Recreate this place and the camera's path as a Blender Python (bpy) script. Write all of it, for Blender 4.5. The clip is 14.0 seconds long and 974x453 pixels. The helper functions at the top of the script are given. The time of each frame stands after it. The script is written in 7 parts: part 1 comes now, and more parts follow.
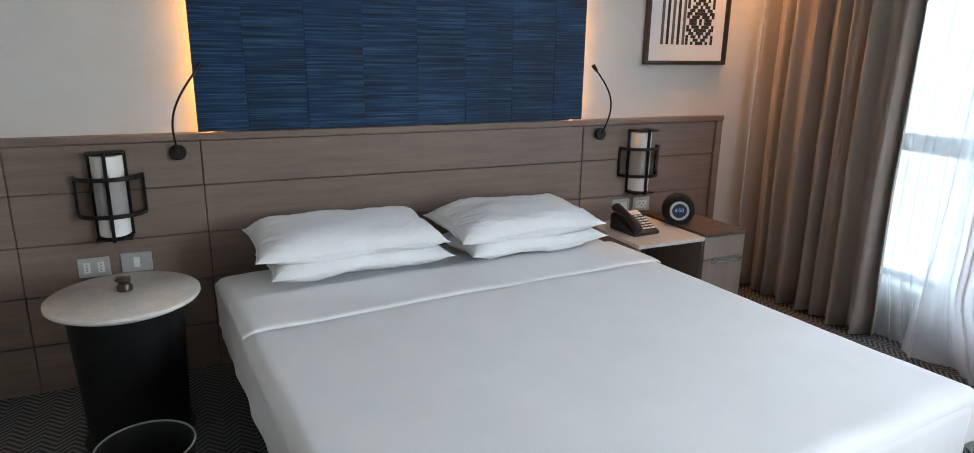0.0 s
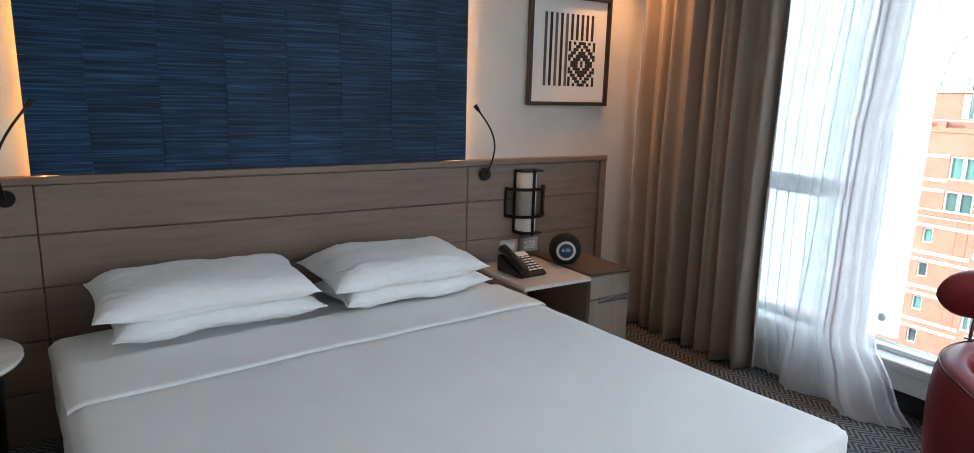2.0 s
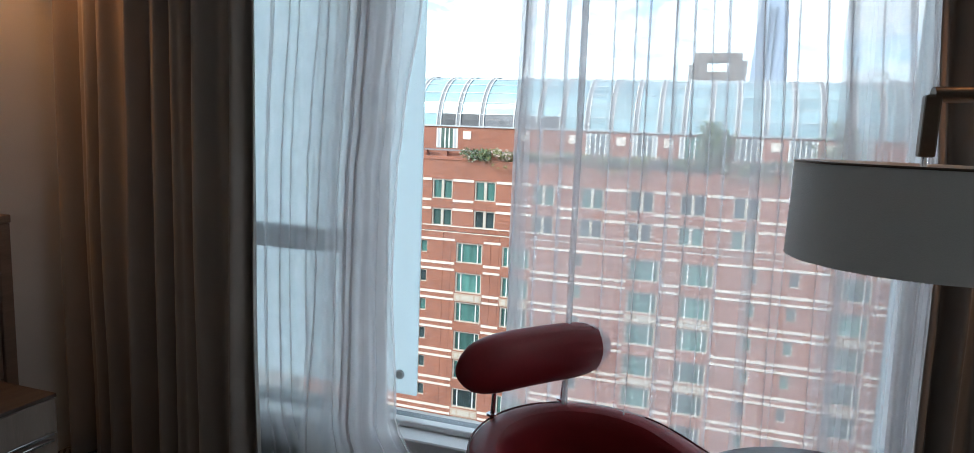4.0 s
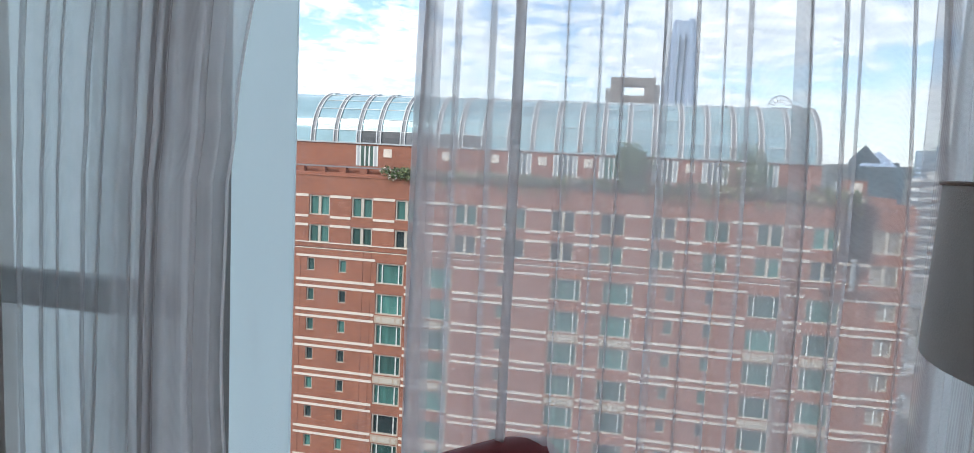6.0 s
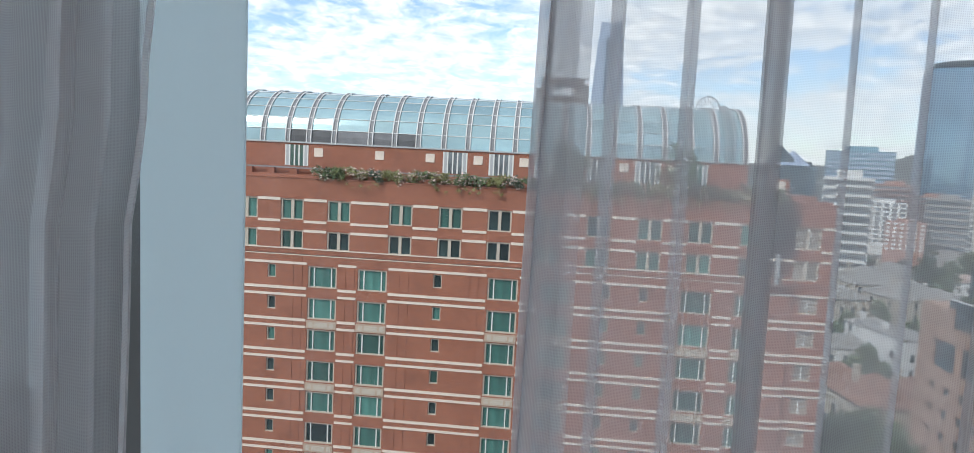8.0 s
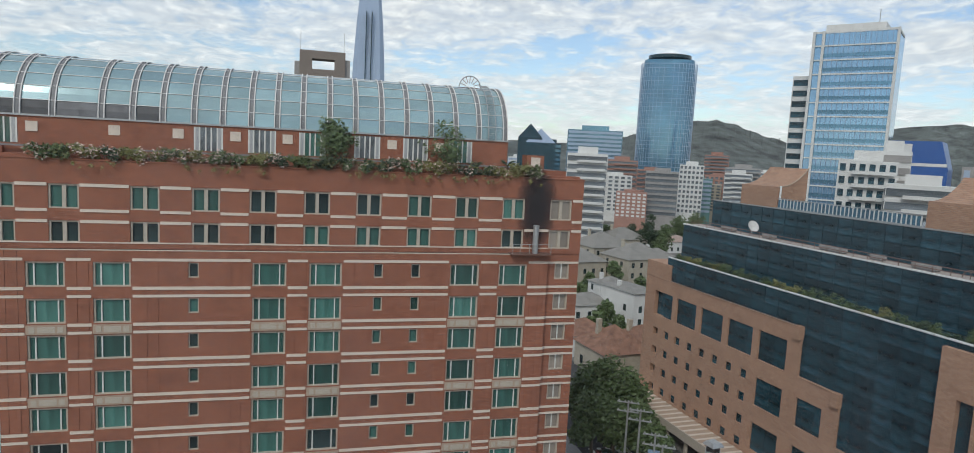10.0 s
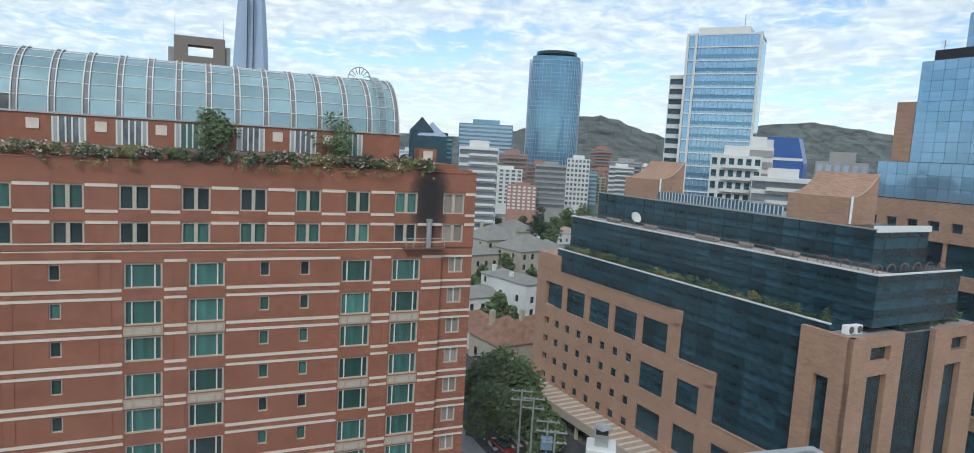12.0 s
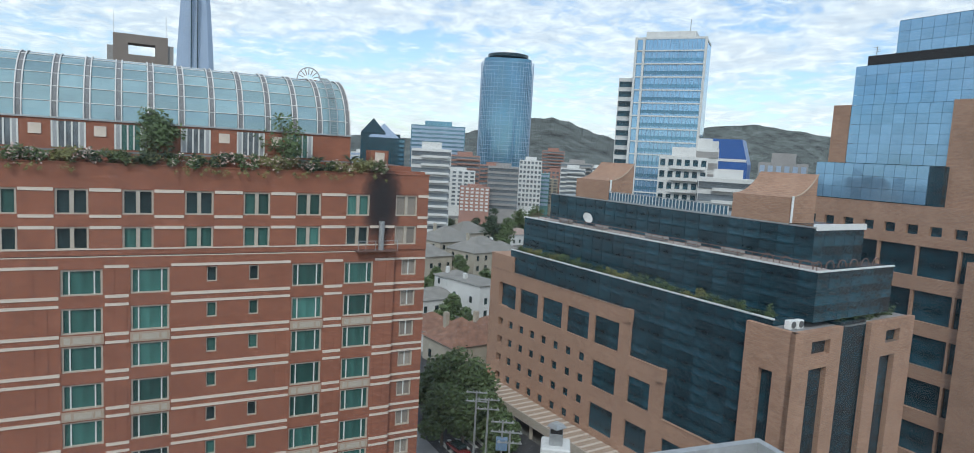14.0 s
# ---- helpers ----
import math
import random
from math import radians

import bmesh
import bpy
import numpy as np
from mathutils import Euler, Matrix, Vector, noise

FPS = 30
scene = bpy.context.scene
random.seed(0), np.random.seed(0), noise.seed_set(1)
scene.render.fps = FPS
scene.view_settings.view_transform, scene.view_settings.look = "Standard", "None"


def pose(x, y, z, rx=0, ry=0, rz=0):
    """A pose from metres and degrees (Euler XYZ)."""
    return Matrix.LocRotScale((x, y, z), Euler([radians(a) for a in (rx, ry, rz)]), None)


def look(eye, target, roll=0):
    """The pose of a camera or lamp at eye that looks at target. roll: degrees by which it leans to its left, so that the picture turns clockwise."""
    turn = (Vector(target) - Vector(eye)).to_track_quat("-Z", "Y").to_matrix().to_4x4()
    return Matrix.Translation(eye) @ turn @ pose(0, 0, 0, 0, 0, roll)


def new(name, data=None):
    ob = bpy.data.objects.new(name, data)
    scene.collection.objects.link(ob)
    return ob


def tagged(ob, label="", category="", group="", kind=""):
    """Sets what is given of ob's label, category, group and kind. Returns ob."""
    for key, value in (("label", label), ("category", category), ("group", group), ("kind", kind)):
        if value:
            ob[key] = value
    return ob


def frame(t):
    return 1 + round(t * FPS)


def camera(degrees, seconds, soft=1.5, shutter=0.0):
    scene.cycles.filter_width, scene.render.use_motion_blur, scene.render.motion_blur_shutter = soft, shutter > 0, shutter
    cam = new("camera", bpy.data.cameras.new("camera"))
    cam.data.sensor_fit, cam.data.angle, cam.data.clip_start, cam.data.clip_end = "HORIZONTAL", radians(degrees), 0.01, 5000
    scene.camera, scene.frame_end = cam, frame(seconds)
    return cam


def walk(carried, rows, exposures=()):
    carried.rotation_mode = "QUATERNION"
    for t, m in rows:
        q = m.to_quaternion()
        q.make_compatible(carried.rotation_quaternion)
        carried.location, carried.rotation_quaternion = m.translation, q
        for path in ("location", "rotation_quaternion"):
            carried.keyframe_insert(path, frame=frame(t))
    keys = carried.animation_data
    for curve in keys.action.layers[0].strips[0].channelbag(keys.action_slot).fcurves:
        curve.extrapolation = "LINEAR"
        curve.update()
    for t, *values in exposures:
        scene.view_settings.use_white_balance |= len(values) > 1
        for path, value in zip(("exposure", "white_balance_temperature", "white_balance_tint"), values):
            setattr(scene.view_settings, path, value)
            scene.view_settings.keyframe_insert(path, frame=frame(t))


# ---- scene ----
cam = camera(73.0, 14.0, soft=0.85)

# ---- the walk: along the bed, past the armchair, through the gap between the sheers, to the glass ----
PATH = [
    (0, (-0.021, -0.272, 1.509), (0.769, 1.492, 0.993), 0.8),
    (0.5, (-0.032, -0.281, 1.522), (0.77, 1.481, 1.02), 0.8),
    (1, (-0.032, -0.297, 1.535), (0.777, 1.466, 1.045), 0.8),
    (1.5, (-0.002, -0.301, 1.509), (0.853, 1.449, 1.053), 0.9),
    (2, (0.158, -0.217, 1.518), (1.202, 1.441, 1.115), 1.5),
    (2.5, (0.405, -0.06, 1.542), (1.74, 1.385, 1.185), 1.8),
    (3, (0.648, 0.06, 1.533), (2.284, 1.165, 1.213), 2.5),
    (3.5, (0.856, 0.192, 1.543), (2.692, 0.933, 1.256), 2.3),
    (4, (1.098, 0.25, 1.532), (2.983, 0.86, 1.262), 2.3),
    (4.2, (1.22, 0.25, 1.525), (3.106, 0.869, 1.276), 2.4),
]
rows = [(t, look(eye, target, roll)) for t, eye, target, roll in PATH]
# place, yaw, pitch and roll once the camera is near the window
NEAR = [
    (6.3, 2.05, 0.475, 1.505, -79.23, -6.17, -2.9),
    (6.5, 2.11, 0.50, 1.505, -79.37, -6.59, -2.9),
    (7.0, 2.30, 0.62, 1.51, -80.11, -6.71, -2.9),
    (7.2, 2.38, 0.67, 1.51, -81.37, -6.37, -2.9),
    (9.3, 3.13, 1.16, 1.52, -92.6, -6.6, -2.8),
    (9.5, 3.20, 1.19, 1.52, -95.925, -6.7, -2.84),
    (10.0, 3.28, 1.235, 1.52, -104.635, -6.58, -2.96),
    (10.5, 3.40, 1.235, 1.52, -107.895, -6.73, -3.0),
    (11.0, 3.475, 1.22, 1.52, -109.345, -6.78, -3.13),
    (11.5, 3.49, 1.215, 1.52, -111.625, -6.77, -3.17),
    (12.0, 3.49, 1.21, 1.52, -113.995, -6.64, -3.25),
    (12.5, 3.49, 1.21, 1.52, -115.815, -6.6, -3.2),
    (13.0, 3.49, 1.21, 1.52, -116.875, -6.57, -3.25),
    (13.5, 3.49, 1.21, 1.52, -117.495, -6.41, -3.24),
    (14.0, 3.49, 1.21, 1.52, -118.105, -6.27, -3.19),
]
rows += [(t, pose(x, y, z, 90 + p, r, yaw)) for t, x, y, z, yaw, p, r in NEAR]
EXPOSURES = [(0.0, 3.3, 6100, 8), (1.5, 3.22, 6100, 8), (2.5, 2.48, 6100, 8), (3.0, 2.0, 6100, 7), (3.5, 1.55, 6050, 7), (4.2, 1.45, 6050, 8), (6.3, 0.82, 6200, 12), (7.2, 0.76, 6250, 12), (9.3, 0.2, 6400, 12), (9.6, 0.15, 6450, 12), (10.0, -0.1, 6450, 12), (11.0, 0.15, 6250, 10), (14.0, 0.12, 6050, 9)]
walk(cam, rows, EXPOSURES)

# ---- daylight: a bright, broken overcast ----
SUN_ELEV, SUN_ROT = 42, 305
world = bpy.data.worlds.new("sky")
scene.world = world
world.use_nodes = True
wn = world.node_tree
wn.nodes.clear()


def nd(tree, kind, **inputs):
    n = tree.nodes.new(kind)
    for k, v in inputs.items():
        n.inputs[k.replace("_", " ")].default_value = v
    return n


def math_node(tree, op, a, b=None):
    n = tree.nodes.new("ShaderNodeMath")
    n.operation = op
    for i, v in enumerate((a, b)):
        if v is None:
            continue
        if isinstance(v, (int, float)):
            n.inputs[i].default_value = v
        else:
            tree.links.new(v, n.inputs[i])
    return n.outputs[0]


def ramp(tree, fac, stops):
    n = tree.nodes.new("ShaderNodeValToRGB")
    while len(n.color_ramp.elements) < len(stops):
        n.color_ramp.elements.new(0.5)
    for e, (p, c) in zip(n.color_ramp.elements, stops):
        e.position = p
        e.color = (c, c, c, 1) if isinstance(c, (int, float)) else (*c, 1)
    tree.links.new(fac, n.inputs[0])
    return n.outputs[0]


def mix_rgb(tree, fac, a, b, kind="MIX"):
    n = tree.nodes.new("ShaderNodeMix")
    n.data_type, n.blend_type = "RGBA", kind
    for i, v in ((0, fac), (6, a), (7, b)):
        if isinstance(v, (int, float)):
            n.inputs[i].default_value = v if i == 0 else (v, v, v, 1)
        elif isinstance(v, tuple):
            n.inputs[i].default_value = (*v, 1)
        else:
            tree.links.new(v, n.inputs[i])
    return n.outputs[2]


sky = wn.nodes.new("ShaderNodeTexSky")
sky.sky_type, sky.sun_disc = "NISHITA", False
sky.sun_elevation, sky.sun_rotation = radians(SUN_ELEV), radians(SUN_ROT)
sky.altitude, sky.dust_density = 600, 1.5
tc = wn.nodes.new("ShaderNodeTexCoord")
sep = wn.nodes.new("ShaderNodeSeparateXYZ")
wn.links.new(tc.outputs["Generated"], sep.inputs[0])
height = math_node(wn, "MAXIMUM", math_node(wn, "ADD", sep.outputs[2], 0.16), 0.05)
comb = wn.nodes.new("ShaderNodeCombineXYZ")
wn.links.new(math_node(wn, "DIVIDE", sep.outputs[0], height), comb.inputs[0])
wn.links.new(math_node(wn, "DIVIDE", sep.outputs[1], height), comb.inputs[1])
big = nd(wn, "ShaderNodeTexNoise", Scale=1.1, Detail=8.0, Roughness=0.6, Distortion=0.3)
small = nd(wn, "ShaderNodeTexNoise", Scale=8.5, Detail=8.0, Roughness=0.65, Distortion=0.4)
wn.links.new(comb.outputs[0], big.inputs["Vector"])
wn.links.new(comb.outputs[0], small.inputs["Vector"])
cover = math_node(wn, "ADD", math_node(wn, "MULTIPLY", big.outputs[0], 0.62), math_node(wn, "MULTIPLY", small.outputs[0], 0.38))
cloud = ramp(wn, cover, [(0.43, 0.0), (0.515, 0.75), (0.62, 1.0)])
shade = ramp(wn, small.outputs[0], [(0.30, (6.6, 6.9, 7.3)), (0.52, (8.9, 9.1, 9.3)), (0.7, (11.5, 11.5, 11.5))])
col = mix_rgb(wn, cloud, mix_rgb(wn, 1.0, sky.outputs[0], (1.5, 1.5, 1.5), "MULTIPLY"), shade)
bg = nd(wn, "ShaderNodeBackground", Strength=0.1)
wn.links.new(col, bg.inputs[0])
wo = wn.nodes.new("ShaderNodeOutputWorld")
wn.links.new(bg.outputs[0], wo.inputs[0])

sun_data = bpy.data.lights.new("sun", "SUN")
sun_data.energy, sun_data.angle, sun_data.color = 1.5, radians(12), (1.0, 0.95, 0.88)
sun = new("sun", sun_data)
sun.matrix_world = look((0, 0, 200), (0 + 100, 0 - 70, 200 - 122 * math.tan(radians(SUN_ELEV))))

# unseen fill lamp inside the added window, there to brighten bed and headboard
fill_lamp = bpy.data.lights.new("second_window_daylight", "AREA")
fill_lamp.shape, fill_lamp.size, fill_lamp.size_y, fill_lamp.energy, fill_lamp.color = "RECTANGLE", 1.15, 1.4, 12.0, (0.93, 0.97, 1.0)
new("second_window_daylight", fill_lamp).matrix_world = look((3.55, -2.1, 1.8), (1.3, 0.6, 0.5))

# ---- materials ----


def mat(name, color, rough=0.6, metal=0.0, vary=0.12, scale=6.0, fine=60.0, bump=0.15, bump_dist=0.004, coords="Object",
        stretch=(1, 1, 1), spec=0.5, random_tint=0.0, coat=0.0, sheen=0.0):
    """A surface with two scales of variation and a fine relief."""
    m = bpy.data.materials.new(name)
    m.use_nodes = True
    t = m.node_tree
    b = t.nodes["Principled BSDF"]
    b.inputs["Roughness"].default_value, b.inputs["Metallic"].default_value = rough, metal
    b.inputs["Specular IOR Level"].default_value = spec
    b.inputs["Coat Weight"].default_value = coat
    b.inputs["Sheen Weight"].default_value = sheen
    c = t.nodes.new("ShaderNodeTexCoord")
    mp = t.nodes.new("ShaderNodeMapping")
    mp.inputs["Scale"].default_value = stretch
    t.links.new(c.outputs[coords], mp.inputs[0])
    n1 = nd(t, "ShaderNodeTexNoise", Scale=scale, Detail=4.0, Roughness=0.6)
    n2 = nd(t, "ShaderNodeTexNoise", Scale=fine, Detail=3.0, Roughness=0.6)
    t.links.new(mp.outputs[0], n1.inputs["Vector"])
    t.links.new(mp.outputs[0], n2.inputs["Vector"])
    v = math_node(t, "ADD", math_node(t, "MULTIPLY", n1.outputs[0], 0.65), math_node(t, "MULTIPLY", n2.outputs[0], 0.35))
    dark = tuple(max(0.0, x * (1 - vary * 1.6)) for x in color)
    light = tuple(min(1.0, x * (1 + vary * 1.6)) for x in color)
    out = ramp(t, v, [(0.3, dark), (0.7, light)])
    if random_tint:
        oi = t.nodes.new("ShaderNodeObjectInfo")
        f = math_node(t, "ADD", math_node(t, "MULTIPLY", oi.outputs["Random"], 2 * random_tint), 1 - random_tint)
        cm = t.nodes.new("ShaderNodeCombineColor")
        for i in range(3):
            t.links.new(f, cm.inputs[i])
        out = mix_rgb(t, 1.0, out, cm.outputs[0], "MULTIPLY")
    t.links.new(out, b.inputs["Base Color"])
    if bump:
        bp = nd(t, "ShaderNodeBump", Strength=bump, Distance=bump_dist)
        t.links.new(n2.outputs[0], bp.inputs["Height"])
        t.links.new(bp.outputs[0], b.inputs["Normal"])
    return m


def glow(name, color, strength):
    m = bpy.data.materials.new(name)
    m.use_nodes = True
    b = m.node_tree.nodes["Principled BSDF"]
    b.inputs["Base Color"].default_value = (*color, 1)
    b.inputs["Emission Color"].default_value = (*color, 1)
    b.inputs["Emission Strength"].default_value = strength
    return m


def brick_mat(name, c1, c2, mortar, bw=0.24, bh=0.085, axes="yz", soot=None):
    m = bpy.data.materials.new(name)
    m.use_nodes = True
    t = m.node_tree
    b = t.nodes["Principled BSDF"]
    b.inputs["Roughness"].default_value = 0.85
    c = t.nodes.new("ShaderNodeTexCoord")
    s = t.nodes.new("ShaderNodeSeparateXYZ")
    t.links.new(c.outputs["Object"], s.inputs[0])
    k = t.nodes.new("ShaderNodeCombineXYZ")
    t.links.new(math_node(t, "ADD", s.outputs[0], s.outputs[1]), k.inputs[0])
    t.links.new(s.outputs[2], k.inputs[1])
    br = nd(t, "ShaderNodeTexBrick", Scale=1.0)
    br.inputs["Color1"].default_value, br.inputs["Color2"].default_value, br.inputs["Mortar"].default_value = (*c1, 1), (*c2, 1), (*mortar, 1)
    br.inputs["Brick Width"].default_value, br.inputs["Row Height"].default_value, br.inputs["Mortar Size"].default_value = bw, bh, 0.012
    t.links.new(k.outputs[0], br.inputs["Vector"])
    n1 = nd(t, "ShaderNodeTexNoise", Scale=0.35, Detail=6.0, Roughness=0.65)
    n2 = nd(t, "ShaderNodeTexNoise", Scale=3.0, Detail=5.0, Roughness=0.7)
    for n in (n1, n2):
        t.links.new(c.outputs["Object"], n.inputs["Vector"])
    w = math_node(t, "ADD", math_node(t, "MULTIPLY", n1.outputs[0], 0.6), math_node(t, "MULTIPLY", n2.outputs[0], 0.4))
    out = mix_rgb(t, 1.0, br.outputs[0], ramp(t, w, [(0.3, 0.74), (0.5, 0.96), (0.72, 1.16)]), "MULTIPLY")
    if soot:
        (sy, sz), (ry, rz) = soot
        d = math_node(t, "ADD", math_node(t, "POWER", math_node(t, "DIVIDE", math_node(t, "SUBTRACT", s.outputs[1], sy), ry), 2.0),
                      math_node(t, "POWER", math_node(t, "DIVIDE", math_node(t, "SUBTRACT", s.outputs[2], sz), rz), 2.0))
        d = math_node(t, "ADD", d, math_node(t, "MULTIPLY", math_node(t, "SUBTRACT", n2.outputs[0], 0.5), 1.2))
        out = mix_rgb(t, ramp(t, d, [(0.1, 0.98), (0.5, 0.8), (0.95, 0.32), (1.6, 0.0)]), out, (0.012, 0.013, 0.016))
    t.links.new(out, b.inputs["Base Color"])
    bp = nd(t, "ShaderNodeBump", Strength=0.4, Distance=0.01)
    t.links.new(br.outputs["Fac"], bp.inputs["Height"])
    bp.invert = True
    t.links.new(bp.outputs[0], b.inputs["Normal"])
    return m


def glass_mat(name, tint=(0.96, 0.99, 0.98), gloss=0.06):
    """Thin clear pane: mostly see-through, with a weak reflection that grows towards grazing."""
    m = bpy.data.materials.new(name)
    m.use_nodes = True
    t = m.node_tree
    t.nodes.remove(t.nodes["Principled BSDF"])
    tr = t.nodes.new("ShaderNodeBsdfTransparent")
    tr.inputs[0].default_value = (*tint, 1)
    gl = nd(t, "ShaderNodeBsdfGlossy", Roughness=0.02)
    lw = nd(t, "ShaderNodeLayerWeight", Blend=0.5)
    mx = t.nodes.new("ShaderNodeMixShader")
    t.links.new(math_node(t, "ADD", math_node(t, "MULTIPLY", math_node(t, "POWER", lw.outputs["Facing"], 5.0), 0.35), gloss), mx.inputs[0])
    t.links.new(tr.outputs[0], mx.inputs[1])
    t.links.new(gl.outputs[0], mx.inputs[2])
    c = t.nodes.new("ShaderNodeTexCoord")
    mp = t.nodes.new("ShaderNodeMapping")
    mp.inputs["Scale"].default_value = (1, 7, 0.7)
    t.links.new(c.outputs["Object"], mp.inputs[0])
    no = nd(t, "ShaderNodeTexNoise", Scale=2.2, Detail=4.0)
    t.links.new(mp.outputs[0], no.inputs["Vector"])
    du = nd(t, "ShaderNodeBsdfTranslucent")
    du.inputs[0].default_value = (0.85, 0.88, 0.92, 1)
    dx = t.nodes.new("ShaderNodeMixShader")
    t.links.new(ramp(t, no.outputs[0], [(0.35, 0.007), (0.6, 0.016), (0.75, 0.035)]), dx.inputs[0])
    t.links.new(mx.outputs[0], dx.inputs[1])
    t.links.new(du.outputs[0], dx.inputs[2])
    t.links.new(dx.outputs[0], t.nodes["Material Output"].inputs[0])
    return m


def sheer_mat(name, color, cover=0.36):
    """Fine woven net: part see-through, part cloth that lets light pass."""
    m = bpy.data.materials.new(name)
    m.use_nodes = True
    t = m.node_tree
    t.nodes.remove(t.nodes["Principled BSDF"])
    tr = t.nodes.new("ShaderNodeBsdfTransparent")
    df = nd(t, "ShaderNodeBsdfDiffuse")
    tl = nd(t, "ShaderNodeBsdfTranslucent")
    df.inputs[0].default_value = tl.inputs[0].default_value = (*color, 1)
    cl = t.nodes.new("ShaderNodeMixShader")
    cl.inputs[0].default_value = 0.69
    t.links.new(df.outputs[0], cl.inputs[1])
    t.links.new(tl.outputs[0], cl.inputs[2])
    c = t.nodes.new("ShaderNodeTexCoord")
    wv = nd(t, "ShaderNodeTexWave", Scale=190.0, Distortion=0.6)
    wv.bands_direction = "Z"
    wh = nd(t, "ShaderNodeTexWave", Scale=190.0, Distortion=0.6)
    wh.bands_direction = "Y"
    no = nd(t, "ShaderNodeTexNoise", Scale=9.0, Detail=4.0)
    for n in (wv, wh, no):
        t.links.new(c.outputs["Object"], n.inputs["Vector"])
    f = math_node(t, "ADD", math_node(t, "MULTIPLY", math_node(t, "MAXIMUM", wv.outputs[1], wh.outputs[1]), 0.16),
                  math_node(t, "ADD", math_node(t, "MULTIPLY", no.outputs[0], 0.16), cover - 0.2))
    mx = t.nodes.new("ShaderNodeMixShader")
    t.links.new(f, mx.inputs[0])
    t.links.new(tr.outputs[0], mx.inputs[1])
    t.links.new(cl.outputs[0], mx.inputs[2])
    t.links.new(mx.outputs[0], t.nodes["Material Output"].inputs[0])
    return m


def frost_mat(name):
    m = bpy.data.materials.new(name)
    m.use_nodes = True
    t = m.node_tree
    b = t.nodes["Principled BSDF"]
    b.inputs["Base Color"].default_value = (0.78, 0.88, 0.89, 1)
    b.inputs["Roughness"].default_value = 0.35
    tl = nd(t, "ShaderNodeBsdfTranslucent")
    tl.inputs[0].default_value = (0.86, 0.94, 0.95, 1)
    mx = t.nodes.new("ShaderNodeMixShader")
    mx.inputs[0].default_value = 0.85
    t.links.new(b.outputs[0], mx.inputs[1])
    t.links.new(tl.outputs[0], mx.inputs[2])
    t.links.new(mx.outputs[0], t.nodes["Material Output"].inputs[0])
    return m


def chevron_mat(name):
    """Low-pile carpet woven in a small herringbone of two greys."""
    m = bpy.data.materials.new(name)
    m.use_nodes = True
    t = m.node_tree
    b = t.nodes["Principled BSDF"]
    b.inputs["Roughness"].default_value = 0.95
    c = t.nodes.new("ShaderNodeTexCoord")
    s = t.nodes.new("ShaderNodeSeparateXYZ")
    t.links.new(c.outputs["Object"], s.inputs[0])
    tri = math_node(t, "PINGPONG", math_node(t, "ADD", s.outputs[0], 50.0), 0.06)
    g = math_node(t, "FRACT", math_node(t, "DIVIDE", math_node(t, "ADD", math_node(t, "ADD", s.outputs[1], 50.0), tri), 0.032))
    st = ramp(t, g, [(0.42, 0.0), (0.52, 1.0)])
    n = nd(t, "ShaderNodeTexNoise", Scale=220.0, Detail=2.0)
    n0 = nd(t, "ShaderNodeTexNoise", Scale=2.0, Detail=3.0)
    for k in (n, n0):
        t.links.new(c.outputs["Object"], k.inputs["Vector"])
    colr = mix_rgb(t, st, (0.035, 0.035, 0.037), (0.17, 0.175, 0.17))
    colr = mix_rgb(t, 1.0, colr, ramp(t, n.outputs[0], [(0.25, 0.6), (0.75, 1.25)]), "MULTIPLY")
    colr = mix_rgb(t, 1.0, colr, ramp(t, n0.outputs[0], [(0.3, 0.85), (0.7, 1.1)]), "MULTIPLY")
    t.links.new(colr, b.inputs["Base Color"])
    bp = nd(t, "ShaderNodeBump", Strength=0.5, Distance=0.003)
    t.links.new(n.outputs[0], bp.inputs["Height"])
    t.links.new(bp.outputs[0], b.inputs["Normal"])
    return m


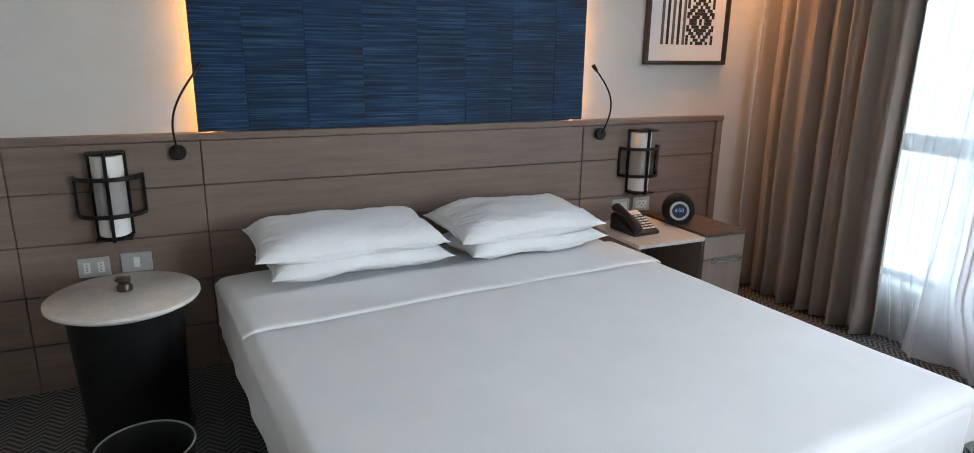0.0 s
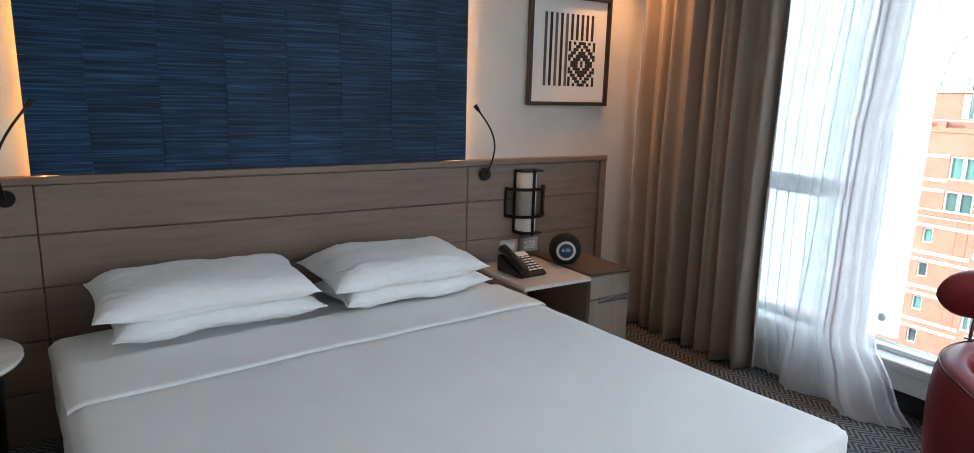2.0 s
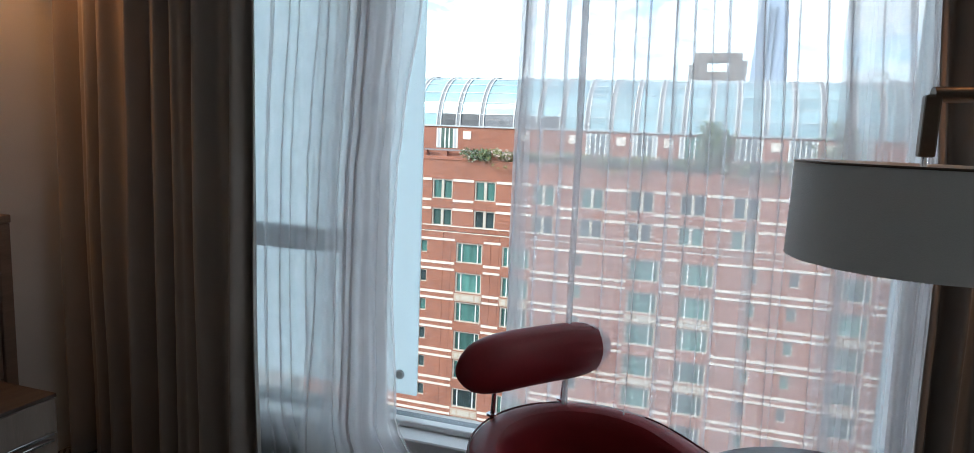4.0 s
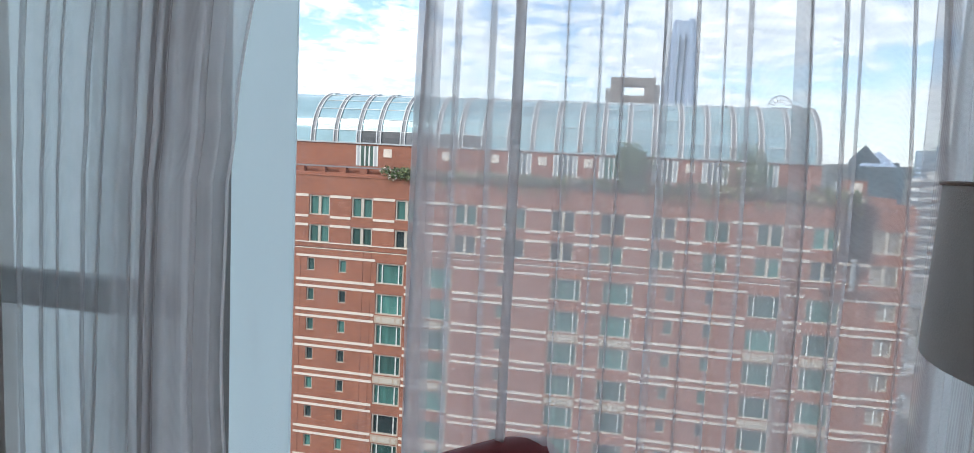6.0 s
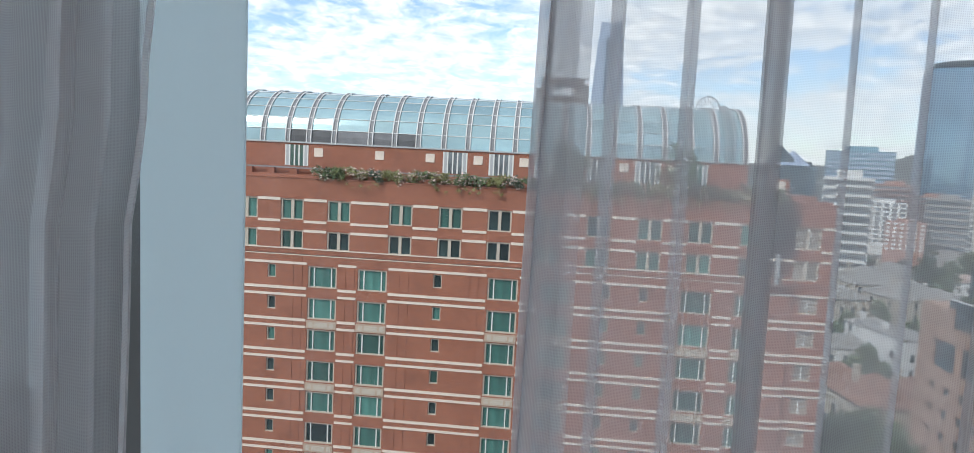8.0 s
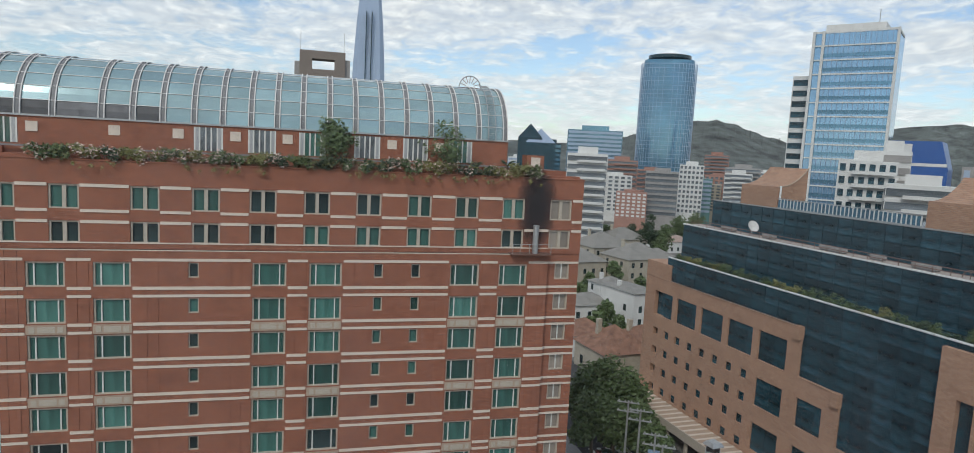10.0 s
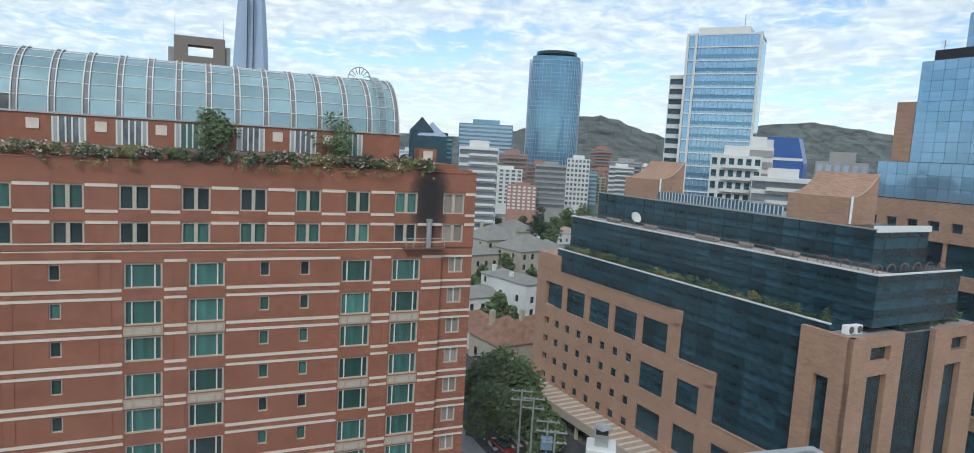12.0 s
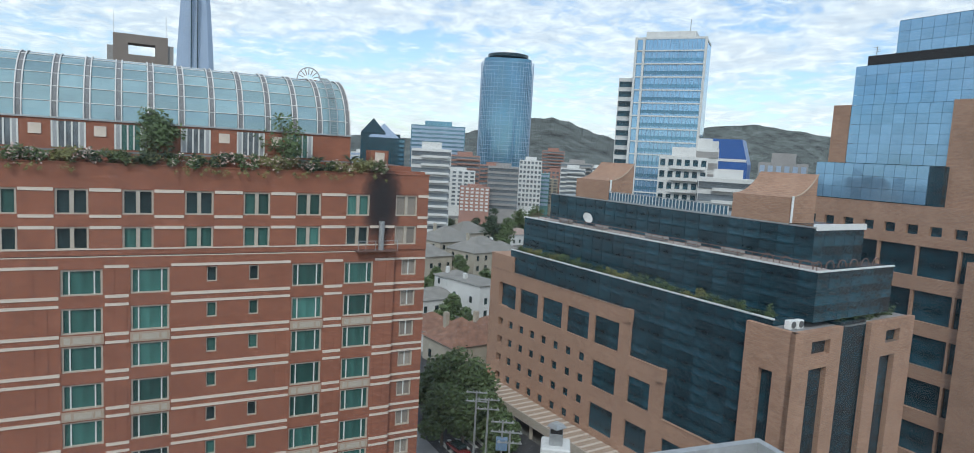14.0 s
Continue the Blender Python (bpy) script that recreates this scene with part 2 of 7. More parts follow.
def reed_mat(name):
    """Deep blue split-reed panel: fine irregular horizontal strands."""
    m = bpy.data.materials.new(name)
    m.use_nodes = True
    t = m.node_tree
    b = t.nodes["Principled BSDF"]
    b.inputs["Roughness"].default_value = 0.6
    b.inputs["Specular IOR Level"].default_value = 0.3
    c = t.nodes.new("ShaderNodeTexCoord")
    oi = t.nodes.new("ShaderNodeObjectInfo")
    off = t.nodes.new("ShaderNodeCombineXYZ")
    t.links.new(math_node(t, "MULTIPLY", oi.outputs["Random"], 40.0), off.inputs[2])
    add = t.nodes.new("ShaderNodeVectorMath")
    t.links.new(c.outputs["Object"], add.inputs[0])
    t.links.new(off.outputs[0], add.inputs[1])
    mp = t.nodes.new("ShaderNodeMapping")
    mp.inputs["Scale"].default_value = (1.2, 1, 62)
    t.links.new(add.outputs[0], mp.inputs[0])
    n = nd(t, "ShaderNodeTexNoise", Scale=1.9, Detail=3.0, Roughness=0.6)
    t.links.new(mp.outputs[0], n.inputs["Vector"])
    n2 = nd(t, "ShaderNodeTexNoise", Scale=3.0, Detail=2.0)
    t.links.new(add.outputs[0], n2.inputs["Vector"])
    colr = ramp(t, n.outputs[0], [(0.3, (0.003, 0.009, 0.025)), (0.5, (0.007, 0.032, 0.08)), (0.72, (0.034, 0.10, 0.205))])
    colr = mix_rgb(t, 1.0, colr, ramp(t, n2.outputs[0], [(0.3, 0.72), (0.7, 1.25)]), "MULTIPLY")
    t.links.new(colr, b.inputs["Base Color"])
    bp = nd(t, "ShaderNodeBump", Strength=0.7, Distance=0.004)
    t.links.new(n.outputs[0], bp.inputs["Height"])
    t.links.new(bp.outputs[0], b.inputs["Normal"])
    return m


M_WALL = mat("plaster", (0.64, 0.62, 0.585), 0.85, vary=0.04, scale=3, fine=160, bump=0.25)
M_CEIL = mat("ceiling_paint", (0.78, 0.77, 0.75), 0.9, vary=0.03, fine=120, bump=0.1)
M_CARPET = chevron_mat("carpet")
M_PANEL = mat("greyed_oak", (0.225, 0.162, 0.125), 0.5, vary=0.14, scale=2.0, fine=26, stretch=(1.2, 1, 14), bump=0.22, random_tint=0.06)
M_PANEL_DARK = mat("joint_shadow", (0.05, 0.036, 0.03), 0.7, vary=0.1)
M_CAB = mat("washed_oak", (0.28, 0.215, 0.17), 0.5, vary=0.12, scale=2.0, fine=30, stretch=(14, 14, 1.0), bump=0.15)
M_CABD = mat("dark_oak", (0.10, 0.075, 0.06), 0.55, vary=0.15, scale=2.0, fine=30, stretch=(1.2, 14, 14), bump=0.15)
M_REED = reed_mat("blue_reed")
M_CASE = mat("creased_pillowcase", (0.86, 0.86, 0.86), 0.85, vary=0.02, scale=3, fine=11, bump=0.75, bump_dist=0.014, stretch=(1.0, 2.2, 1), sheen=0.2)
M_LINEN = mat("white_linen", (0.86, 0.86, 0.86), 0.85, vary=0.02, scale=4, fine=300, bump=0.12, sheen=0.2)
M_BEDBASE = mat("bed_base_cloth", (0.035, 0.028, 0.025), 0.9, vary=0.15, fine=200)
M_DRAPE = mat("taupe_drape", (0.30, 0.245, 0.205), 0.62, vary=0.06, scale=5, fine=260, stretch=(1, 1, 0.5), bump=0.15, sheen=0.35)
M_SHEER = sheer_mat("sheer_net", (0.90, 0.885, 0.89), 0.47)
M_BLACK = mat("black_metal", (0.018, 0.016, 0.015), 0.45, metal=0.6, vary=0.2, fine=90, bump=0.05)
M_BLACKP = mat("black_plastic", (0.015, 0.015, 0.016), 0.4, vary=0.15, fine=120, bump=0.05)
M_CHROME = mat("chrome", (0.75, 0.76, 0.78), 0.14, metal=1.0, vary=0.03, bump=0.0)
M_LAMPGLASS = mat("opal_shade", (0.82, 0.80, 0.76), 0.5, vary=0.03, fine=120, bump=0.05)
M_MESH = sheer_mat("black_mesh", (0.03, 0.028, 0.026), 0.36)
M_PLATE = mat("silver_plate", (0.55, 0.54, 0.52), 0.4, metal=0.3, vary=0.04, bump=0.03)
M_WHITE = mat("white_plastic", (0.82, 0.82, 0.80), 0.4, vary=0.02, bump=0.02)
M_MARBLE = mat("cream_marble", (0.66, 0.61, 0.55), 0.09, vary=0.1, scale=9, fine=60, bump=0.0, coat=0.6)
M_STONE_TOP = mat("beige_stone", (0.60, 0.555, 0.50), 0.35, vary=0.07, scale=30, fine=200, bump=0.05)
M_LEATHER = mat("red_leather", (0.215, 0.018, 0.022), 0.42, vary=0.12, scale=6, fine=210, bump=0.22, bump_dist=0.002, spec=0.3)
M_PIPING = mat("dark_piping", (0.07, 0.010, 0.012), 0.5, vary=0.1)
M_TABLE = mat("grey_laminate", (0.075, 0.078, 0.088), 0.34, vary=0.16, scale=14, fine=90, bump=0.1)
M_SHADE = mat("linen_shade", (0.66, 0.645, 0.62), 0.85, vary=0.04, scale=3, fine=320, bump=0.2)
M_BRONZE = mat("bronze_metal", (0.10, 0.075, 0.055), 0.38, metal=0.8, vary=0.12, bump=0.03)
M_FRAME = mat("anodised_frame", (0.16, 0.175, 0.18), 0.42, metal=0.5, vary=0.06, bump=0.03)
M_SILL = mat("white_sill", (0.76, 0.77, 0.76), 0.4, vary=0.04, bump=0.03)
M_PIC = mat("picture_frame_wood", (0.028, 0.022, 0.018), 0.4, vary=0.2, fine=60)
M_MAT = mat("picture_mat", (0.74, 0.73, 0.71), 0.7, vary=0.02, fine=200, bump=0.03)
M_INK = mat("black_ink", (0.014, 0.013, 0.013), 0.7, vary=0.1)
M_INKG = mat("grey_ink", (0.10, 0.10, 0.10), 0.7, vary=0.1)
M_GLASS = glass_mat("window_glass", (0.965, 0.99, 0.985), 0.02)
M_FROST = frost_mat("frosted_glass")
M_LED = glow("warm_led", (1.0, 0.44, 0.12), 8.0)
M_SCREEN = glow("clock_face", (0.012, 0.02, 0.05), 0.02)
M_DIGIT = glow("clock_digits", (0.35, 0.55, 0.9), 0.025)

M_REDBRICK = brick_mat("red_brick", (0.365, 0.135, 0.076), (0.275, 0.098, 0.056), (0.18, 0.095, 0.072), 0.42, 0.15, soot=((-19.0, 36.6), (2.0, 4.2)))
M_ORANGEBRICK = brick_mat("orange_brick", (0.47, 0.285, 0.19), (0.375, 0.215, 0.14), (0.22, 0.16, 0.125), 0.5, 0.19)
M_CREAM = mat("cream_stone", (0.66, 0.57, 0.48), 0.8, vary=0.1, scale=1.2, fine=14, bump=0.2)
M_SPANDREL = mat("tan_stone", (0.42, 0.32, 0.24), 0.8, vary=0.1, scale=1.2, fine=14, bump=0.2)
M_WFRAME = mat("window_stone_frame", (0.47, 0.41, 0.335), 0.7, vary=0.08, scale=2, fine=20)
M_WBAR = mat("window_bar_white", (0.70, 0.70, 0.66), 0.5, vary=0.06, scale=2)
M_TEAL = mat("teal_curtain_pane", (0.05, 0.135, 0.115), 0.16, vary=0.35, scale=1.5, fine=9, stretch=(1, 3.5, 0.25), bump=0.0, random_tint=0.55, coords="Object", coat=0.4)
M_DARKPANE = mat("dark_pane", (0.024, 0.042, 0.043), 0.1, vary=0.4, scale=0.8, fine=6, bump=0.0, random_tint=0.4)
M_FARPANE = mat("far_pane", (0.13, 0.15, 0.165), 0.2, vary=0.35, scale=0.3, fine=1.2, bump=0.0, random_tint=0.3)
M_VAULT = mat("vault_glass", (0.30, 0.43, 0.455), 0.14, metal=0.3, vary=0.1, scale=0.6, fine=6, bump=0.0, random_tint=0.14)
M_VAULTD = mat("vault_louvre", (0.10, 0.10, 0.105), 0.5, vary=0.3, scale=1.5, fine=9, random_tint=0.5)
M_RIB = mat("rib_white", (0.66, 0.64, 0.62), 0.45, vary=0.06, scale=2)
M_RIBG = mat("rib_channel", (0.20, 0.20, 0.205), 0.6, vary=0.12, scale=2)
# colour blotches and pane-to-pane tint stand in for uneven reflections
M_BLUEGLASS = mat("reflection_mottled_glass", (0.014, 0.047, 0.064), 0.04, vary=0.6, scale=0.55, fine=2.4, bump=0.9, bump_dist=0.10, random_tint=0.35, stretch=(1, 1, 2.5))
M_SKYGLASS = mat("sky_mirror_glass", (0.26, 0.45, 0.64), 0.06, metal=0.55, vary=0.12, scale=0.15, fine=1.5, bump=0.1, bump_dist=0.03, random_tint=0.1)
M_CYLGLASS = mat("tower_blue_glass", (0.11, 0.24, 0.34), 0.1, metal=0.4, vary=0.25, scale=0.03, fine=0.35, bump=0.0, random_tint=0.18)
# distance haze is put into this pale, greyed base colour
M_SPIRE = mat("hazed_spire_glass", (0.34, 0.42, 0.54), 0.3, metal=0.3, vary=0.06, scale=0.02, fine=0.3, bump=0.0)
M_WHITEB = mat("white_render", (0.62, 0.62, 0.60), 0.8, vary=0.08, scale=0.3, fine=3)
M_GREYB = mat("grey_concrete", (0.30, 0.29, 0.28), 0.85, vary=0.12, scale=0.3, fine=3)
M_PINKB = mat("salmon_render", (0.34, 0.19, 0.15), 0.85, vary=0.1, scale=0.3, fine=3)
M_TEALB = mat("green_glass_block", (0.10, 0.22, 0.22), 0.3, vary=0.2, scale=0.3, fine=2)
M_BLUEB = mat("blue_cladding", (0.03, 0.10, 0.32), 0.35, vary=0.1, scale=0.3)
M_ROOFG = mat("grey_roof_sheet", (0.24, 0.23, 0.21), 0.8, vary=0.2, scale=0.7, fine=9)
M_TILE = mat("clay_roof_tile", (0.235, 0.125, 0.085), 0.85, vary=0.3, scale=0.9, fine=7, bump=0.5, bump_dist=0.05)
M_PINKROOF = mat("faded_roof", (0.36, 0.27, 0.23), 0.85, vary=0.2, scale=0.9, fine=7)
M_HOUSE = mat("old_stucco", (0.40, 0.36, 0.29), 0.85, vary=0.12, scale=0.6, fine=5)
M_GROUND = mat("city_ground", (0.16, 0.155, 0.14), 0.9, vary=0.35, scale=0.05, fine=0.6, bump=0.0)
M_ROAD = mat("asphalt", (0.055, 0.055, 0.057), 0.9, vary=0.2, scale=0.4, fine=20)
M_PAINT = mat("road_paint", (0.6, 0.6, 0.57), 0.8, vary=0.1)
M_LEAF = mat("leaves", (0.092, 0.135, 0.05), 0.6, vary=0.45, scale=1.2, fine=12, bump=0.0)
M_LEAFD = mat("dark_leaves", (0.04, 0.07, 0.034), 0.6, vary=0.4, scale=0.8, fine=9, bump=0.0)
M_LEAFY = mat("yellow_green_leaves", (0.20, 0.20, 0.07), 0.6, vary=0.4, scale=1.2, fine=12, bump=0.0)
M_BLOOM = mat("faded_pink_blooms", (0.60, 0.46, 0.40), 0.8, vary=0.3, scale=2, fine=12, bump=0.0)
M_BARK = mat("bark", (0.10, 0.08, 0.06), 0.9, vary=0.25, scale=3, fine=20)
M_HILL = mat("wooded_hill", (0.088, 0.100, 0.094), 0.95, vary=0.75, scale=0.03, fine=0.10, bump=0.0)
M_METAL = mat("galvanised", (0.42, 0.43, 0.43), 0.45, metal=0.6, vary=0.12, scale=3)
M_RAIL = mat("rust_rail", (0.16, 0.085, 0.065), 0.6, vary=0.15)
M_TERRACE = mat("pale_terrace_tile", (0.44, 0.38, 0.34), 0.8, vary=0.15, scale=1, fine=9)
M_HOST = mat("host_render", (0.45, 0.44, 0.42), 0.85, vary=0.08, scale=0.5, fine=5)

# ---- building blocks ----


def mesh_of(bm, name, smooth=None):
    me = bpy.data.meshes.new(name)
    bmesh.ops.recalc_face_normals(bm, faces=bm.faces[:])
    bm.to_mesh(me)
    bm.free()
    if smooth is not None:
        me.shade_smooth()
        if smooth < 180:
            me.set_sharp_from_angle(angle=radians(smooth))
    return me


def part(name, bm, material, parent=None, label="", smooth=None, kind="", category="", group=""):
    me = bm if isinstance(bm, bpy.types.Mesh) else mesh_of(bm, name, smooth)
    if not me.materials:
        for m in material if isinstance(material, (list, tuple)) else (material,):
            me.materials.append(m)
    ob = new(name, me)
    if parent is not None:
        ob.parent = parent
    return tagged(ob, label, category, group, kind)


def thing(name, x, y, z, label, category, group="", kind="", rz=0.0):
    ob = new(name)
    ob.empty_display_size = 0.1
    ob.matrix_world = pose(x, y, z, 0, 0, rz)
    return tagged(ob, label, category, group, kind)


def add_box(bm, x0, x1, y0, y1, z0, z1, bevel=0.0, seg=2):
    """A box between two corners, its edges rounded by bevel."""
    r = bmesh.ops.create_cube(bm, size=1.0)
    vs = r["verts"]
    for v in vs:
        v.co = Vector((x0 + (v.co.x + 0.5) * (x1 - x0), y0 + (v.co.y + 0.5) * (y1 - y0), z0 + (v.co.z + 0.5) * (z1 - z0)))
    if bevel:
        es = list({e for v in vs for e in v.link_edges})
        bmesh.ops.bevel(bm, geom=es, offset=bevel, segments=seg, affect="EDGES", profile=0.5)
    return bm


def box(*a, **k):
    return add_box(bmesh.new(), *a, **k)


def add_lathe(bm, profile, seg=32, center=(0, 0, 0), close=True):
    """Revolve (radius, height) pairs round the z axis."""
    rings = []
    for r, h in profile:
        rings.append([bm.verts.new((center[0] + r * math.cos(2 * math.pi * i / seg), center[1] + r * math.sin(2 * math.pi * i / seg), center[2] + h)) for i in range(seg)])
    for a, b in zip(rings, rings[1:]):
        for i in range(seg):
            bm.faces.new((a[i], a[(i + 1) % seg], b[(i + 1) % seg], b[i]))
    if close:
        bm.faces.new(rings[0][::-1])
        bm.faces.new(rings[-1])
    return bm


def lathe(profile, seg=32, center=(0, 0, 0), close=True):
    return add_lathe(bmesh.new(), profile, seg, center, close)


def add_tube(bm, pts, r, seg=8, caps=True):
    """A round tube along points; r may be a list."""
    pts = [Vector(p) for p in pts]
    n = len(pts)
    rs = r if isinstance(r, (list, tuple)) else [r] * n
    rings = []
    for i, p in enumerate(pts):
        d = (pts[min(i + 1, n - 1)] - pts[max(i - 1, 0)]).normalized()
        a = d.orthogonal() if i == 0 else (a - a.dot(d) * d)
        a.normalize()
        b = d.cross(a)
        rings.append([bm.verts.new(p + rs[i] * (math.cos(2 * math.pi * k / seg) * a + math.sin(2 * math.pi * k / seg) * b)) for k in range(seg)])
    for u, v in zip(rings, rings[1:]):
        for k in range(seg):
            bm.faces.new((u[k], u[(k + 1) % seg], v[(k + 1) % seg], v[k]))
    if caps:
        bm.faces.new(rings[0][::-1])
        bm.faces.new(rings[-1])
    return bm


def tube(*a, **k):
    return add_tube(bmesh.new(), *a, **k)


def grid_sheet(fn, nu, nv):
    """A sheet of quads; fn(u, v) with u, v in 0..1 gives the place."""
    bm = bmesh.new()
    g = [[bm.verts.new(fn(i / nu, j / nv)) for j in range(nv + 1)] for i in range(nu + 1)]
    for i in range(nu):
        for j in range(nv):
            bm.faces.new((g[i][j], g[i + 1][j], g[i + 1][j + 1], g[i][j + 1]))
    return bm


def pierced(place, u0, u1, v0, v1, holes, depth):
    """A wall face with real openings: place(u, v, d) maps along, up and inwards; holes are (u0, u1, v0, v1)."""
    us = sorted({u0, u1, *[h[0] for h in holes], *[h[1] for h in holes]})
    vs = sorted({v0, v1, *[h[2] for h in holes], *[h[3] for h in holes]})
    us, vs = [u for u in us if u0 <= u <= u1], [v for v in vs if v0 <= v <= v1]
    bm = bmesh.new()
    made = {}

    def at(u, v, d):
        k = (round(u, 4), round(v, 4), d)
        if k not in made:
            made[k] = bm.verts.new(place(u, v, d))
        return made[k]
    for a, b in zip(us, us[1:]):
        for c, d in zip(vs, vs[1:]):
            mu, mv = (a + b) / 2, (c + d) / 2
            if any(h[0] < mu < h[1] and h[2] < mv < h[3] for h in holes):
                continue
            bm.faces.new((at(a, c, 0), at(b, c, 0), at(b, d, 0), at(a, d, 0)))
    for a, b, c, d in holes:
        q = [(a, c), (b, c), (b, d), (a, d)]
        for (p, r), (s, t) in zip(q, q[1:] + q[:1]):
            try:
                bm.faces.new([bm.verts.new(place(p, r, 0)), bm.verts.new(place(s, t, 0)), bm.verts.new(place(s, t, depth)), bm.verts.new(place(p, r, depth))])
            except ValueError:
                pass
    # outer rim and back
    e = [(u0, v0), (u1, v0), (u1, v1), (u0, v1)]
    for (p, r), (s, t) in zip(e, e[1:] + e[:1]):
        bm.faces.new([bm.verts.new(place(p, r, 0)), bm.verts.new(place(s, t, 0)), bm.verts.new(place(s, t, depth)), bm.verts.new(place(p, r, depth))])
    return bm


UNIT = {}


def unit_box(material):
    """One shared cube mesh a material, for pieces that are plain blocks."""
    if material.name not in UNIT:
        me = mesh_of(box(-0.5, 0.5, -0.5, 0.5, -0.5, 0.5), "block_" + material.name)
        me.materials.append(material)
        UNIT[material.name] = me
    return UNIT[material.name]


def block(name, material, x0, x1, y0, y1, z0, z1, parent=None, **tags):
    ob = new(name, unit_box(material))
    if parent is not None:
        ob.parent = parent
    ob.location = ((x0 + x1) / 2, (y0 + y1) / 2, (z0 + z1) / 2)
    ob.scale = (abs(x1 - x0), abs(y1 - y0), abs(z1 - z0))
    return tagged(ob, **tags)


def leaf_cloud(bm, rng, centers, radius, n, size, flat=0.8):
    """Many small leaf quads round a set of centres."""
    for _ in range(n):
        c = Vector(centers[rng.randrange(len(centers))])
        d = Vector((rng.gauss(0, 1), rng.gauss(0, 1), rng.gauss(0, flat)))
        p = c + d.normalized() * radius * rng.random() ** 0.45
        a = Vector((rng.uniform(-1, 1), rng.uniform(-1, 1), rng.uniform(-0.6, 0.6))).normalized()
        b = a.orthogonal().normalized()
        b = (b + a.cross(b) * rng.uniform(-1, 1)).normalized()
        s = size * rng.uniform(0.6, 1.4)
        vs = [bm.verts.new(p + a * s), bm.verts.new(p + b * s * 0.45), bm.verts.new(p - a * s), bm.verts.new(p - b * s * 0.45)]
        bm.faces.new(vs)
    return bm


# ---- the room: floor, walls, ceiling ----
WX, WY = 3.56, 3.0          # inner faces of the window wall and the head wall
X0, Y0, H = -2.2, -3.2, 2.62
SILL, YL, YR = 0.25, 2.42, -0.5
YA, YB = -2.75, -1.45       # unseen second opening, added to let more light in
part("floor", box(X0, WX + 0.12, Y0, WY, -0.12, 0.0), M_CARPET, label="grey herringbone carpet floor", kind="structure", category="floor")
part("ceiling", box(X0, WX + 0.12, Y0, WY, H, H + 0.12), M_CEIL, label="plain white painted ceiling", kind="structure", category="ceiling")
part("wall_north", box(X0 - 0.12, WX + 0.24, WY, WY + 0.14, -0.12, H + 0.12), M_WALL, label="warm white plaster wall behind the headboard", kind="structure", category="wall")
part("wall_south", box(X0 - 0.12, WX + 0.24, Y0 - 0.14, Y0, -0.12, H + 0.12), M_WALL, label="plain warm white plaster wall", kind="structure", category="wall")
part("wall_west", box(X0 - 0.12, X0, Y0, WY, -0.12, H + 0.12), M_WALL, label="plain warm white plaster wall", kind="structure", category="wall")
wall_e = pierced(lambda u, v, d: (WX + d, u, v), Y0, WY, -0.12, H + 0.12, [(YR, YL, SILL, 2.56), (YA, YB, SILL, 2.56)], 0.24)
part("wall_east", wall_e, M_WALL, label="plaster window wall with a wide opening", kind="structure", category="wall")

# window: sill, dark frame, mullion, transom, panes
win = thing("window_1", WX, 1.0, SILL, "wide hotel window with dark metal frame and white sill", "window", kind="structure")


def win_part(name, x0, x1, y0, y1, z0, z1, material, bev=0.004, label=""):
    ob = part(name, box(x0 - WX, x1 - WX, y0 - 1.0, y1 - 1.0, z0 - SILL, z1 - SILL, bevel=bev, seg=1), material, win, label)
    return ob


MULL = 1.585
win_part("window_sill", WX - 0.10, WX + 0.03, YR + 0.002, YL - 0.002, SILL - 0.02, SILL + 0.03, M_SILL, 0.006, "white window sill")
win_part("window_frame", WX + 0.032, WX + 0.11, YR, YL, SILL + 0.002, SILL + 0.052, M_FRAME)
win_part("window_frame", WX + 0.032, WX + 0.11, YR, YL, 2.5, 2.56, M_FRAME)
win_part("window_frame", WX + 0.032, WX + 0.11, YL - 0.06, YL, SILL + 0.052, 2.5, M_FRAME)
win_part("window_frame", WX + 0.032, WX + 0.11, YR, YR + 0.06, SILL + 0.052, 2.5, M_FRAME)
win_part("mullion", WX + 0.03, WX + 0.13, MULL - 0.045, MULL + 0.045, SILL + 0.052, 2.5, M_FRAME)
win_part("transom", WX + 0.034, WX + 0.11, MULL + 0.045, YL - 0.06, 1.0, 1.10, M_FRAME)
for ya, yb, za, zb in ((YR + 0.06, MULL - 0.045, SILL + 0.052, 2.5), (MULL + 0.045, YL - 0.06, SILL + 0.052, 1.0), (MULL + 0.045, YL - 0.06, 1.10, 2.5)):
    p = win_part("pane", WX + 0.062, WX + 0.068, ya, yb, za, zb, M_GLASS, 0)
    p.visible_shadow = False
win_part("bottom_rail", WX + 0.0, WX + 0.05, YR + 0.004, MULL - 0.047, SILL + 0.031, SILL + 0.058, M_SILL, 0.004)

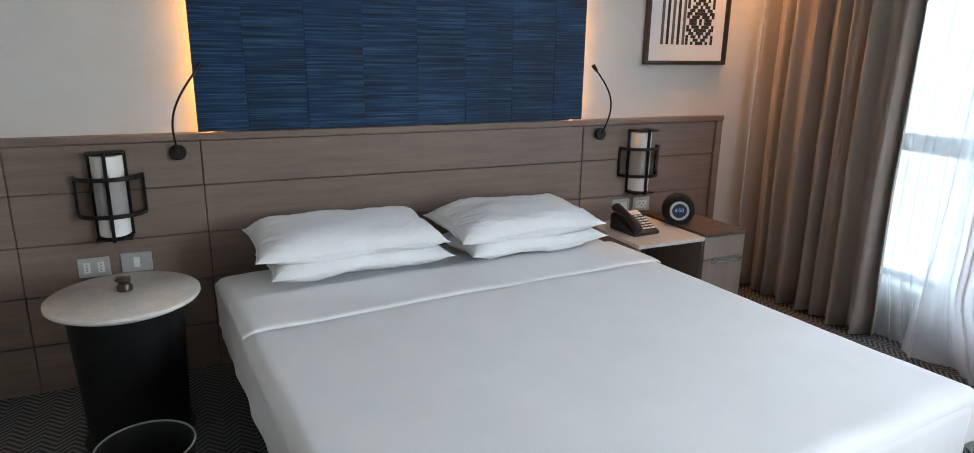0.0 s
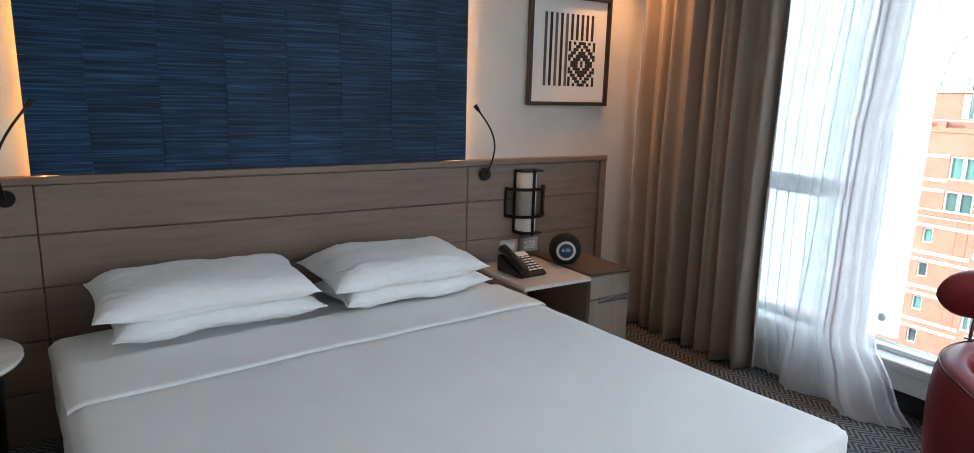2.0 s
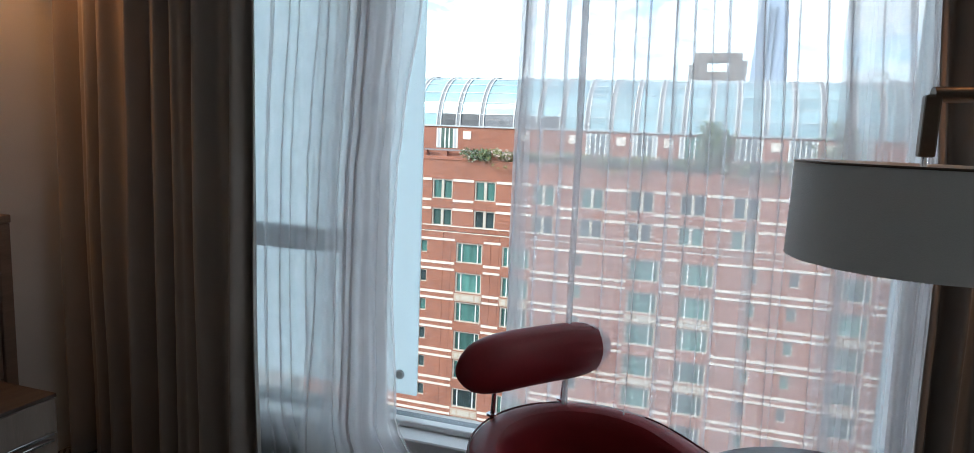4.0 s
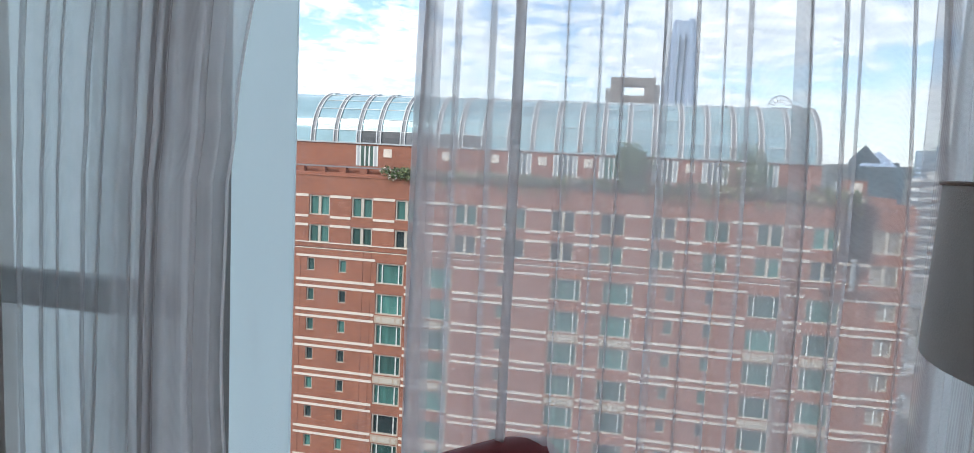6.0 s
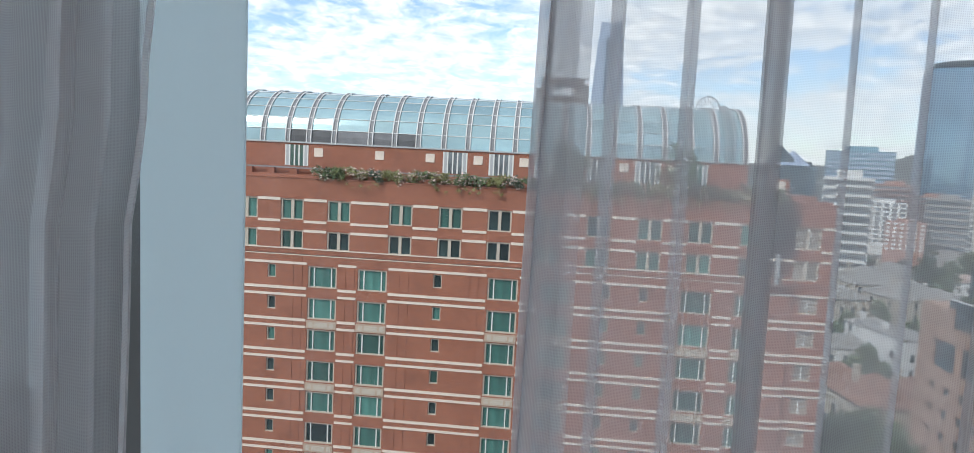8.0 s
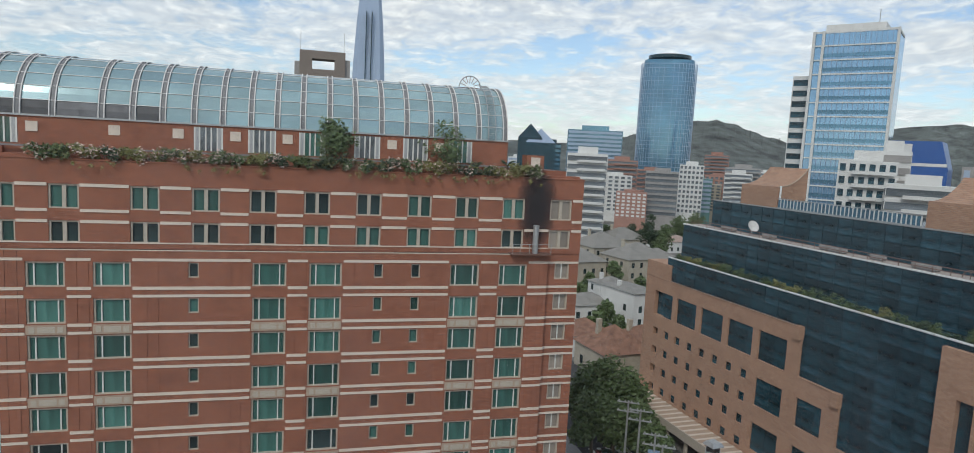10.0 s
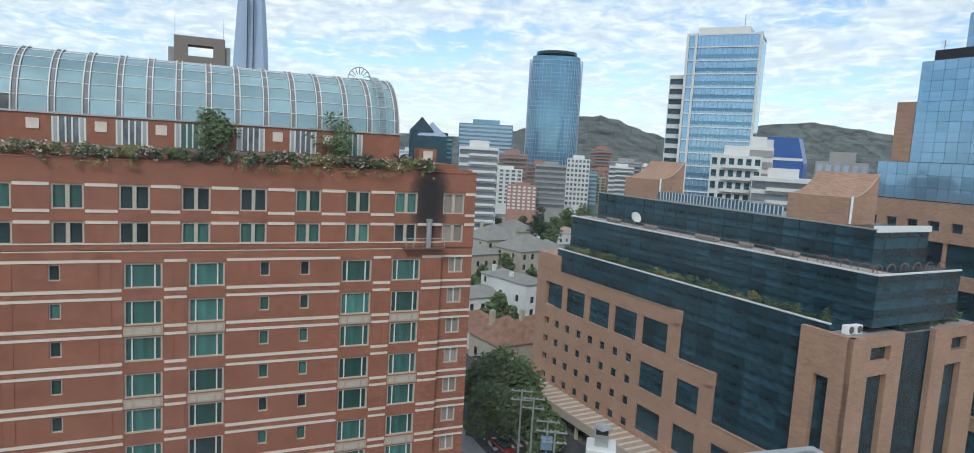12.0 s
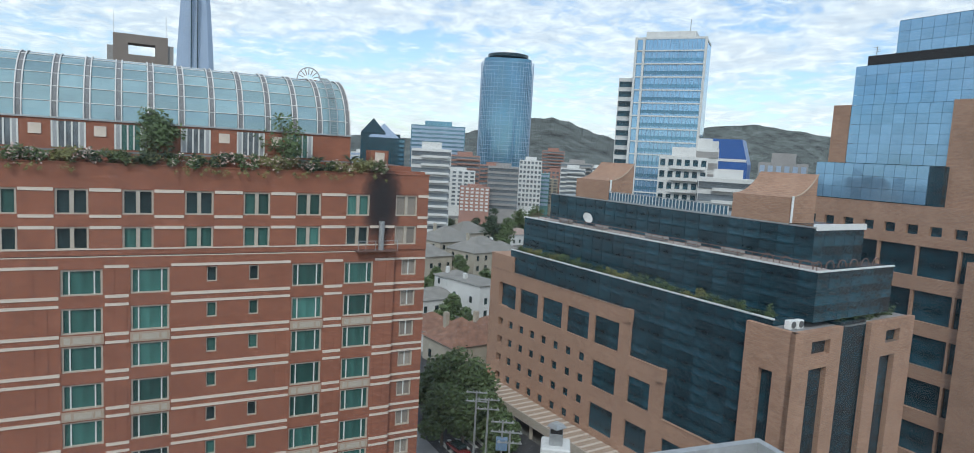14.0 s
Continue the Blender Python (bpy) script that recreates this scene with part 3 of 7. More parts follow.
# no window is known here: this one is added around the fill light
win_added = thing("added_window", WX, (YA + YB) / 2, SILL, "unseen window with dark metal frame, added to let in fill light", "window", kind="structure")
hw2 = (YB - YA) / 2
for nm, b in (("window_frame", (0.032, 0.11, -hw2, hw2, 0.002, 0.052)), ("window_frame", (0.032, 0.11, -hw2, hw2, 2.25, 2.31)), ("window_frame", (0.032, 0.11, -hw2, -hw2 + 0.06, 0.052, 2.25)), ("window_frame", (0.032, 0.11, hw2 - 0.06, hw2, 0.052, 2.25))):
    part(nm, box(*b), M_FRAME, win_added)
part("window_sill", box(-0.1, 0.03, -hw2, hw2, -0.02, 0.03), M_SILL, win_added)
pn2 = part("pane", box(0.062, 0.068, -hw2 + 0.06, hw2 - 0.06, 0.052, 2.25), M_GLASS, win_added)
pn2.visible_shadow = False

# dark skirting box under the sill
part("baseboard", box(WX - 0.03, WX - 0.002, Y0, 2.98, 0.002, 0.12, bevel=0.004, seg=1), mat("dark_skirting", (0.022, 0.022, 0.024), 0.5), label="dark skirting under the window", kind="structure", category="baseboard")
part("trim", box(WX - 0.06, WX - 0.002, YR, YL, 0.123, SILL - 0.021, bevel=0.004, seg=1), M_SILL, label="white casing below the sill", kind="structure", category="trim")

# frosted glass screens fixed outside the window
for ya, yb in ((1.622, 3.1), (-1.45, -0.54)):
    sc = thing("frosted_screen", 4.226, (ya + yb) / 2, 0.15, "pale blue frosted glass screen fixed outside the window", "glass screen", group="screens outside the window")
    m = (ya + yb) / 2
    part("glass_sheet", box(-0.006, 0.006, ya - m, yb - m, -0.02, 3.2, bevel=0.002, seg=1), M_FROST, sc)
    for yy in ((ya if ya > 0 else yb) - m + (0.10 if ya > 0 else -0.10),):
        for zz in (0.09, 2.9):
            f = lathe([(0.022, -0.03), (0.026, -0.02), (0.026, 0.0), (0.02, 0.006)], 16)
            bmesh.ops.rotate(f, verts=f.verts[:], cent=(0, 0, 0), matrix=Matrix.Rotation(radians(-90), 3, "Y"))
            bmesh.ops.translate(f, verts=f.verts[:], vec=(-0.012, yy, zz))
            part("standoff", f, M_METAL, sc, "round steel stand-off", smooth=40)
    part("bracket", box(-0.56, -0.01, -0.02, 0.02, -0.08, -0.02), M_METAL, sc)

# ---- headboard ----
hb = thing("headboard", 1.14, WY, 0.0, "greyed brown oak panelled headboard fixed along the wall", "headboard")
HT = 1.137


def hb_box(name, x0, x1, y0, y1, z0, z1, m=M_PANEL, b=0.003):
    return part(name, box(x0 - 1.14, x1 - 1.14, y0 - WY, y1 - WY, z0, z1, bevel=b, seg=1), m, hb)


hb_box("backing", -1.48, 3.02, WY - 0.030, WY - 0.001, 0.0, HT - 0.034, M_PANEL_DARK, 0)
hb_box("top_rail", -1.50, 3.045, WY - 0.06, WY - 0.001, HT - 0.033, HT, M_PANEL, 0.004)
hb_box("end_stile", 2.99, 3.04, WY - 0.058, WY - 0.001, 0.0, HT - 0.034, M_PANEL, 0.003)
hb_box("end_stile", -1.50, -1.445, WY - 0.058, WY - 0.001, 0.0, HT - 0.034, M_PANEL, 0.003)
for xa, xb in ((-1.443, -0.748), (-0.745, 0.001), (0.004, 2.017), (2.020, 2.988)):
    for za, zb in ((0.90, HT - 0.036), (0.676, 0.897), (0.45, 0.673), (0.225, 0.445), (0.0, 0.22)):
        hb_box("plank", xa, xb, WY - 0.045, WY - 0.030, za, zb)

# ---- blue reed panel with warm light behind ----
bp_t = thing("blue_wall_panel", 1.0, WY, 1.140, "tall deep blue woven reed panel above the headboard", "wall panel")
part("backing", box(-0.97, 0.97, -0.035, -0.022, 0.02, 1.40), M_PANEL_DARK, bp_t)
edges = [0.0, 0.217, 0.487, 0.758, 1.03, 1.29, 1.556, 1.811, 2.0]
for i, (a, b) in enumerate(zip(edges, edges[1:])):
    z = -0.0
    k = 0
    while z < 1.41:
        z2 = min(z + 0.47, 1.42)
        ob = part("reed_tile", box(a - 1.0 + 0.0004, b - 1.0 - 0.0004, -0.05, -0.035, z + 0.0003, z2 - 0.0003, bevel=0.0008, seg=1), M_REED, bp_t)
        z = z2
for x in (-0.955, 0.955):
    st = thing("led_strip", 1.0 + x, WY - 0.012, 1.142, "warm white light strip hidden behind the blue panel", "light strip", group="light strips")
    part("diffuser", box(-0.008, 0.008, -0.008, 0.006, 0.0, 1.40, bevel=0.003, seg=1), M_LED, st)
    part("channel", box(-0.012, 0.012, 0.006, 0.012, 0.0, 1.40), M_METAL, st)


# ---- wall lamps ----
def wall_sconce(x, label):
    s = thing("wall_sconce", x, WY - 0.045, 0.70, label, "wall lamp", group="wall lamps beside the bed")
    part("back_plate", box(-0.075, 0.075, -0.012, 0.0, 0.0, 0.37, bevel=0.003, seg=1), M_BLACK, s)
    half = bmesh.new()
    n = 16
    ring = [(0.062 * math.cos(math.pi + math.pi * i / n), -0.012 + 0.085 * math.sin(math.pi + math.pi * i / n)) for i in range(n + 1)]
    lo = [half.verts.new((a, b, 0.012)) for a, b in ring]
    hi = [half.verts.new((a, b, 0.358)) for a, b in ring]
    for i in range(n):
        half.faces.new((lo[i], lo[i + 1], hi[i + 1], hi[i]))
    half.faces.new(hi)
    half.faces.new(lo[::-1])
    part("shade", half, M_LAMPGLASS, s, "white opal glass half cylinder", smooth=50)
    part("centre_bar", box(-0.007, 0.007, -0.112, -0.098, -0.010, 0.38, bevel=0.002, seg=1), M_BLACK, s)
    for z in (0.105, 0.265):
        pts = [(0.135 * math.cos(math.pi + math.pi * i / 20), -0.004 + 0.118 * math.sin(math.pi + math.pi * i / 20)) for i in range(21)]
        b = bmesh.new()
        q = [[b.verts.new((px * k, py * k, z + dz)) for px, py in pts] for k, dz in ((1.0, -0.009), (1.0, 0.009), (0.955, 0.009), (0.955, -0.009))]
        for i in range(20):
            for j in range(4):
                b.faces.new((q[j][i], q[j][i + 1], q[(j + 1) % 4][i + 1], q[(j + 1) % 4][i]))
        b.faces.new([q[j][0] for j in range(4)])
        b.faces.new([q[j][-1] for j in range(4)][::-1])
        part("hoop", b, M_BLACK, s, smooth=40)
    for sx in (-1, 1):
        part("side_bar", box(sx * 0.132 - 0.005, sx * 0.132 + 0.005, -0.014, -0.004, 0.105, 0.265), M_BLACK, s)
    msh = grid_sheet(lambda u, v: (0.131 * math.cos(math.pi + math.pi * u), -0.004 + 0.114 * math.sin(math.pi + math.pi * u), 0.114 + 0.142 * v), 20, 1)
    part("mesh_screen", msh, M_MESH, s, "fine black wire mesh", smooth=180)
    for z in (0.0, 0.37):
        part("cap", box(-0.07, 0.07, -0.1, -0.002, z - 0.004, z + 0.004), M_BLACK, s)
    return s


wall_sconce(-0.372, "black and white half-round wall lamp above the round table")
wall_sconce(2.405, "black and white half-round wall lamp above the nightstand")


def reading_lamp(x, bend, label):
    s = thing("reading_lamp", x, WY - 0.046, 1.055, label, "reading lamp", group="reading lamps")
    b = lathe([(0.032, 0.0), (0.034, 0.004), (0.034, 0.022), (0.03, 0.027)], 24)
    bmesh.ops.rotate(b, verts=b.verts[:], cent=(0, 0, 0), matrix=Matrix.Rotation(radians(90), 3, "X"))
    part("base", b, M_BLACK, s, "round black base", smooth=40)
    pts = []
    for i in range(17):
        u = i / 16
        pts.append((bend * (0.105 * u ** 1.7 - 0.03 * math.sin(math.pi * u) ** 1.2), -0.03 - 0.085 * math.sin(math.pi * u * 0.7), 0.36 * u ** 0.95))
    part("gooseneck", tube(pts, 0.0048, 8), M_BLACK, s, smooth=60)
    e, d = Vector(pts[-1]), (Vector(pts[-1]) - Vector(pts[-3])).normalized()
    part("head", tube([e - d * 0.005, e + d * 0.012, e + d * 0.034], [0.008, 0.011, 0.0115], 12), M_BLACK, s, smooth=50)


reading_lamp(-0.09, 1.0, "black gooseneck reading lamp on the headboard")
reading_lamp(2.125, -1.0, "black gooseneck reading lamp on the headboard")


# ---- sockets and switches ----
def plate(x, z, w, h, kind):
    s = thing("wall_socket" if kind != "switch" else "light_switch", x, WY - 0.045, z, "silver %s plate on the headboard" % ("switch" if kind == "switch" else "socket"), "socket" if kind != "switch" else "switch", group="wall plates")
    part("cover_plate", box(-w / 2, w / 2, -0.010, 0.0, -h / 2, h / 2, bevel=0.004), M_PLATE, s)
    if kind == "double":
        for dx in (-0.027, 0.027):
            ins = part("insert", box(dx - 0.013, dx + 0.013, -0.0125, -0.009, -0.024, 0.024, bevel=0.001, seg=1), M_WHITE, s)
            for dz in (-0.013, 0.0, 0.013):
                part("pin_hole", box(dx - 0.0025, dx + 0.0025, -0.0132, -0.012, dz - 0.0025, dz + 0.0025), M_INK, ins)
    elif kind == "switch":
        part("rocker", box(-0.013, 0.013, -0.014, -0.009, -0.024, 0.024, bevel=0.002, seg=1), M_WHITE, s)
    elif kind == "rockers":
        for dx in (-0.028, 0.0, 0.028):
            part("rocker", box(dx - 0.013, dx + 0.013, -0.0135, -0.009, -0.024, 0.024, bevel=0.002, seg=1), M_WHITE, s)
    else:
        ins = part("insert", box(-0.04, 0.04, -0.0125, -0.009, -0.024, 0.024, bevel=0.001, seg=1), M_WHITE, s)
        for dx, dz in ((-0.012, 0.008), (0.012, 0.008), (0.0, -0.01), (-0.03, 0.0), (0.028, -0.012)):
            part("pin_hole", box(dx - 0.003, dx + 0.003, -0.0132, -0.012, dz - 0.004, dz + 0.004), M_INK, ins)


plate(-0.475, 0.562, 0.125, 0.088, "double")
plate(-0.307, 0.568, 0.125, 0.088, "switch")
plate(2.307, 0.612, 0.125, 0.084, "rockers")
plate(2.456, 0.612, 0.125, 0.084, "universal")

# ---- bed ----
bed = thing("bed", 1.065, 1.85, 0.0, "large double bed with smooth white linen on dark base", "bed", rz=5)
part("base", box(-0.87, 0.87, -1.08, 0.97, 0.06, 0.26, bevel=0.02), M_BEDBASE, bed, "dark cloth bed base")
for sx in (-0.8, 0.8):
    for sy in (-0.95, 0.88):
        part("leg", lathe([(0.025, 0.0), (0.03, 0.06)], 12, (sx, sy, 0)), M_BLACK, bed)
mb = bmesh.new()
add_box(mb, -0.955, 0.955, -1.17, 1.0, 0.24, 0.515, bevel=0.055, seg=4)
part("mattress", mb, M_LINEN, bed, "white fitted mattress", smooth=60)
# top cover that hangs over sides and foot
NX, NY = 84, 110
hang = 0.16


def cover(u, v):
    a = -1 - 0.21 + u * 2.42           # across, in half widths, beyond 1 hangs down
    b = -1.16 - hang + v * (1.16 + hang + 0.96)   # along, metres from the centre, foot first
    hw, foot = 0.975, -1.16
    x = max(-hw, min(hw, a * hw))
    over_x = max(0.0, abs(a) * hw - hw)
    y = max(foot, b)
    over_y = max(0.0, foot - b)
    z = 0.524 + 0.008 * (1 - (x / hw) ** 2) + 0.0045 * noise.noise(Vector((x * 2.1, y * 2.1, 0.3))) + 0.0018 * noise.noise(Vector((x * 7, y * 7, 4.0)))
    edge = min(hw - abs(x), y - foot)
    if edge < 0.05:
        z -= (0.05 - edge) ** 2 * 7
    drop = over_x + over_y
    if drop > 0:
        z -= drop
        w = 0.010 * noise.noise(Vector((x * 3, y * 6, 1.0))) * min(1, drop * 8)
        if over_x > 0:
            x += math.copysign(0.004 + w + 0.02 * drop, x)
        if over_y > 0:
            y -= 0.004 + w + 0.02 * drop
    return (x, y, z)


part("duvet", grid_sheet(cover, NX, NY), M_LINEN, bed, "smooth white top sheet tucked over the foot", smooth=180)


def fold(u, v):
    x = -0.977 + u * 1.954
    y = 0.25 + v * 0.34 + 0.008 * noise.noise(Vector((x * 2, 0, 2)))
    z = 0.538 + 0.008 * (1 - x * x) + 0.005 * min(1, v * 12) ** 0.5 + 0.004 * noise.noise(Vector((x * 5, y * 5, 9.0)))
    e = 0.977 - abs(x)
    if e < 0.05:
        z -= (0.05 - e) ** 2 * 7
    if v == 0:
        z -= 0.006
    return (x, y, z)


part("turned_sheet", grid_sheet(fold, 80, 48), M_LINEN, bed, "folded-back edge of the white sheet", smooth=180)
for sx in (-1, 1):
    part("side_sheet", grid_sheet(lambda u, v: (sx * (0.980 - 0.045 * v * v + 0.006 * noise.noise(Vector((u * 9, v * 3, sx)))), -1.12 + u * 2.1, 0.50 - 0.24 * v), 50, 10), M_LINEN, bed, smooth=180)


def pillow(x, y, z, w, d, h, rz, tilt, seed, label):
    rng = random.Random(seed)
    ob = thing("pillow", x, y, z, label, "pillow", group="pillows on the bed")
    ob.matrix_world = pose(x, y, z, tilt, 0, rz)
    bm = bmesh.new()
    n = 56
    rows_ = {}
    for side in (1, -1):
        for i in range(n + 1):
            for j in range(n + 1):
                s, t = i / n * 2 - 1, j / n * 2 - 1
                rim = i in (0, n) or j in (0, n)
                if rim and side == -1:
                    rows_[(side, i, j)] = rows_[(1, i, j)]
                    continue
                k = max(0.0, (1 - abs(s) ** 4.5)) ** 0.62 * max(0.0, (1 - abs(t) ** 4.0)) ** 0.62
                pinch = 1 - 0.06 * (1 - s * s) * (abs(t) ** 6)
                pinch2 = 1 - 0.06 * (1 - t * t) * (abs(s) ** 6)
                rad = max(abs(s), abs(t))
                cr = 0.0085 * rad ** 2 * noise.noise(Vector((s * (3 + 9 * abs(t)) + seed, t * (3 + 9 * abs(s)), side * 3)))
                cr += 0.005 * noise.ridged_multi_fractal(Vector((s * 3.2 + seed, t * 2.2, side * 2.0)), 1.0, 2.0, 3, 1.0, 2.0) * 0.5
                wob = 0.013 * noise.noise(Vector((s * 1.9 + seed, t * 1.9, side))) + cr
                zz = side * h * 0.5 * k * (1.0 if side > 0 else 0.7) + wob * min(1, k * 1.8)
                rows_[(side, i, j)] = bm.verts.new((s * w / 2 * pinch2, t * d / 2 * pinch, zz + 0.018 * noise.noise(Vector((s * 1.3, t * 1.3, seed + 9.0)))))
        for i in range(n):
            for j in range(n):
                q = [rows_[(side, i, j)], rows_[(side, i + 1, j)], rows_[(side, i + 1, j + 1)], rows_[(side, i, j + 1)]]
                bm.faces.new(q if side > 0 else q[::-1])
    rim = [(i, 0) for i in range(n)] + [(n, j) for j in range(n)] + [(n - i, n) for i in range(n)] + [(0, n - j) for j in range(n)]
    seam = [rows_[(1, i, j)].co.copy() for i, j in rim]
    part("pillowcase", bm, M_CASE, ob, smooth=180)
    part("seam", tube(seam + seam[:1], 0.0035, 6, caps=False), M_LINEN, ob, smooth=180)
    return ob


pillow(0.60, 2.60, 0.595, 0.80, 0.46, 0.125, 3, -3, 3, "flat white pillow lying under another")
pillow(0.565, 2.60, 0.695, 0.83, 0.46, 0.165, 2, 4, 5, "plump white pillow stacked on another")
pillow(1.45, 2.59, 0.595, 0.76, 0.44, 0.125, 4, -3, 8, "flat white pillow lying under another")
pillow(1.41, 2.59, 0.695, 0.79, 0.46, 0.165, 4, 4, 12, "plump white pillow stacked on another")

# ---- round bedside table ----
rt = thing("side_table", -0.317, 2.43, 0.0, "round cream marble side table on a black drum base", "side table")
part("tabletop", lathe([(0.20, 0.565), (0.24, 0.568), (0.248, 0.577), (0.264, 0.58), (0.268, 0.588), (0.266, 0.597), (0.258, 0.602)], 64), M_MARBLE, rt, "polished cream marble top", smooth=35)
M_DRUM = mat("black_lacquer", (0.006, 0.006, 0.006), 0.6, vary=0.2, spec=0.2)
part("drum", lathe([(0.17, 0.02), (0.18, 0.03), (0.2, 0.5), (0.21, 0.564)], 40), M_DRUM, rt, "black drum base", smooth=35)
part("foot_ring", lathe([(0.19, 0.0), (0.2, 0.01), (0.2, 0.02), (0.17, 0.022)], 40), M_BLACK, rt, smooth=35)
kn = thing("ornament", -0.315, 2.45, 0.602, "small dark metal ornament on the marble table", "ornament")
part("body", lathe([(0.012, 0.0), (0.026, 0.004), (0.028, 0.022), (0.02, 0.034), (0.024, 0.042), (0.018, 0.05)], 20), M_BRONZE, kn, smooth=40)
part("lid", box(-0.03, 0.024, -0.02, 0.02, 0.046, 0.056, bevel=0.005), M_BRONZE, kn)
bin_ = thing("waste_bin", -0.256, 1.88, 0.0, "black round waste bin standing beside the bed", "waste bin")
part("body", lathe([(0.12, 0.004), (0.125, 0.0), (0.15, 0.26), (0.146, 0.262), (0.142, 0.25), (0.118, 0.01)], 40), M_BLACKP, bin_, smooth=35)
ringb = bmesh.new()
add_tube(ringb, [(0.149 * math.cos(a * math.pi / 24), 0.149 * math.sin(a * math.pi / 24), 0.262) for a in range(49)], 0.004, 6, caps=False)
part("rim", ringb, M_METAL, bin_, "steel rim", smooth=60)

# ---- nightstand ----
ns = thing("nightstand", 2.42, 2.68, 0.0, "oak nightstand with a stone shelf, open niche and drawer", "nightstand")


def ns_box(name, x0, x1, y0, y1, z0, z1, m, b=0.003, label="", par=None):
    return part(name, box(x0 - 2.42, x1 - 2.42, y0 - 2.68, y1 - 2.68, z0, z1, bevel=b, seg=1), m, par or ns, label)


ns_box("side_panel", 2.055, 2.085, 2.43, 2.945, 0.0, 0.51, M_CAB)
ns_box("shelf_top", 2.055, 2.497, 2.415, 2.945, 0.513, 0.535, M_STONE_TOP, 0.003, "pale speckled stone top")
ns_box("shelf", 2.088, 2.497, 2.44, 2.945, 0.25, 0.272, M_CAB)
ns_box("bottom_board", 2.088, 2.497, 2.44, 2.945, 0.03, 0.052, M_CAB)
ns_box("back_panel", 2.088, 2.497, 2.925, 2.94, 0.054, 0.508, M_CABD)
ns_box("body", 2.50, 2.795, 2.44, 2.945, 0.05, 0.529, M_CAB, 0.002)
ns_box("cabinet_top", 2.50, 2.797, 2.42, 2.945, 0.532, 0.547, M_CABD, 0.002)
dr = ns_box("drawer_front", 2.503, 2.792, 2.42, 2.437, 0.40, 0.529, M_CAB, 0.002)
dr2 = ns_box("door_front", 2.503, 2.792, 2.42, 2.437, 0.055, 0.395, M_CAB, 0.002)
for z, pr in ((0.408, dr), (0.384, dr2)):
    ns_box("handle", 2.55, 2.765, 2.398, 2.408, z - 0.006, z + 0.006, M_CHROME, 0.002, "chrome bar handle", pr)
    for hx_ in (2.565, 2.75):
        ns_box("handle_post", hx_ - 0.004, hx_ + 0.004, 2.408, 2.42, z - 0.004, z + 0.004, M_CHROME, 0.0, "", pr)
ns_box("plinth", 2.51, 2.785, 2.46, 2.94, 0.0, 0.05, M_BLACK, 0.0)

# ---- telephone ----
ph = thing("telephone", 2.21, 2.67, 0.535, "black desk telephone with pale key rows on the nightstand", "telephone", rz=4)
ph.scale = (1.2, 1.05, 1.05)
wedge = bmesh.new()
prof = [(-0.105, 0.0), (0.105, 0.0), (0.105, 0.085), (0.085, 0.092), (-0.10, 0.022), (-0.108, 0.012)]
lo = [wedge.verts.new((-0.075, a, b)) for a, b in prof]
hi = [wedge.verts.new((0.075, a, b)) for a, b in prof]
wedge.faces.new(lo)
wedge.faces.new(hi[::-1])
for i in range(6):
    wedge.faces.new((lo[i], hi[i], hi[(i + 1) % 6], lo[(i + 1) % 6]))
bmesh.ops.bevel(wedge, geom=wedge.edges[:], offset=0.006, segments=2, affect="EDGES")
part("body", wedge, M_BLACKP, ph, smooth=45)
slope = math.atan2(0.07, 0.185)


def on_slope(u, v, w, h_, t_, lift):
    b = box(-w / 2, w / 2, -h_ / 2, h_ / 2, 0, t_, bevel=min(0.0015, t_ / 3), seg=1)
    bmesh.ops.rotate(b, verts=b.verts[:], cent=(0, 0, 0), matrix=Matrix.Rotation(slope, 3, "X"))
    bmesh.ops.translate(b, verts=b.verts[:], vec=(u, v, 0.022 + (v + 0.10) * math.tan(slope) + lift))
    return b


part("label_card", on_slope(0.025, 0.06, 0.085, 0.04, 0.002, 0.001), M_WHITE, ph)
for r in range(6):
    for c in range(3):
        part("key", on_slope(-0.004 + c * 0.028, 0.028 - r * 0.021, 0.022, 0.010, 0.005, 0.001), M_WHITE, ph)
hs = tube([(-0.052, 0.10, 0.112), (-0.052, 0.085, 0.118), (-0.052, 0.0, 0.095), (-0.052, -0.085, 0.048), (-0.052, -0.105, 0.035)], [0.02, 0.026, 0.017, 0.025, 0.02], 12)
part("handset", hs, M_BLACKP, ph, "black handset", smooth=60)
part("cord", tube([(-0.07 - 0.004 * math.cos(i * 0.9), -0.09 + i * 0.004, 0.014 + 0.005 * math.sin(i * 0.9)) for i in range(44)], 0.0022, 5), M_BLACKP, ph, smooth=60)

# ---- round alarm clock ----
ck = thing("alarm_clock", 2.535, 2.70, 0.535, "round black bedside clock radio with a glowing blue face", "clock", rz=-30)
bodyc = lathe([(0.05, -0.045), (0.075, -0.043), (0.09, -0.03), (0.094, 0.0), (0.09, 0.03), (0.078, 0.042), (0.058, 0.044), (0.052, 0.036)], 40)
bmesh.ops.rotate(bodyc, verts=bodyc.verts[:], cent=(0, 0, 0), matrix=Matrix.Rotation(radians(90), 3, "X"))
bmesh.ops.translate(bodyc, verts=bodyc.verts[:], vec=(0, 0, 0.093))
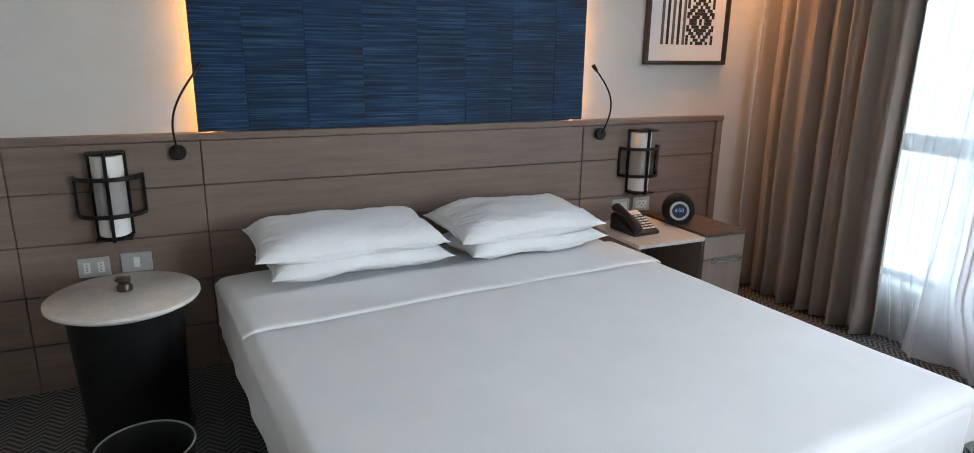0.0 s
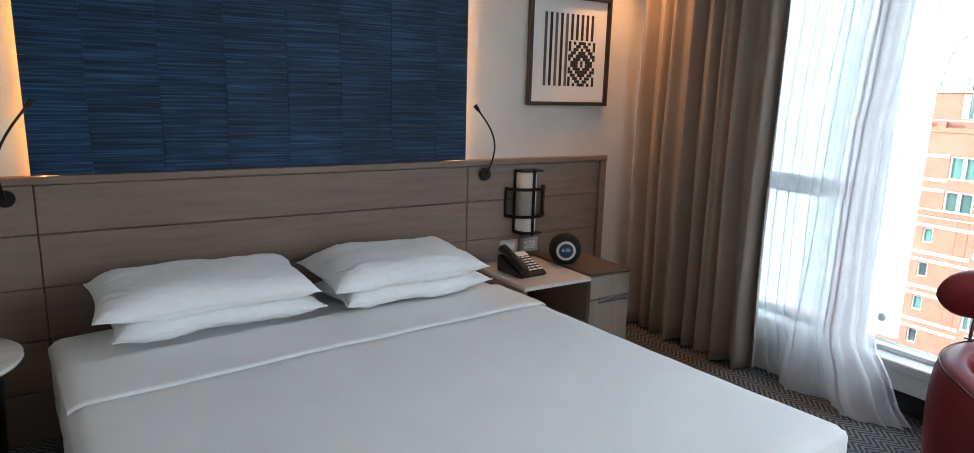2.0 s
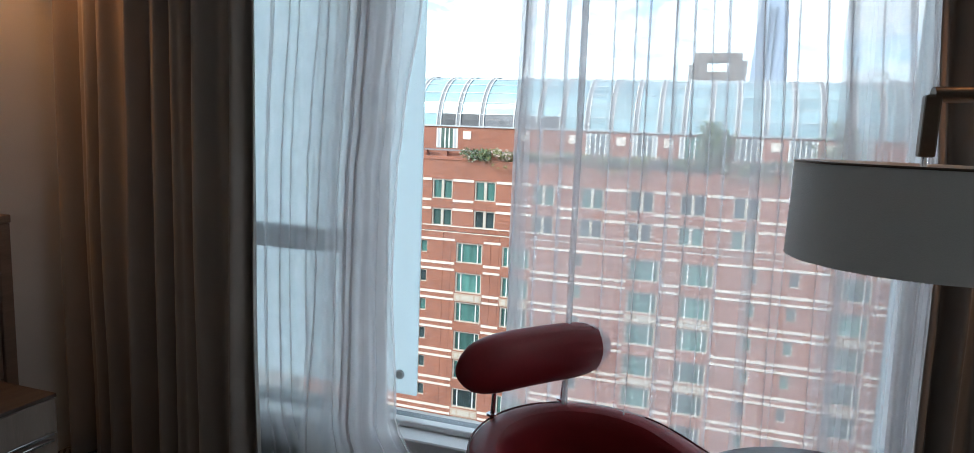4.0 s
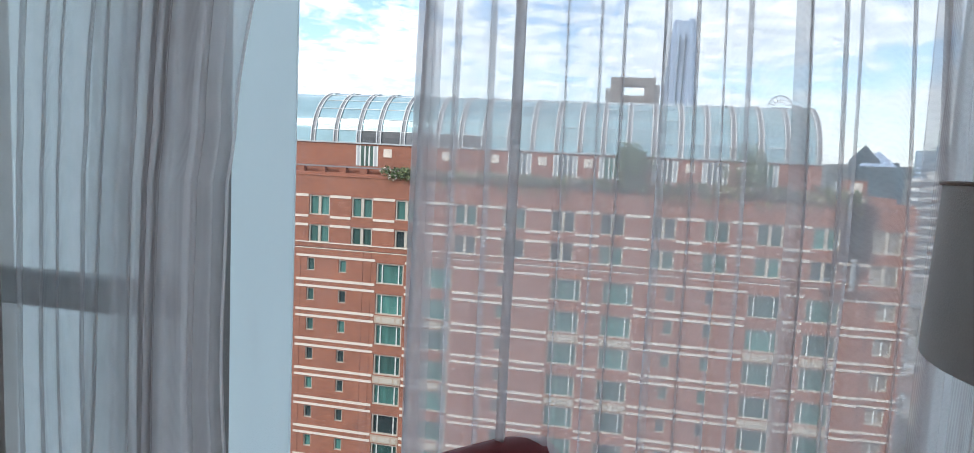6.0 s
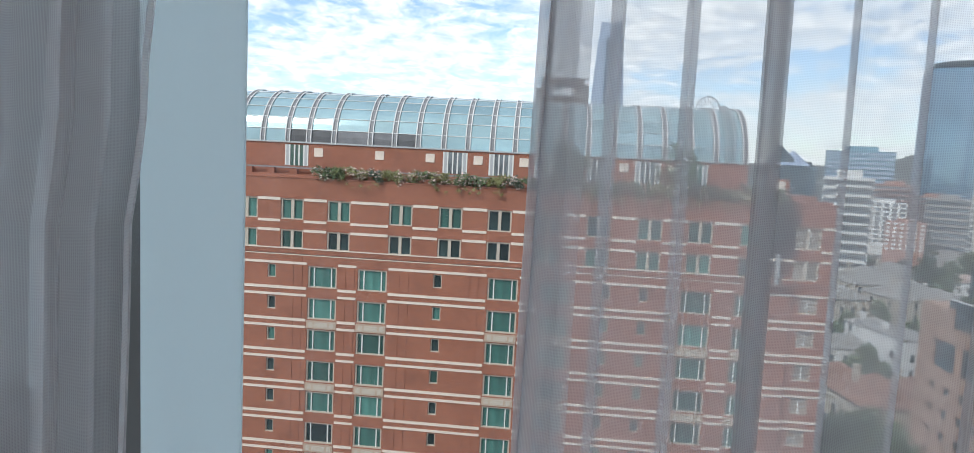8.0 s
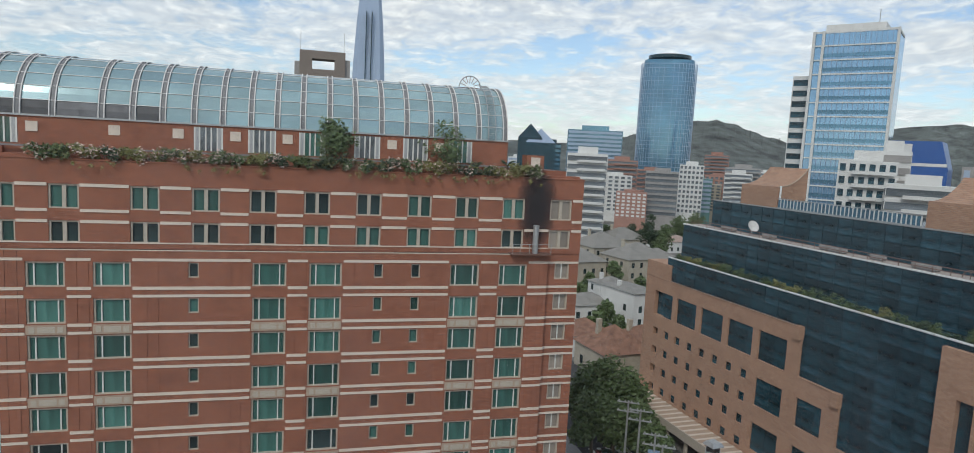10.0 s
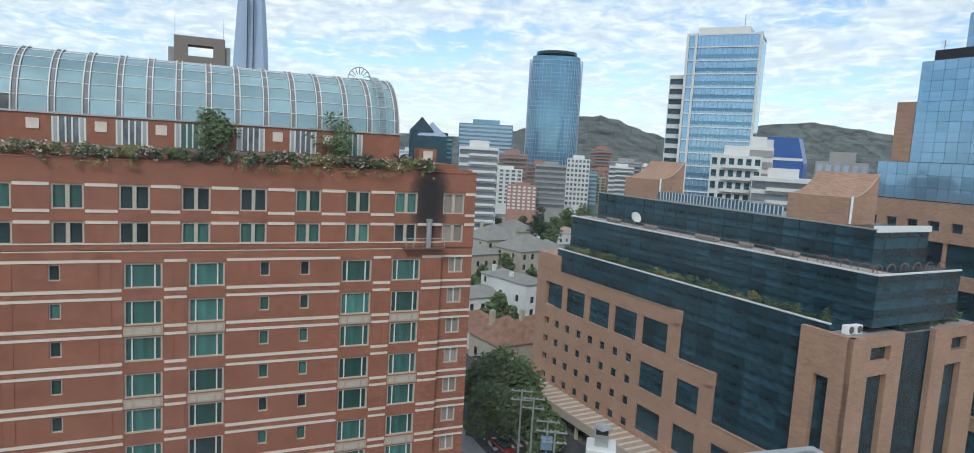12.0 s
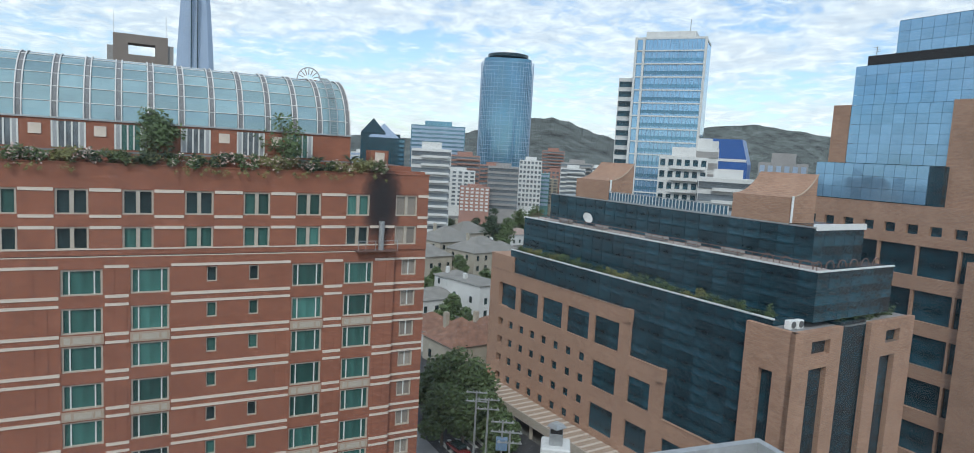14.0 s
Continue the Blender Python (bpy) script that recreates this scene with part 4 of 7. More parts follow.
part("body", bodyc, mat("black_speaker_cloth", (0.012, 0.012, 0.013), 0.85, vary=0.2, fine=400, bump=0.4), ck, smooth=50)
for nm, r0, r1, yy, mm in (("bezel", 0.042, 0.056, -0.0455, M_PLATE), ("face", 0.0, 0.043, -0.046, M_SCREEN)):
    b = lathe([(max(r0, 0.001), 0.0), (r1, 0.0), (r1, 0.004), (max(r0, 0.001), 0.004)], 32) if r0 == 0 else lathe([(r0, 0.0), (r1, 0.0), (r1, 0.005), (r0, 0.005), (r0, 0.0)], 32, close=False)
    bmesh.ops.rotate(b, verts=b.verts[:], cent=(0, 0, 0), matrix=Matrix.Rotation(radians(90), 3, "X"))
    bmesh.ops.translate(b, verts=b.verts[:], vec=(0, yy, 0.093))
    part(nm, b, mm, ck, smooth=40)


def text_part(txt, size, m, parent, loc, rot, name="writing"):
    cu = bpy.data.curves.new(name, "FONT")
    cu.body, cu.size, cu.align_x, cu.align_y, cu.extrude = txt, size, "CENTER", "CENTER", 0.0004
    tmp = bpy.data.objects.new("tmp", cu)
    scene.collection.objects.link(tmp)
    bpy.context.view_layer.update()
    me = bpy.data.meshes.new_from_object(tmp)
    bpy.data.objects.remove(tmp)
    me.materials.clear()
    me.materials.append(m)
    ob = new(name, me)
    ob.parent = parent
    ob.matrix_local = pose(*loc, *rot)
    return ob


text_part("6:50", 0.030, M_DIGIT, ck, (0, -0.0505, 0.096), (90, 0, 0), "digits")

# ---- framed picture ----
pc = thing("picture", 2.728, WY, 1.445, "framed black and white geometric print in a dark frame", "picture")
PW, PH = 0.304, 0.64
for nm, b in (("frame_rail", (-PW, PW, -0.035, -0.001, 0.0, 0.022)), ("frame_rail", (-PW, PW, -0.035, -0.001, PH - 0.022, PH)), ("frame_stile", (-PW, -PW + 0.022, -0.035, -0.001, 0.022, PH - 0.022)), ("frame_stile", (PW - 0.022, PW, -0.035, -0.001, 0.022, PH - 0.022))):
    part(nm, box(*b, bevel=0.003, seg=1), M_PIC, pc)
pm = part("mat_board", box(-PW + 0.022, PW - 0.022, -0.012, -0.002, 0.022, PH - 0.022), M_MAT, pc, "off-white mount")
sx0, sx1, sz0, sz1 = -0.195, 0.195, 0.115, 0.535
for i in range(10):
    x = sx0 + (i + 0.35) * (sx1 - sx0) / 10
    if i < 5:
        part("stripe", box(x - 0.0095, x + 0.0095, -0.0135, -0.012, sz0, sz1), M_INK if i % 2 else M_INKG, pm)
    else:
        part("stripe", box(x - 0.0095, x + 0.0095, -0.0135, -0.012, sz0 + 0.27, sz1), M_INK, pm)
cell = 0.0188
for r in range(14):
    for c in range(11):
        a, b = abs(c - 5), abs(r - 6.5)
        d = a + b
        on = (2.4 < d < 4.6) or d < 1.0 or (6.4 < d < 7.6) or (d > 8.6 and c % 2 == 0)
        if on:
            x, z = 0.0 + (c - 0.4) * cell, sz0 + r * cell
            part("motif_square", box(x, x + cell * 0.98, -0.0136, -0.012, z, z + cell * 0.98), M_INK, pm)


# ---- curtains ----
def pleats(s, seed, density):
    """Irregular fold profile along a curtain, about -1 to 1."""
    w = s + 0.035 * noise.noise(Vector((s * 6, seed, 0)))
    return 0.72 * math.sin(2 * math.pi * w * density) + 0.38 * math.sin(2 * math.pi * w * density * 1.73 + seed) + 0.3 * noise.noise(Vector((w * density * 2.2, seed, 3)))


def tucked(name, label, x, edge_a, edge_b, z0, z1, tucks, seed, nu, nv, group, flare=0.0, wide=1.0, folds=(), depth=0.016):
    """A sheer that hangs almost flat between narrow tucks in which the cloth doubles over."""
    rg = random.Random(seed)
    m = (edge_a(1.0) + edge_b(1.0)) / 2
    ob = thing(name, x, m, z0, label, "curtain", group=group)
    cs = []
    for i in range(tucks):
        cs.append(((i + rg.uniform(0.15, 0.85)) / tucks, rg.uniform(0.007, 0.02) * wide * 14 / tucks, rg.choice((-1, 1)), rg.uniform(1.8, 3.6), rg.uniform(-0.02, 0.02)))

    def at(u, v):
        z = z0 + (z1 - z0) * v
        ya, yb = edge_a(z), edge_b(z)
        du, d = 0.0, 0.0
        for c, w, s, k, lean in cs:
            q = (u - c - lean * (1 - v)) / (w * (1.25 - 0.4 * v))
            if abs(q) < 4:
                g = math.exp(-q * q)
                du -= k * w * q * g
                d += s * depth * g * (1.2 - 0.4 * v)
        d += 0.012 * noise.noise(Vector((u * 5, v * 1.2, seed))) + 0.006 * math.sin(u * 40 + seed)
        low = (1 - v) ** 4
        return (d - flare * low * (0.6 + 0.4 * math.sin(u * 11 + seed)), ya + (yb - ya) * (u + du) - m, z - z0)
    part("cloth", grid_sheet(at, nu, nv), M_SHEER, ob, smooth=180)
    part("hem", grid_sheet(lambda u, v: Vector(at(u, 0.001 + 0.04 * v)) + Vector((-0.003, 0, 0)), nu, 2), M_SHEER, ob, smooth=180)
    for k, (u0, u1, lift, taper) in enumerate(folds):
        part("fold", grid_sheet(lambda u, v: Vector(at(u0 + (u1 - u0) * u * (1 - taper * v), v)) + Vector((-0.004 - lift * math.sin(math.pi * u), 0, 0)), 40, nv), M_SHEER, ob, smooth=180)
    return ob


def curtain(name, label, material, x, edge_a, edge_b, z0, z1, density, amp, seed, nu=150, nv=34, group="", thick=0.0, hem=0.0, flare=0.0, tags_cat="curtain"):
    """A hanging pleated cloth; edge_a and edge_b give its two upright edges' y by height."""
    ob = thing(name, x, (edge_a(1.0) + edge_b(1.0)) / 2, z0, label, tags_cat, group=group)
    m = (edge_a(1.0) + edge_b(1.0)) / 2

    def at(u, v):
        z = z0 + (z1 - z0) * v
        ya, yb = edge_a(z), edge_b(z)
        low = (1 - v) ** 2
        y = ya + (yb - ya) * (u + 0.012 * noise.noise(Vector((u * 7, v * 2.2, seed))))
        d = amp * (0.55 + 0.45 * (1 - v) + 0.15 * noise.noise(Vector((u * 4, v * 3, seed + 5)))) * pleats(u + 0.012 * (1 - v) * noise.noise(Vector((u * 3, v * 2, seed + 2))), seed, density)
        d += 0.012 * noise.noise(Vector((u * 3, v * 1.5, seed + 8)))
        return (d - flare * low * (0.5 + 0.5 * math.sin(u * 9 + seed)), y - m, z - z0)
    c = part("cloth", grid_sheet(at, nu, nv), material, ob, smooth=180)
    if thick:
        sol = c.modifiers.new("cloth_thickness", "SOLIDIFY")
        sol.thickness = thick
    if hem:
        h = part("hem", grid_sheet(lambda u, v: Vector(at(u, 0.002 + v * hem / (z1 - z0))) + Vector((-0.0035, 0, 0)), nu, 3), material, ob, smooth=180)
    return ob


def keyed(pairs):
    def f(z):
        if z <= pairs[0][0]:
            return pairs[0][1]
        for (a, b), (c, d) in zip(pairs, pairs[1:]):
            if z <= c:
                t = (z - a) / (c - a)
                t = t * t * (3 - 2 * t)
                return b + (d - b) * t
        return pairs[-1][1]
    return f


curtain("drape", "heavy taupe blackout drape gathered beside the window", M_DRAPE, 3.29, keyed([(0, 2.975), (2.6, 2.98)]), keyed([(0, 1.93), (1.0, 1.95), (2.6, 1.93)]), 0.015, 2.57, 8.5, 0.075, 1.7, 220, 30, "blackout drapes", 0.004, 0.11)
curtain("drape", "heavy grey taupe blackout drape gathered beside the window", M_DRAPE, 3.29, keyed([(0, -0.42), (1.0, -0.41), (2.2, -0.33), (2.6, -0.31)]), keyed([(0, -1.30), (2.6, -1.30)]), 0.015, 2.57, 8.0, 0.072, 4.3, 200, 30, "blackout drapes", 0.004, 0.11)
tucked("sheer_curtain", "pale grey sheer curtain drawn aside and bunched", 3.385, keyed([(0, 2.25), (2.6, 2.25)]), keyed([(0, 1.10), (0.12, 1.2), (0.4, 1.335), (1.0, 1.365), (1.4, 1.355), (1.55, 1.335), (2.05, 1.27), (2.6, 1.24)]), 0.012, 2.57, 11, 7, 720, 40, "sheer curtains", 0.05, 0.65, folds=((0.0, 0.10, 0.01, 0.2), (0.64, 0.7, 0.01, -0.2)), depth=0.024)
tucked("sheer_curtain", "doubled leading edge of a pale grey sheer curtain", 3.355, keyed([(0, 1.75), (1.0, 1.72), (2.6, 1.66)]), keyed([(0, 1.12), (0.12, 1.22), (0.4, 1.36), (1.0, 1.385), (1.4, 1.38), (1.55, 1.36), (2.05, 1.33), (2.6, 1.31)]), 0.012, 2.57, 5, 19, 360, 40, "sheer curtains", 0.10, 0.6, folds=((0.42, 0.82, 0.012, 0.12), (0.5, 0.78, 0.02, -0.1)))
tucked("sheer_curtain", "pale grey sheer curtain hanging across the window", 3.385, keyed([(0, 0.92), (1.0, 0.905), (2.6, 0.885)]), keyed([(0, -0.46), (1.2, -0.43), (2.6, -0.34)]), 0.012, 2.57, 19, 4, 960, 36, "sheer curtains", 0.0, 0.75, folds=((0.0, 0.052, 0.006, 0.25), (0.008, 0.046, 0.01, 0.5), (0.17, 0.192, 0.008, 0.1), (0.4, 0.42, 0.008, -0.1), (0.6, 0.625, 0.008, 0.05), (0.8, 0.825, 0.008, 0.0)), depth=0.03)
curtain("sheer_curtain", "gathered end of a pale grey sheer beside the drape", M_SHEER, 3.375, keyed([(0, -0.14), (2.6, -0.12)]), keyed([(0, -0.50), (1.0, -0.48), (2.6, -0.40)]), 0.012, 2.57, 5.0, 0.035, 5.2, 120, 30, "sheer curtains")
tr = thing("curtain_track", 3.34, 0.8, 2.575, "white double curtain track on the ceiling", "curtain track")
for dx in (-0.05, 0.045):
    part("rail", box(dx - 0.01, dx + 0.01, -2.2, 2.15, 0.0, 0.045, bevel=0.002, seg=1), M_WHITE, tr)

# warm downlights in the ceiling by the drapes
for x, y in ((3.02, 2.72), (3.0, -0.75)):
    dl = thing("downlight", x, y, H - 0.012, "small recessed warm ceiling downlight", "downlight", group="downlights")
    part("trim_ring", lathe([(0.032, 0.0), (0.045, 0.0), (0.045, 0.008), (0.032, 0.010), (0.032, 0.0)], 28, close=False), M_WHITE, dl, smooth=40)
    part("lens", lathe([(0.001, 0.004), (0.032, 0.004), (0.032, 0.009), (0.001, 0.009)], 24), glow("downlight_lens", (1.0, 0.62, 0.30), 5.0), dl)
    ld = bpy.data.lights.new("downlight_beam", "SPOT")
    ld.energy, ld.color, ld.spot_size, ld.spot_blend, ld.shadow_soft_size = 7.2, (1.0, 0.44, 0.16), radians(78), 0.7, 0.03
    lo_ = new("downlight_beam", ld)
    lo_.matrix_world = look((x, y, H - 0.02), (x + 0.12, y + (0.08 if y > 0 else 0.0), 0))


# ---- red armchair ----
def armchair(x, y, rz):
    """Tub chair: its back towards local +y, with a roll of a headrest on two posts."""
    ch = thing("armchair", x, y, 0.0, "red leather tub armchair with a bolster headrest", "armchair", rz=rz)
    R, T = 0.335, 0.115
    bm = bmesh.new()
    n, prof_n = 44, 12
    rings = []
    for i in range(n + 1):
        g = -130 + 260 * i / n                   # 0 is straight back, past 90 the arms run forward
        a = radians(max(-90, min(90, g)))
        fwd = 0.24 * max(0.0, abs(g) - 90) / 40
        k = abs(g) / 130
        top = 0.60 - 0.05 * k ** 1.8
        end = 1.0 if 0 < i < n else 0.72
        ca = (math.sin(a), math.cos(a))
        rr = R + 0.03 * math.cos(a)
        loop = []
        half = T / 2 * end
        zb = 0.16
        pts = [(rr - half, zb), (rr + half * 0.85, zb), (rr + half, zb + 0.03), (rr + half * 1.25, (zb + top) / 2), (rr + half * 1.1, top - 0.045), (rr + half * 0.75, top - 0.014), (rr, top), (rr - half * 0.75, top - 0.012), (rr - half, top - 0.045), (rr - half * 1.1, (zb + top) / 2)]
        for r_, z_ in pts:
            loop.append(bm.verts.new((ca[0] * r_, ca[1] * r_ - fwd, z_)))
        rings.append(loop)
    m = len(rings[0])
    for p_, q_ in zip(rings, rings[1:]):
        for k in range(m):
            bm.faces.new((p_[k], p_[(k + 1) % m], q_[(k + 1) % m], q_[k]))
    bm.faces.new(rings[0])
    bm.faces.new(rings[-1][::-1])
    shell = part("tub_shell", bm, M_LEATHER, ch, "curved red leather back and arms", smooth=50)
    sub = shell.modifiers.new("soft", "SUBSURF")
    sub.levels = sub.render_levels = 1
    pip = []
    for i in range(n + 1):
        g = -127 + 254 * i / n
        a = radians(max(-90, min(90, g)))
        rr = R + 0.03 * math.cos(a) + T * 0.42
        pip.append((math.sin(a) * rr, math.cos(a) * rr - 0.24 * max(0.0, abs(g) - 90) / 40, 0.60 - 0.05 * (abs(g) / 130) ** 1.8 - 0.019))
    part("piping", tube(pip, 0.0035, 6), M_PIPING, ch, "dark seam piping", smooth=60)
    seat = bmesh.new()
    add_lathe(seat, [(0.02, 0.30), (0.30, 0.30), (0.325, 0.32), (0.33, 0.36), (0.325, 0.395), (0.29, 0.425), (0.18, 0.44), (0.02, 0.443)], 40)
    for v in seat.verts:
        if v.co.y < 0:
            v.co.y *= 1.12
    part("seat", seat, M_LEATHER, ch, "round red leather seat cushion", smooth=60)
    part("seat_frame", lathe([(0.25, 0.15), (0.31, 0.17), (0.31, 0.30), (0.05, 0.30)], 36), M_LEATHER, ch, smooth=50)
    for sx in (-1, 1):
        for sy in (-1, 1):
            part("leg", tube([(sx * 0.2, sy * 0.2, 0.17), (sx * 0.24, sy * 0.24, 0.0)], [0.016, 0.011], 10), M_CHROME, ch, smooth=60)
    # bolster headrest, gently curved
    hp, hr_ = [], []
    for i in range(25):
        u = i / 24 * 2 - 1
        hp.append((u * 0.312, 0.345 - 0.045 * u * u, 0.79))
        hr_.append(0.105 * max(0.10, (1 - abs(u) ** 5.0)) ** 0.5)
    hb_ = tube(hp, hr_, 22)
    for v in hb_.verts:
        v.co.y = 0.345 + (v.co.y - 0.345) * 0.62
        v.co.z = 0.79 + (v.co.z - 0.79) * 0.98
    part("headrest", hb_, M_LEATHER, ch, "padded red leather bolster", smooth=80)
    for sx in (-0.15, 0.15):
        post = part("post", tube([(sx, 0.375, 0.565), (sx, 0.36, 0.72)], 0.008, 12), M_CHROME, ch, "chrome post", smooth=60)
        part("collar", lathe([(0.018, 0.0), (0.018, 0.006), (0.011, 0.010)], 16, (sx, 0.377, 0.592)), M_CHROME, post, smooth=40)
    return ch


armchair(3.02, 0.485, -40)

# ---- grey side table by the chair ----
gt = thing("coffee_table", 2.84, -0.15, 0.0, "round dark grey table beside the armchair", "table")
part("tabletop", lathe([(0.36, 0.595), (0.385, 0.598), (0.39, 0.606), (0.39, 0.618), (0.385, 0.623), (0.37, 0.624)], 64), M_TABLE, gt, "matt grey laminate top", smooth=35)
part("column", lathe([(0.03, 0.02), (0.03, 0.58), (0.09, 0.594)], 24), M_BLACK, gt, smooth=40)
part("foot", lathe([(0.24, 0.0), (0.24, 0.012), (0.05, 0.022), (0.03, 0.03)], 48), M_BLACK, gt, smooth=40)

# ---- arched floor lamp ----
fl = thing("floor_lamp", 2.835, -0.225, 0.0, "bronze floor lamp with a wide drum shade over the table", "floor lamp")
part("shade", lathe([(0.268, 1.285), (0.272, 1.282), (0.266, 1.505), (0.262, 1.508), (0.260, 1.505), (0.264, 1.288), (0.268, 1.285)], 72, close=False), M_SHADE, fl, "grey linen drum shade", smooth=40)
part("top_diffuser", lathe([(0.002, 1.494), (0.259, 1.494), (0.259, 1.498), (0.002, 1.498)], 64), M_SHADE, fl, smooth=40)
part("bottom_diffuser", lathe([(0.002, 1.296), (0.263, 1.296), (0.263, 1.300), (0.002, 1.300)], 64), M_LAMPGLASS, fl, smooth=40)
for zz in (1.505, 1.284):
    part("trim_ring", tube([(0.268 * math.cos(a * math.pi / 36), 0.268 * math.sin(a * math.pi / 36), zz) for a in range(73)], 0.003, 6, caps=False), M_BRONZE, fl, smooth=60)
part("drop_tube", tube([(0, 0, 1.495), (0, 0, 1.53)], 0.007, 10), M_CHROME, fl, smooth=60)
armb = bmesh.new()
add_box(armb, -0.017, 0.017, -0.017, 0.017, 1.525, 1.665, bevel=0.006)
part("drop_arm", armb, M_BRONZE, fl)
PX, PY = 0.05, -0.62
part("cross_arm", tube([(0, 0.0, 1.665), (PX, PY, 1.68)], 0.018, 12), M_BRONZE, fl, smooth=60)
part("pole", tube([(PX, PY, 0.02), (PX, PY, 1.70)], 0.019, 16), M_BRONZE, fl, smooth=60)
part("base", lathe([(0.17, 0.0), (0.175, 0.006), (0.175, 0.02), (0.03, 0.03)], 40, (PX, PY, 0)), M_BRONZE, fl, smooth=40)

# ==== outside ====
GZ = -40.0
part("ground", box(-3500, 4200, -4000, 4000, GZ - 1, GZ), M_GROUND, label="city ground reaching the horizon", kind="structure", category="ground")
part("road", box(58, 190, -50.5, -36, GZ, GZ + 0.02), M_ROAD, label="asphalt side street between the buildings", kind="structure", category="road")
part("road", box(30, 54, -300, 300, GZ, GZ + 0.024), M_ROAD, label="asphalt street in front of the hotel", kind="structure", category="road")
part("pavement", box(60, 190, -36, -33, GZ, GZ + 0.15), M_GREYB, label="concrete pavement with kerb", kind="structure", category="pavement")
zebra = thing("zebra_crossing", 82, -43, GZ + 0.02, "worn white zebra crossing stripes on asphalt", "crossing")
for i in range(9):
    block("stripe", M_PAINT, 0, 4.0, -5.5 + i * 1.3, -4.9 + i * 1.3, 0.002, 0.01, zebra)

# the hotel that holds the room
host = thing("host_building", -8, 0, GZ, "plain rendered hotel block below the room", "building", kind="structure")
part("wall", box(-14, 11.55, -18, 16, 0, -GZ - 0.14), M_HOST, host)

# ---- red brick hotel across the street ----
FX = 61.3
rb = thing("brick_hotel", FX, 0, GZ, "red brick hotel with cream bands and a glass barrel roof", "building")
COL_A = [33.3, 28.9, 24.5, 20.07, 14.29, 9.72, 5.26, 0.86, -3.53, -8.0, -12.33, -16.77, -21.43]
BIG = [21.36, 16.65, 4.65, 0.02, -12.3, -16.9]
SMALL = [29.5, 26.2, 10.6, -4.5, -7.8]
ST, ROWS = 2.985, 10
holes_up = []
for zc0, zc1 in ((-4.68, -2.74), (-7.38, -5.62)):
    for c in COL_A:
        holes_up.append((c - 1.08, c + 1.08, zc0, zc1))
up = pierced(lambda u, v, d: (0.0 + d, u, v - GZ), -23.6, 40.0, -7.85, -0.85, holes_up, 0.45)
part("upper_wall", up, M_REDBRICK, rb)
holes_lo = []
for r in range(ROWS):
    zt = -8.85 - ST * r
    for c in BIG:
        holes_lo.append((c - 1.37, c + 1.37, zt - 2.02, zt))
    for c in SMALL:
        holes_lo.append((c - 0.40, c + 0.40, zt - 1.28, zt - 0.03))
lo_w = pierced(lambda u, v, d: (-0.35 + d, u, v - GZ), -20.3, 40.0, GZ, -7.85, holes_lo, 0.45)
part("lower_wall", lo_w, M_REDBRICK, rb)
holes_r = [(-22.7, -21.2, -8.6 - ST * r - 1.75, -8.6 - ST * r) for r in range(ROWS)]
part("corner_wall", pierced(lambda u, v, d: (0.12 + d, u, v - GZ), -23.6, -20.3, GZ, -7.85, holes_r, 0.45), M_REDBRICK, rb)
part("core", box(0.62, 20, -23.55, 39.9, 0, -GZ - 0.9), M_REDBRICK, rb)
part("parapet_ledge", box(-0.38, 0.7, -20.3, 40, -GZ - 7.93, -GZ - 7.85), M_CREAM, rb)
part("planter_wall", box(0.61, 1.3, -23.4, 39.8, -GZ - 0.99, -GZ - 0.52), M_REDBRICK, rb)
part("coping", box(-0.06, 0.6, -23.65, 40, -GZ - 0.85, -GZ - 0.75), M_REDBRICK, rb)

# windows: a frame with its sill as one mesh, panes and white bars below it
frame_cache = {}


def hotel_window(yc, z0, z1, w, depth_x, bars, pane_m, split=False):
    key = (round(w, 2), round(z1 - z0, 2), bars, split)
    if key not in frame_cache:
        h_ = z1 - z0
        b = bmesh.new()
        t = 0.14 if w > 1 else 0.09
        add_box(b, -0.02, 0.22, -w / 2, -w / 2 + t, 0, h_)
        add_box(b, -0.02, 0.22, w / 2 - t, w / 2, 0, h_)
        add_box(b, -0.02, 0.22, -w / 2 + t, w / 2 - t, h_ - t, h_)
        add_box(b, -0.06, 0.24, -w / 2 - 0.04, w / 2 + 0.04, -0.08, t * 0.7)
        if split:
            add_box(b, -0.01, 0.22, -0.14, 0.14, t * 0.7, h_ - t)
        me = mesh_of(b, "window_frame")
        me.materials.append(M_WFRAME)
        frame_cache[key] = me
    wi = part("window", frame_cache[key], None, rb)
    wi.location = (depth_x, yc, z0 - GZ)
    h_ = z1 - z0
    if split:
        for s in (-1, 1):
            a, b_ = sorted((s * 0.14, s * (w / 2 - 0.14)))
            block("pane", pane_m, 0.16, 0.19, a, b_, 0.1, h_ - 0.14, wi)
    else:
        block("pane", pane_m, 0.16, 0.19, -w / 2 + 0.09, w / 2 - 0.09, 0.06, h_ - 0.09, wi)
        for bx in bars:
            block("glazing_bar", M_WBAR, 0.06, 0.15, bx - 0.05, bx + 0.05, 0.09, h_ - 0.13, wi)


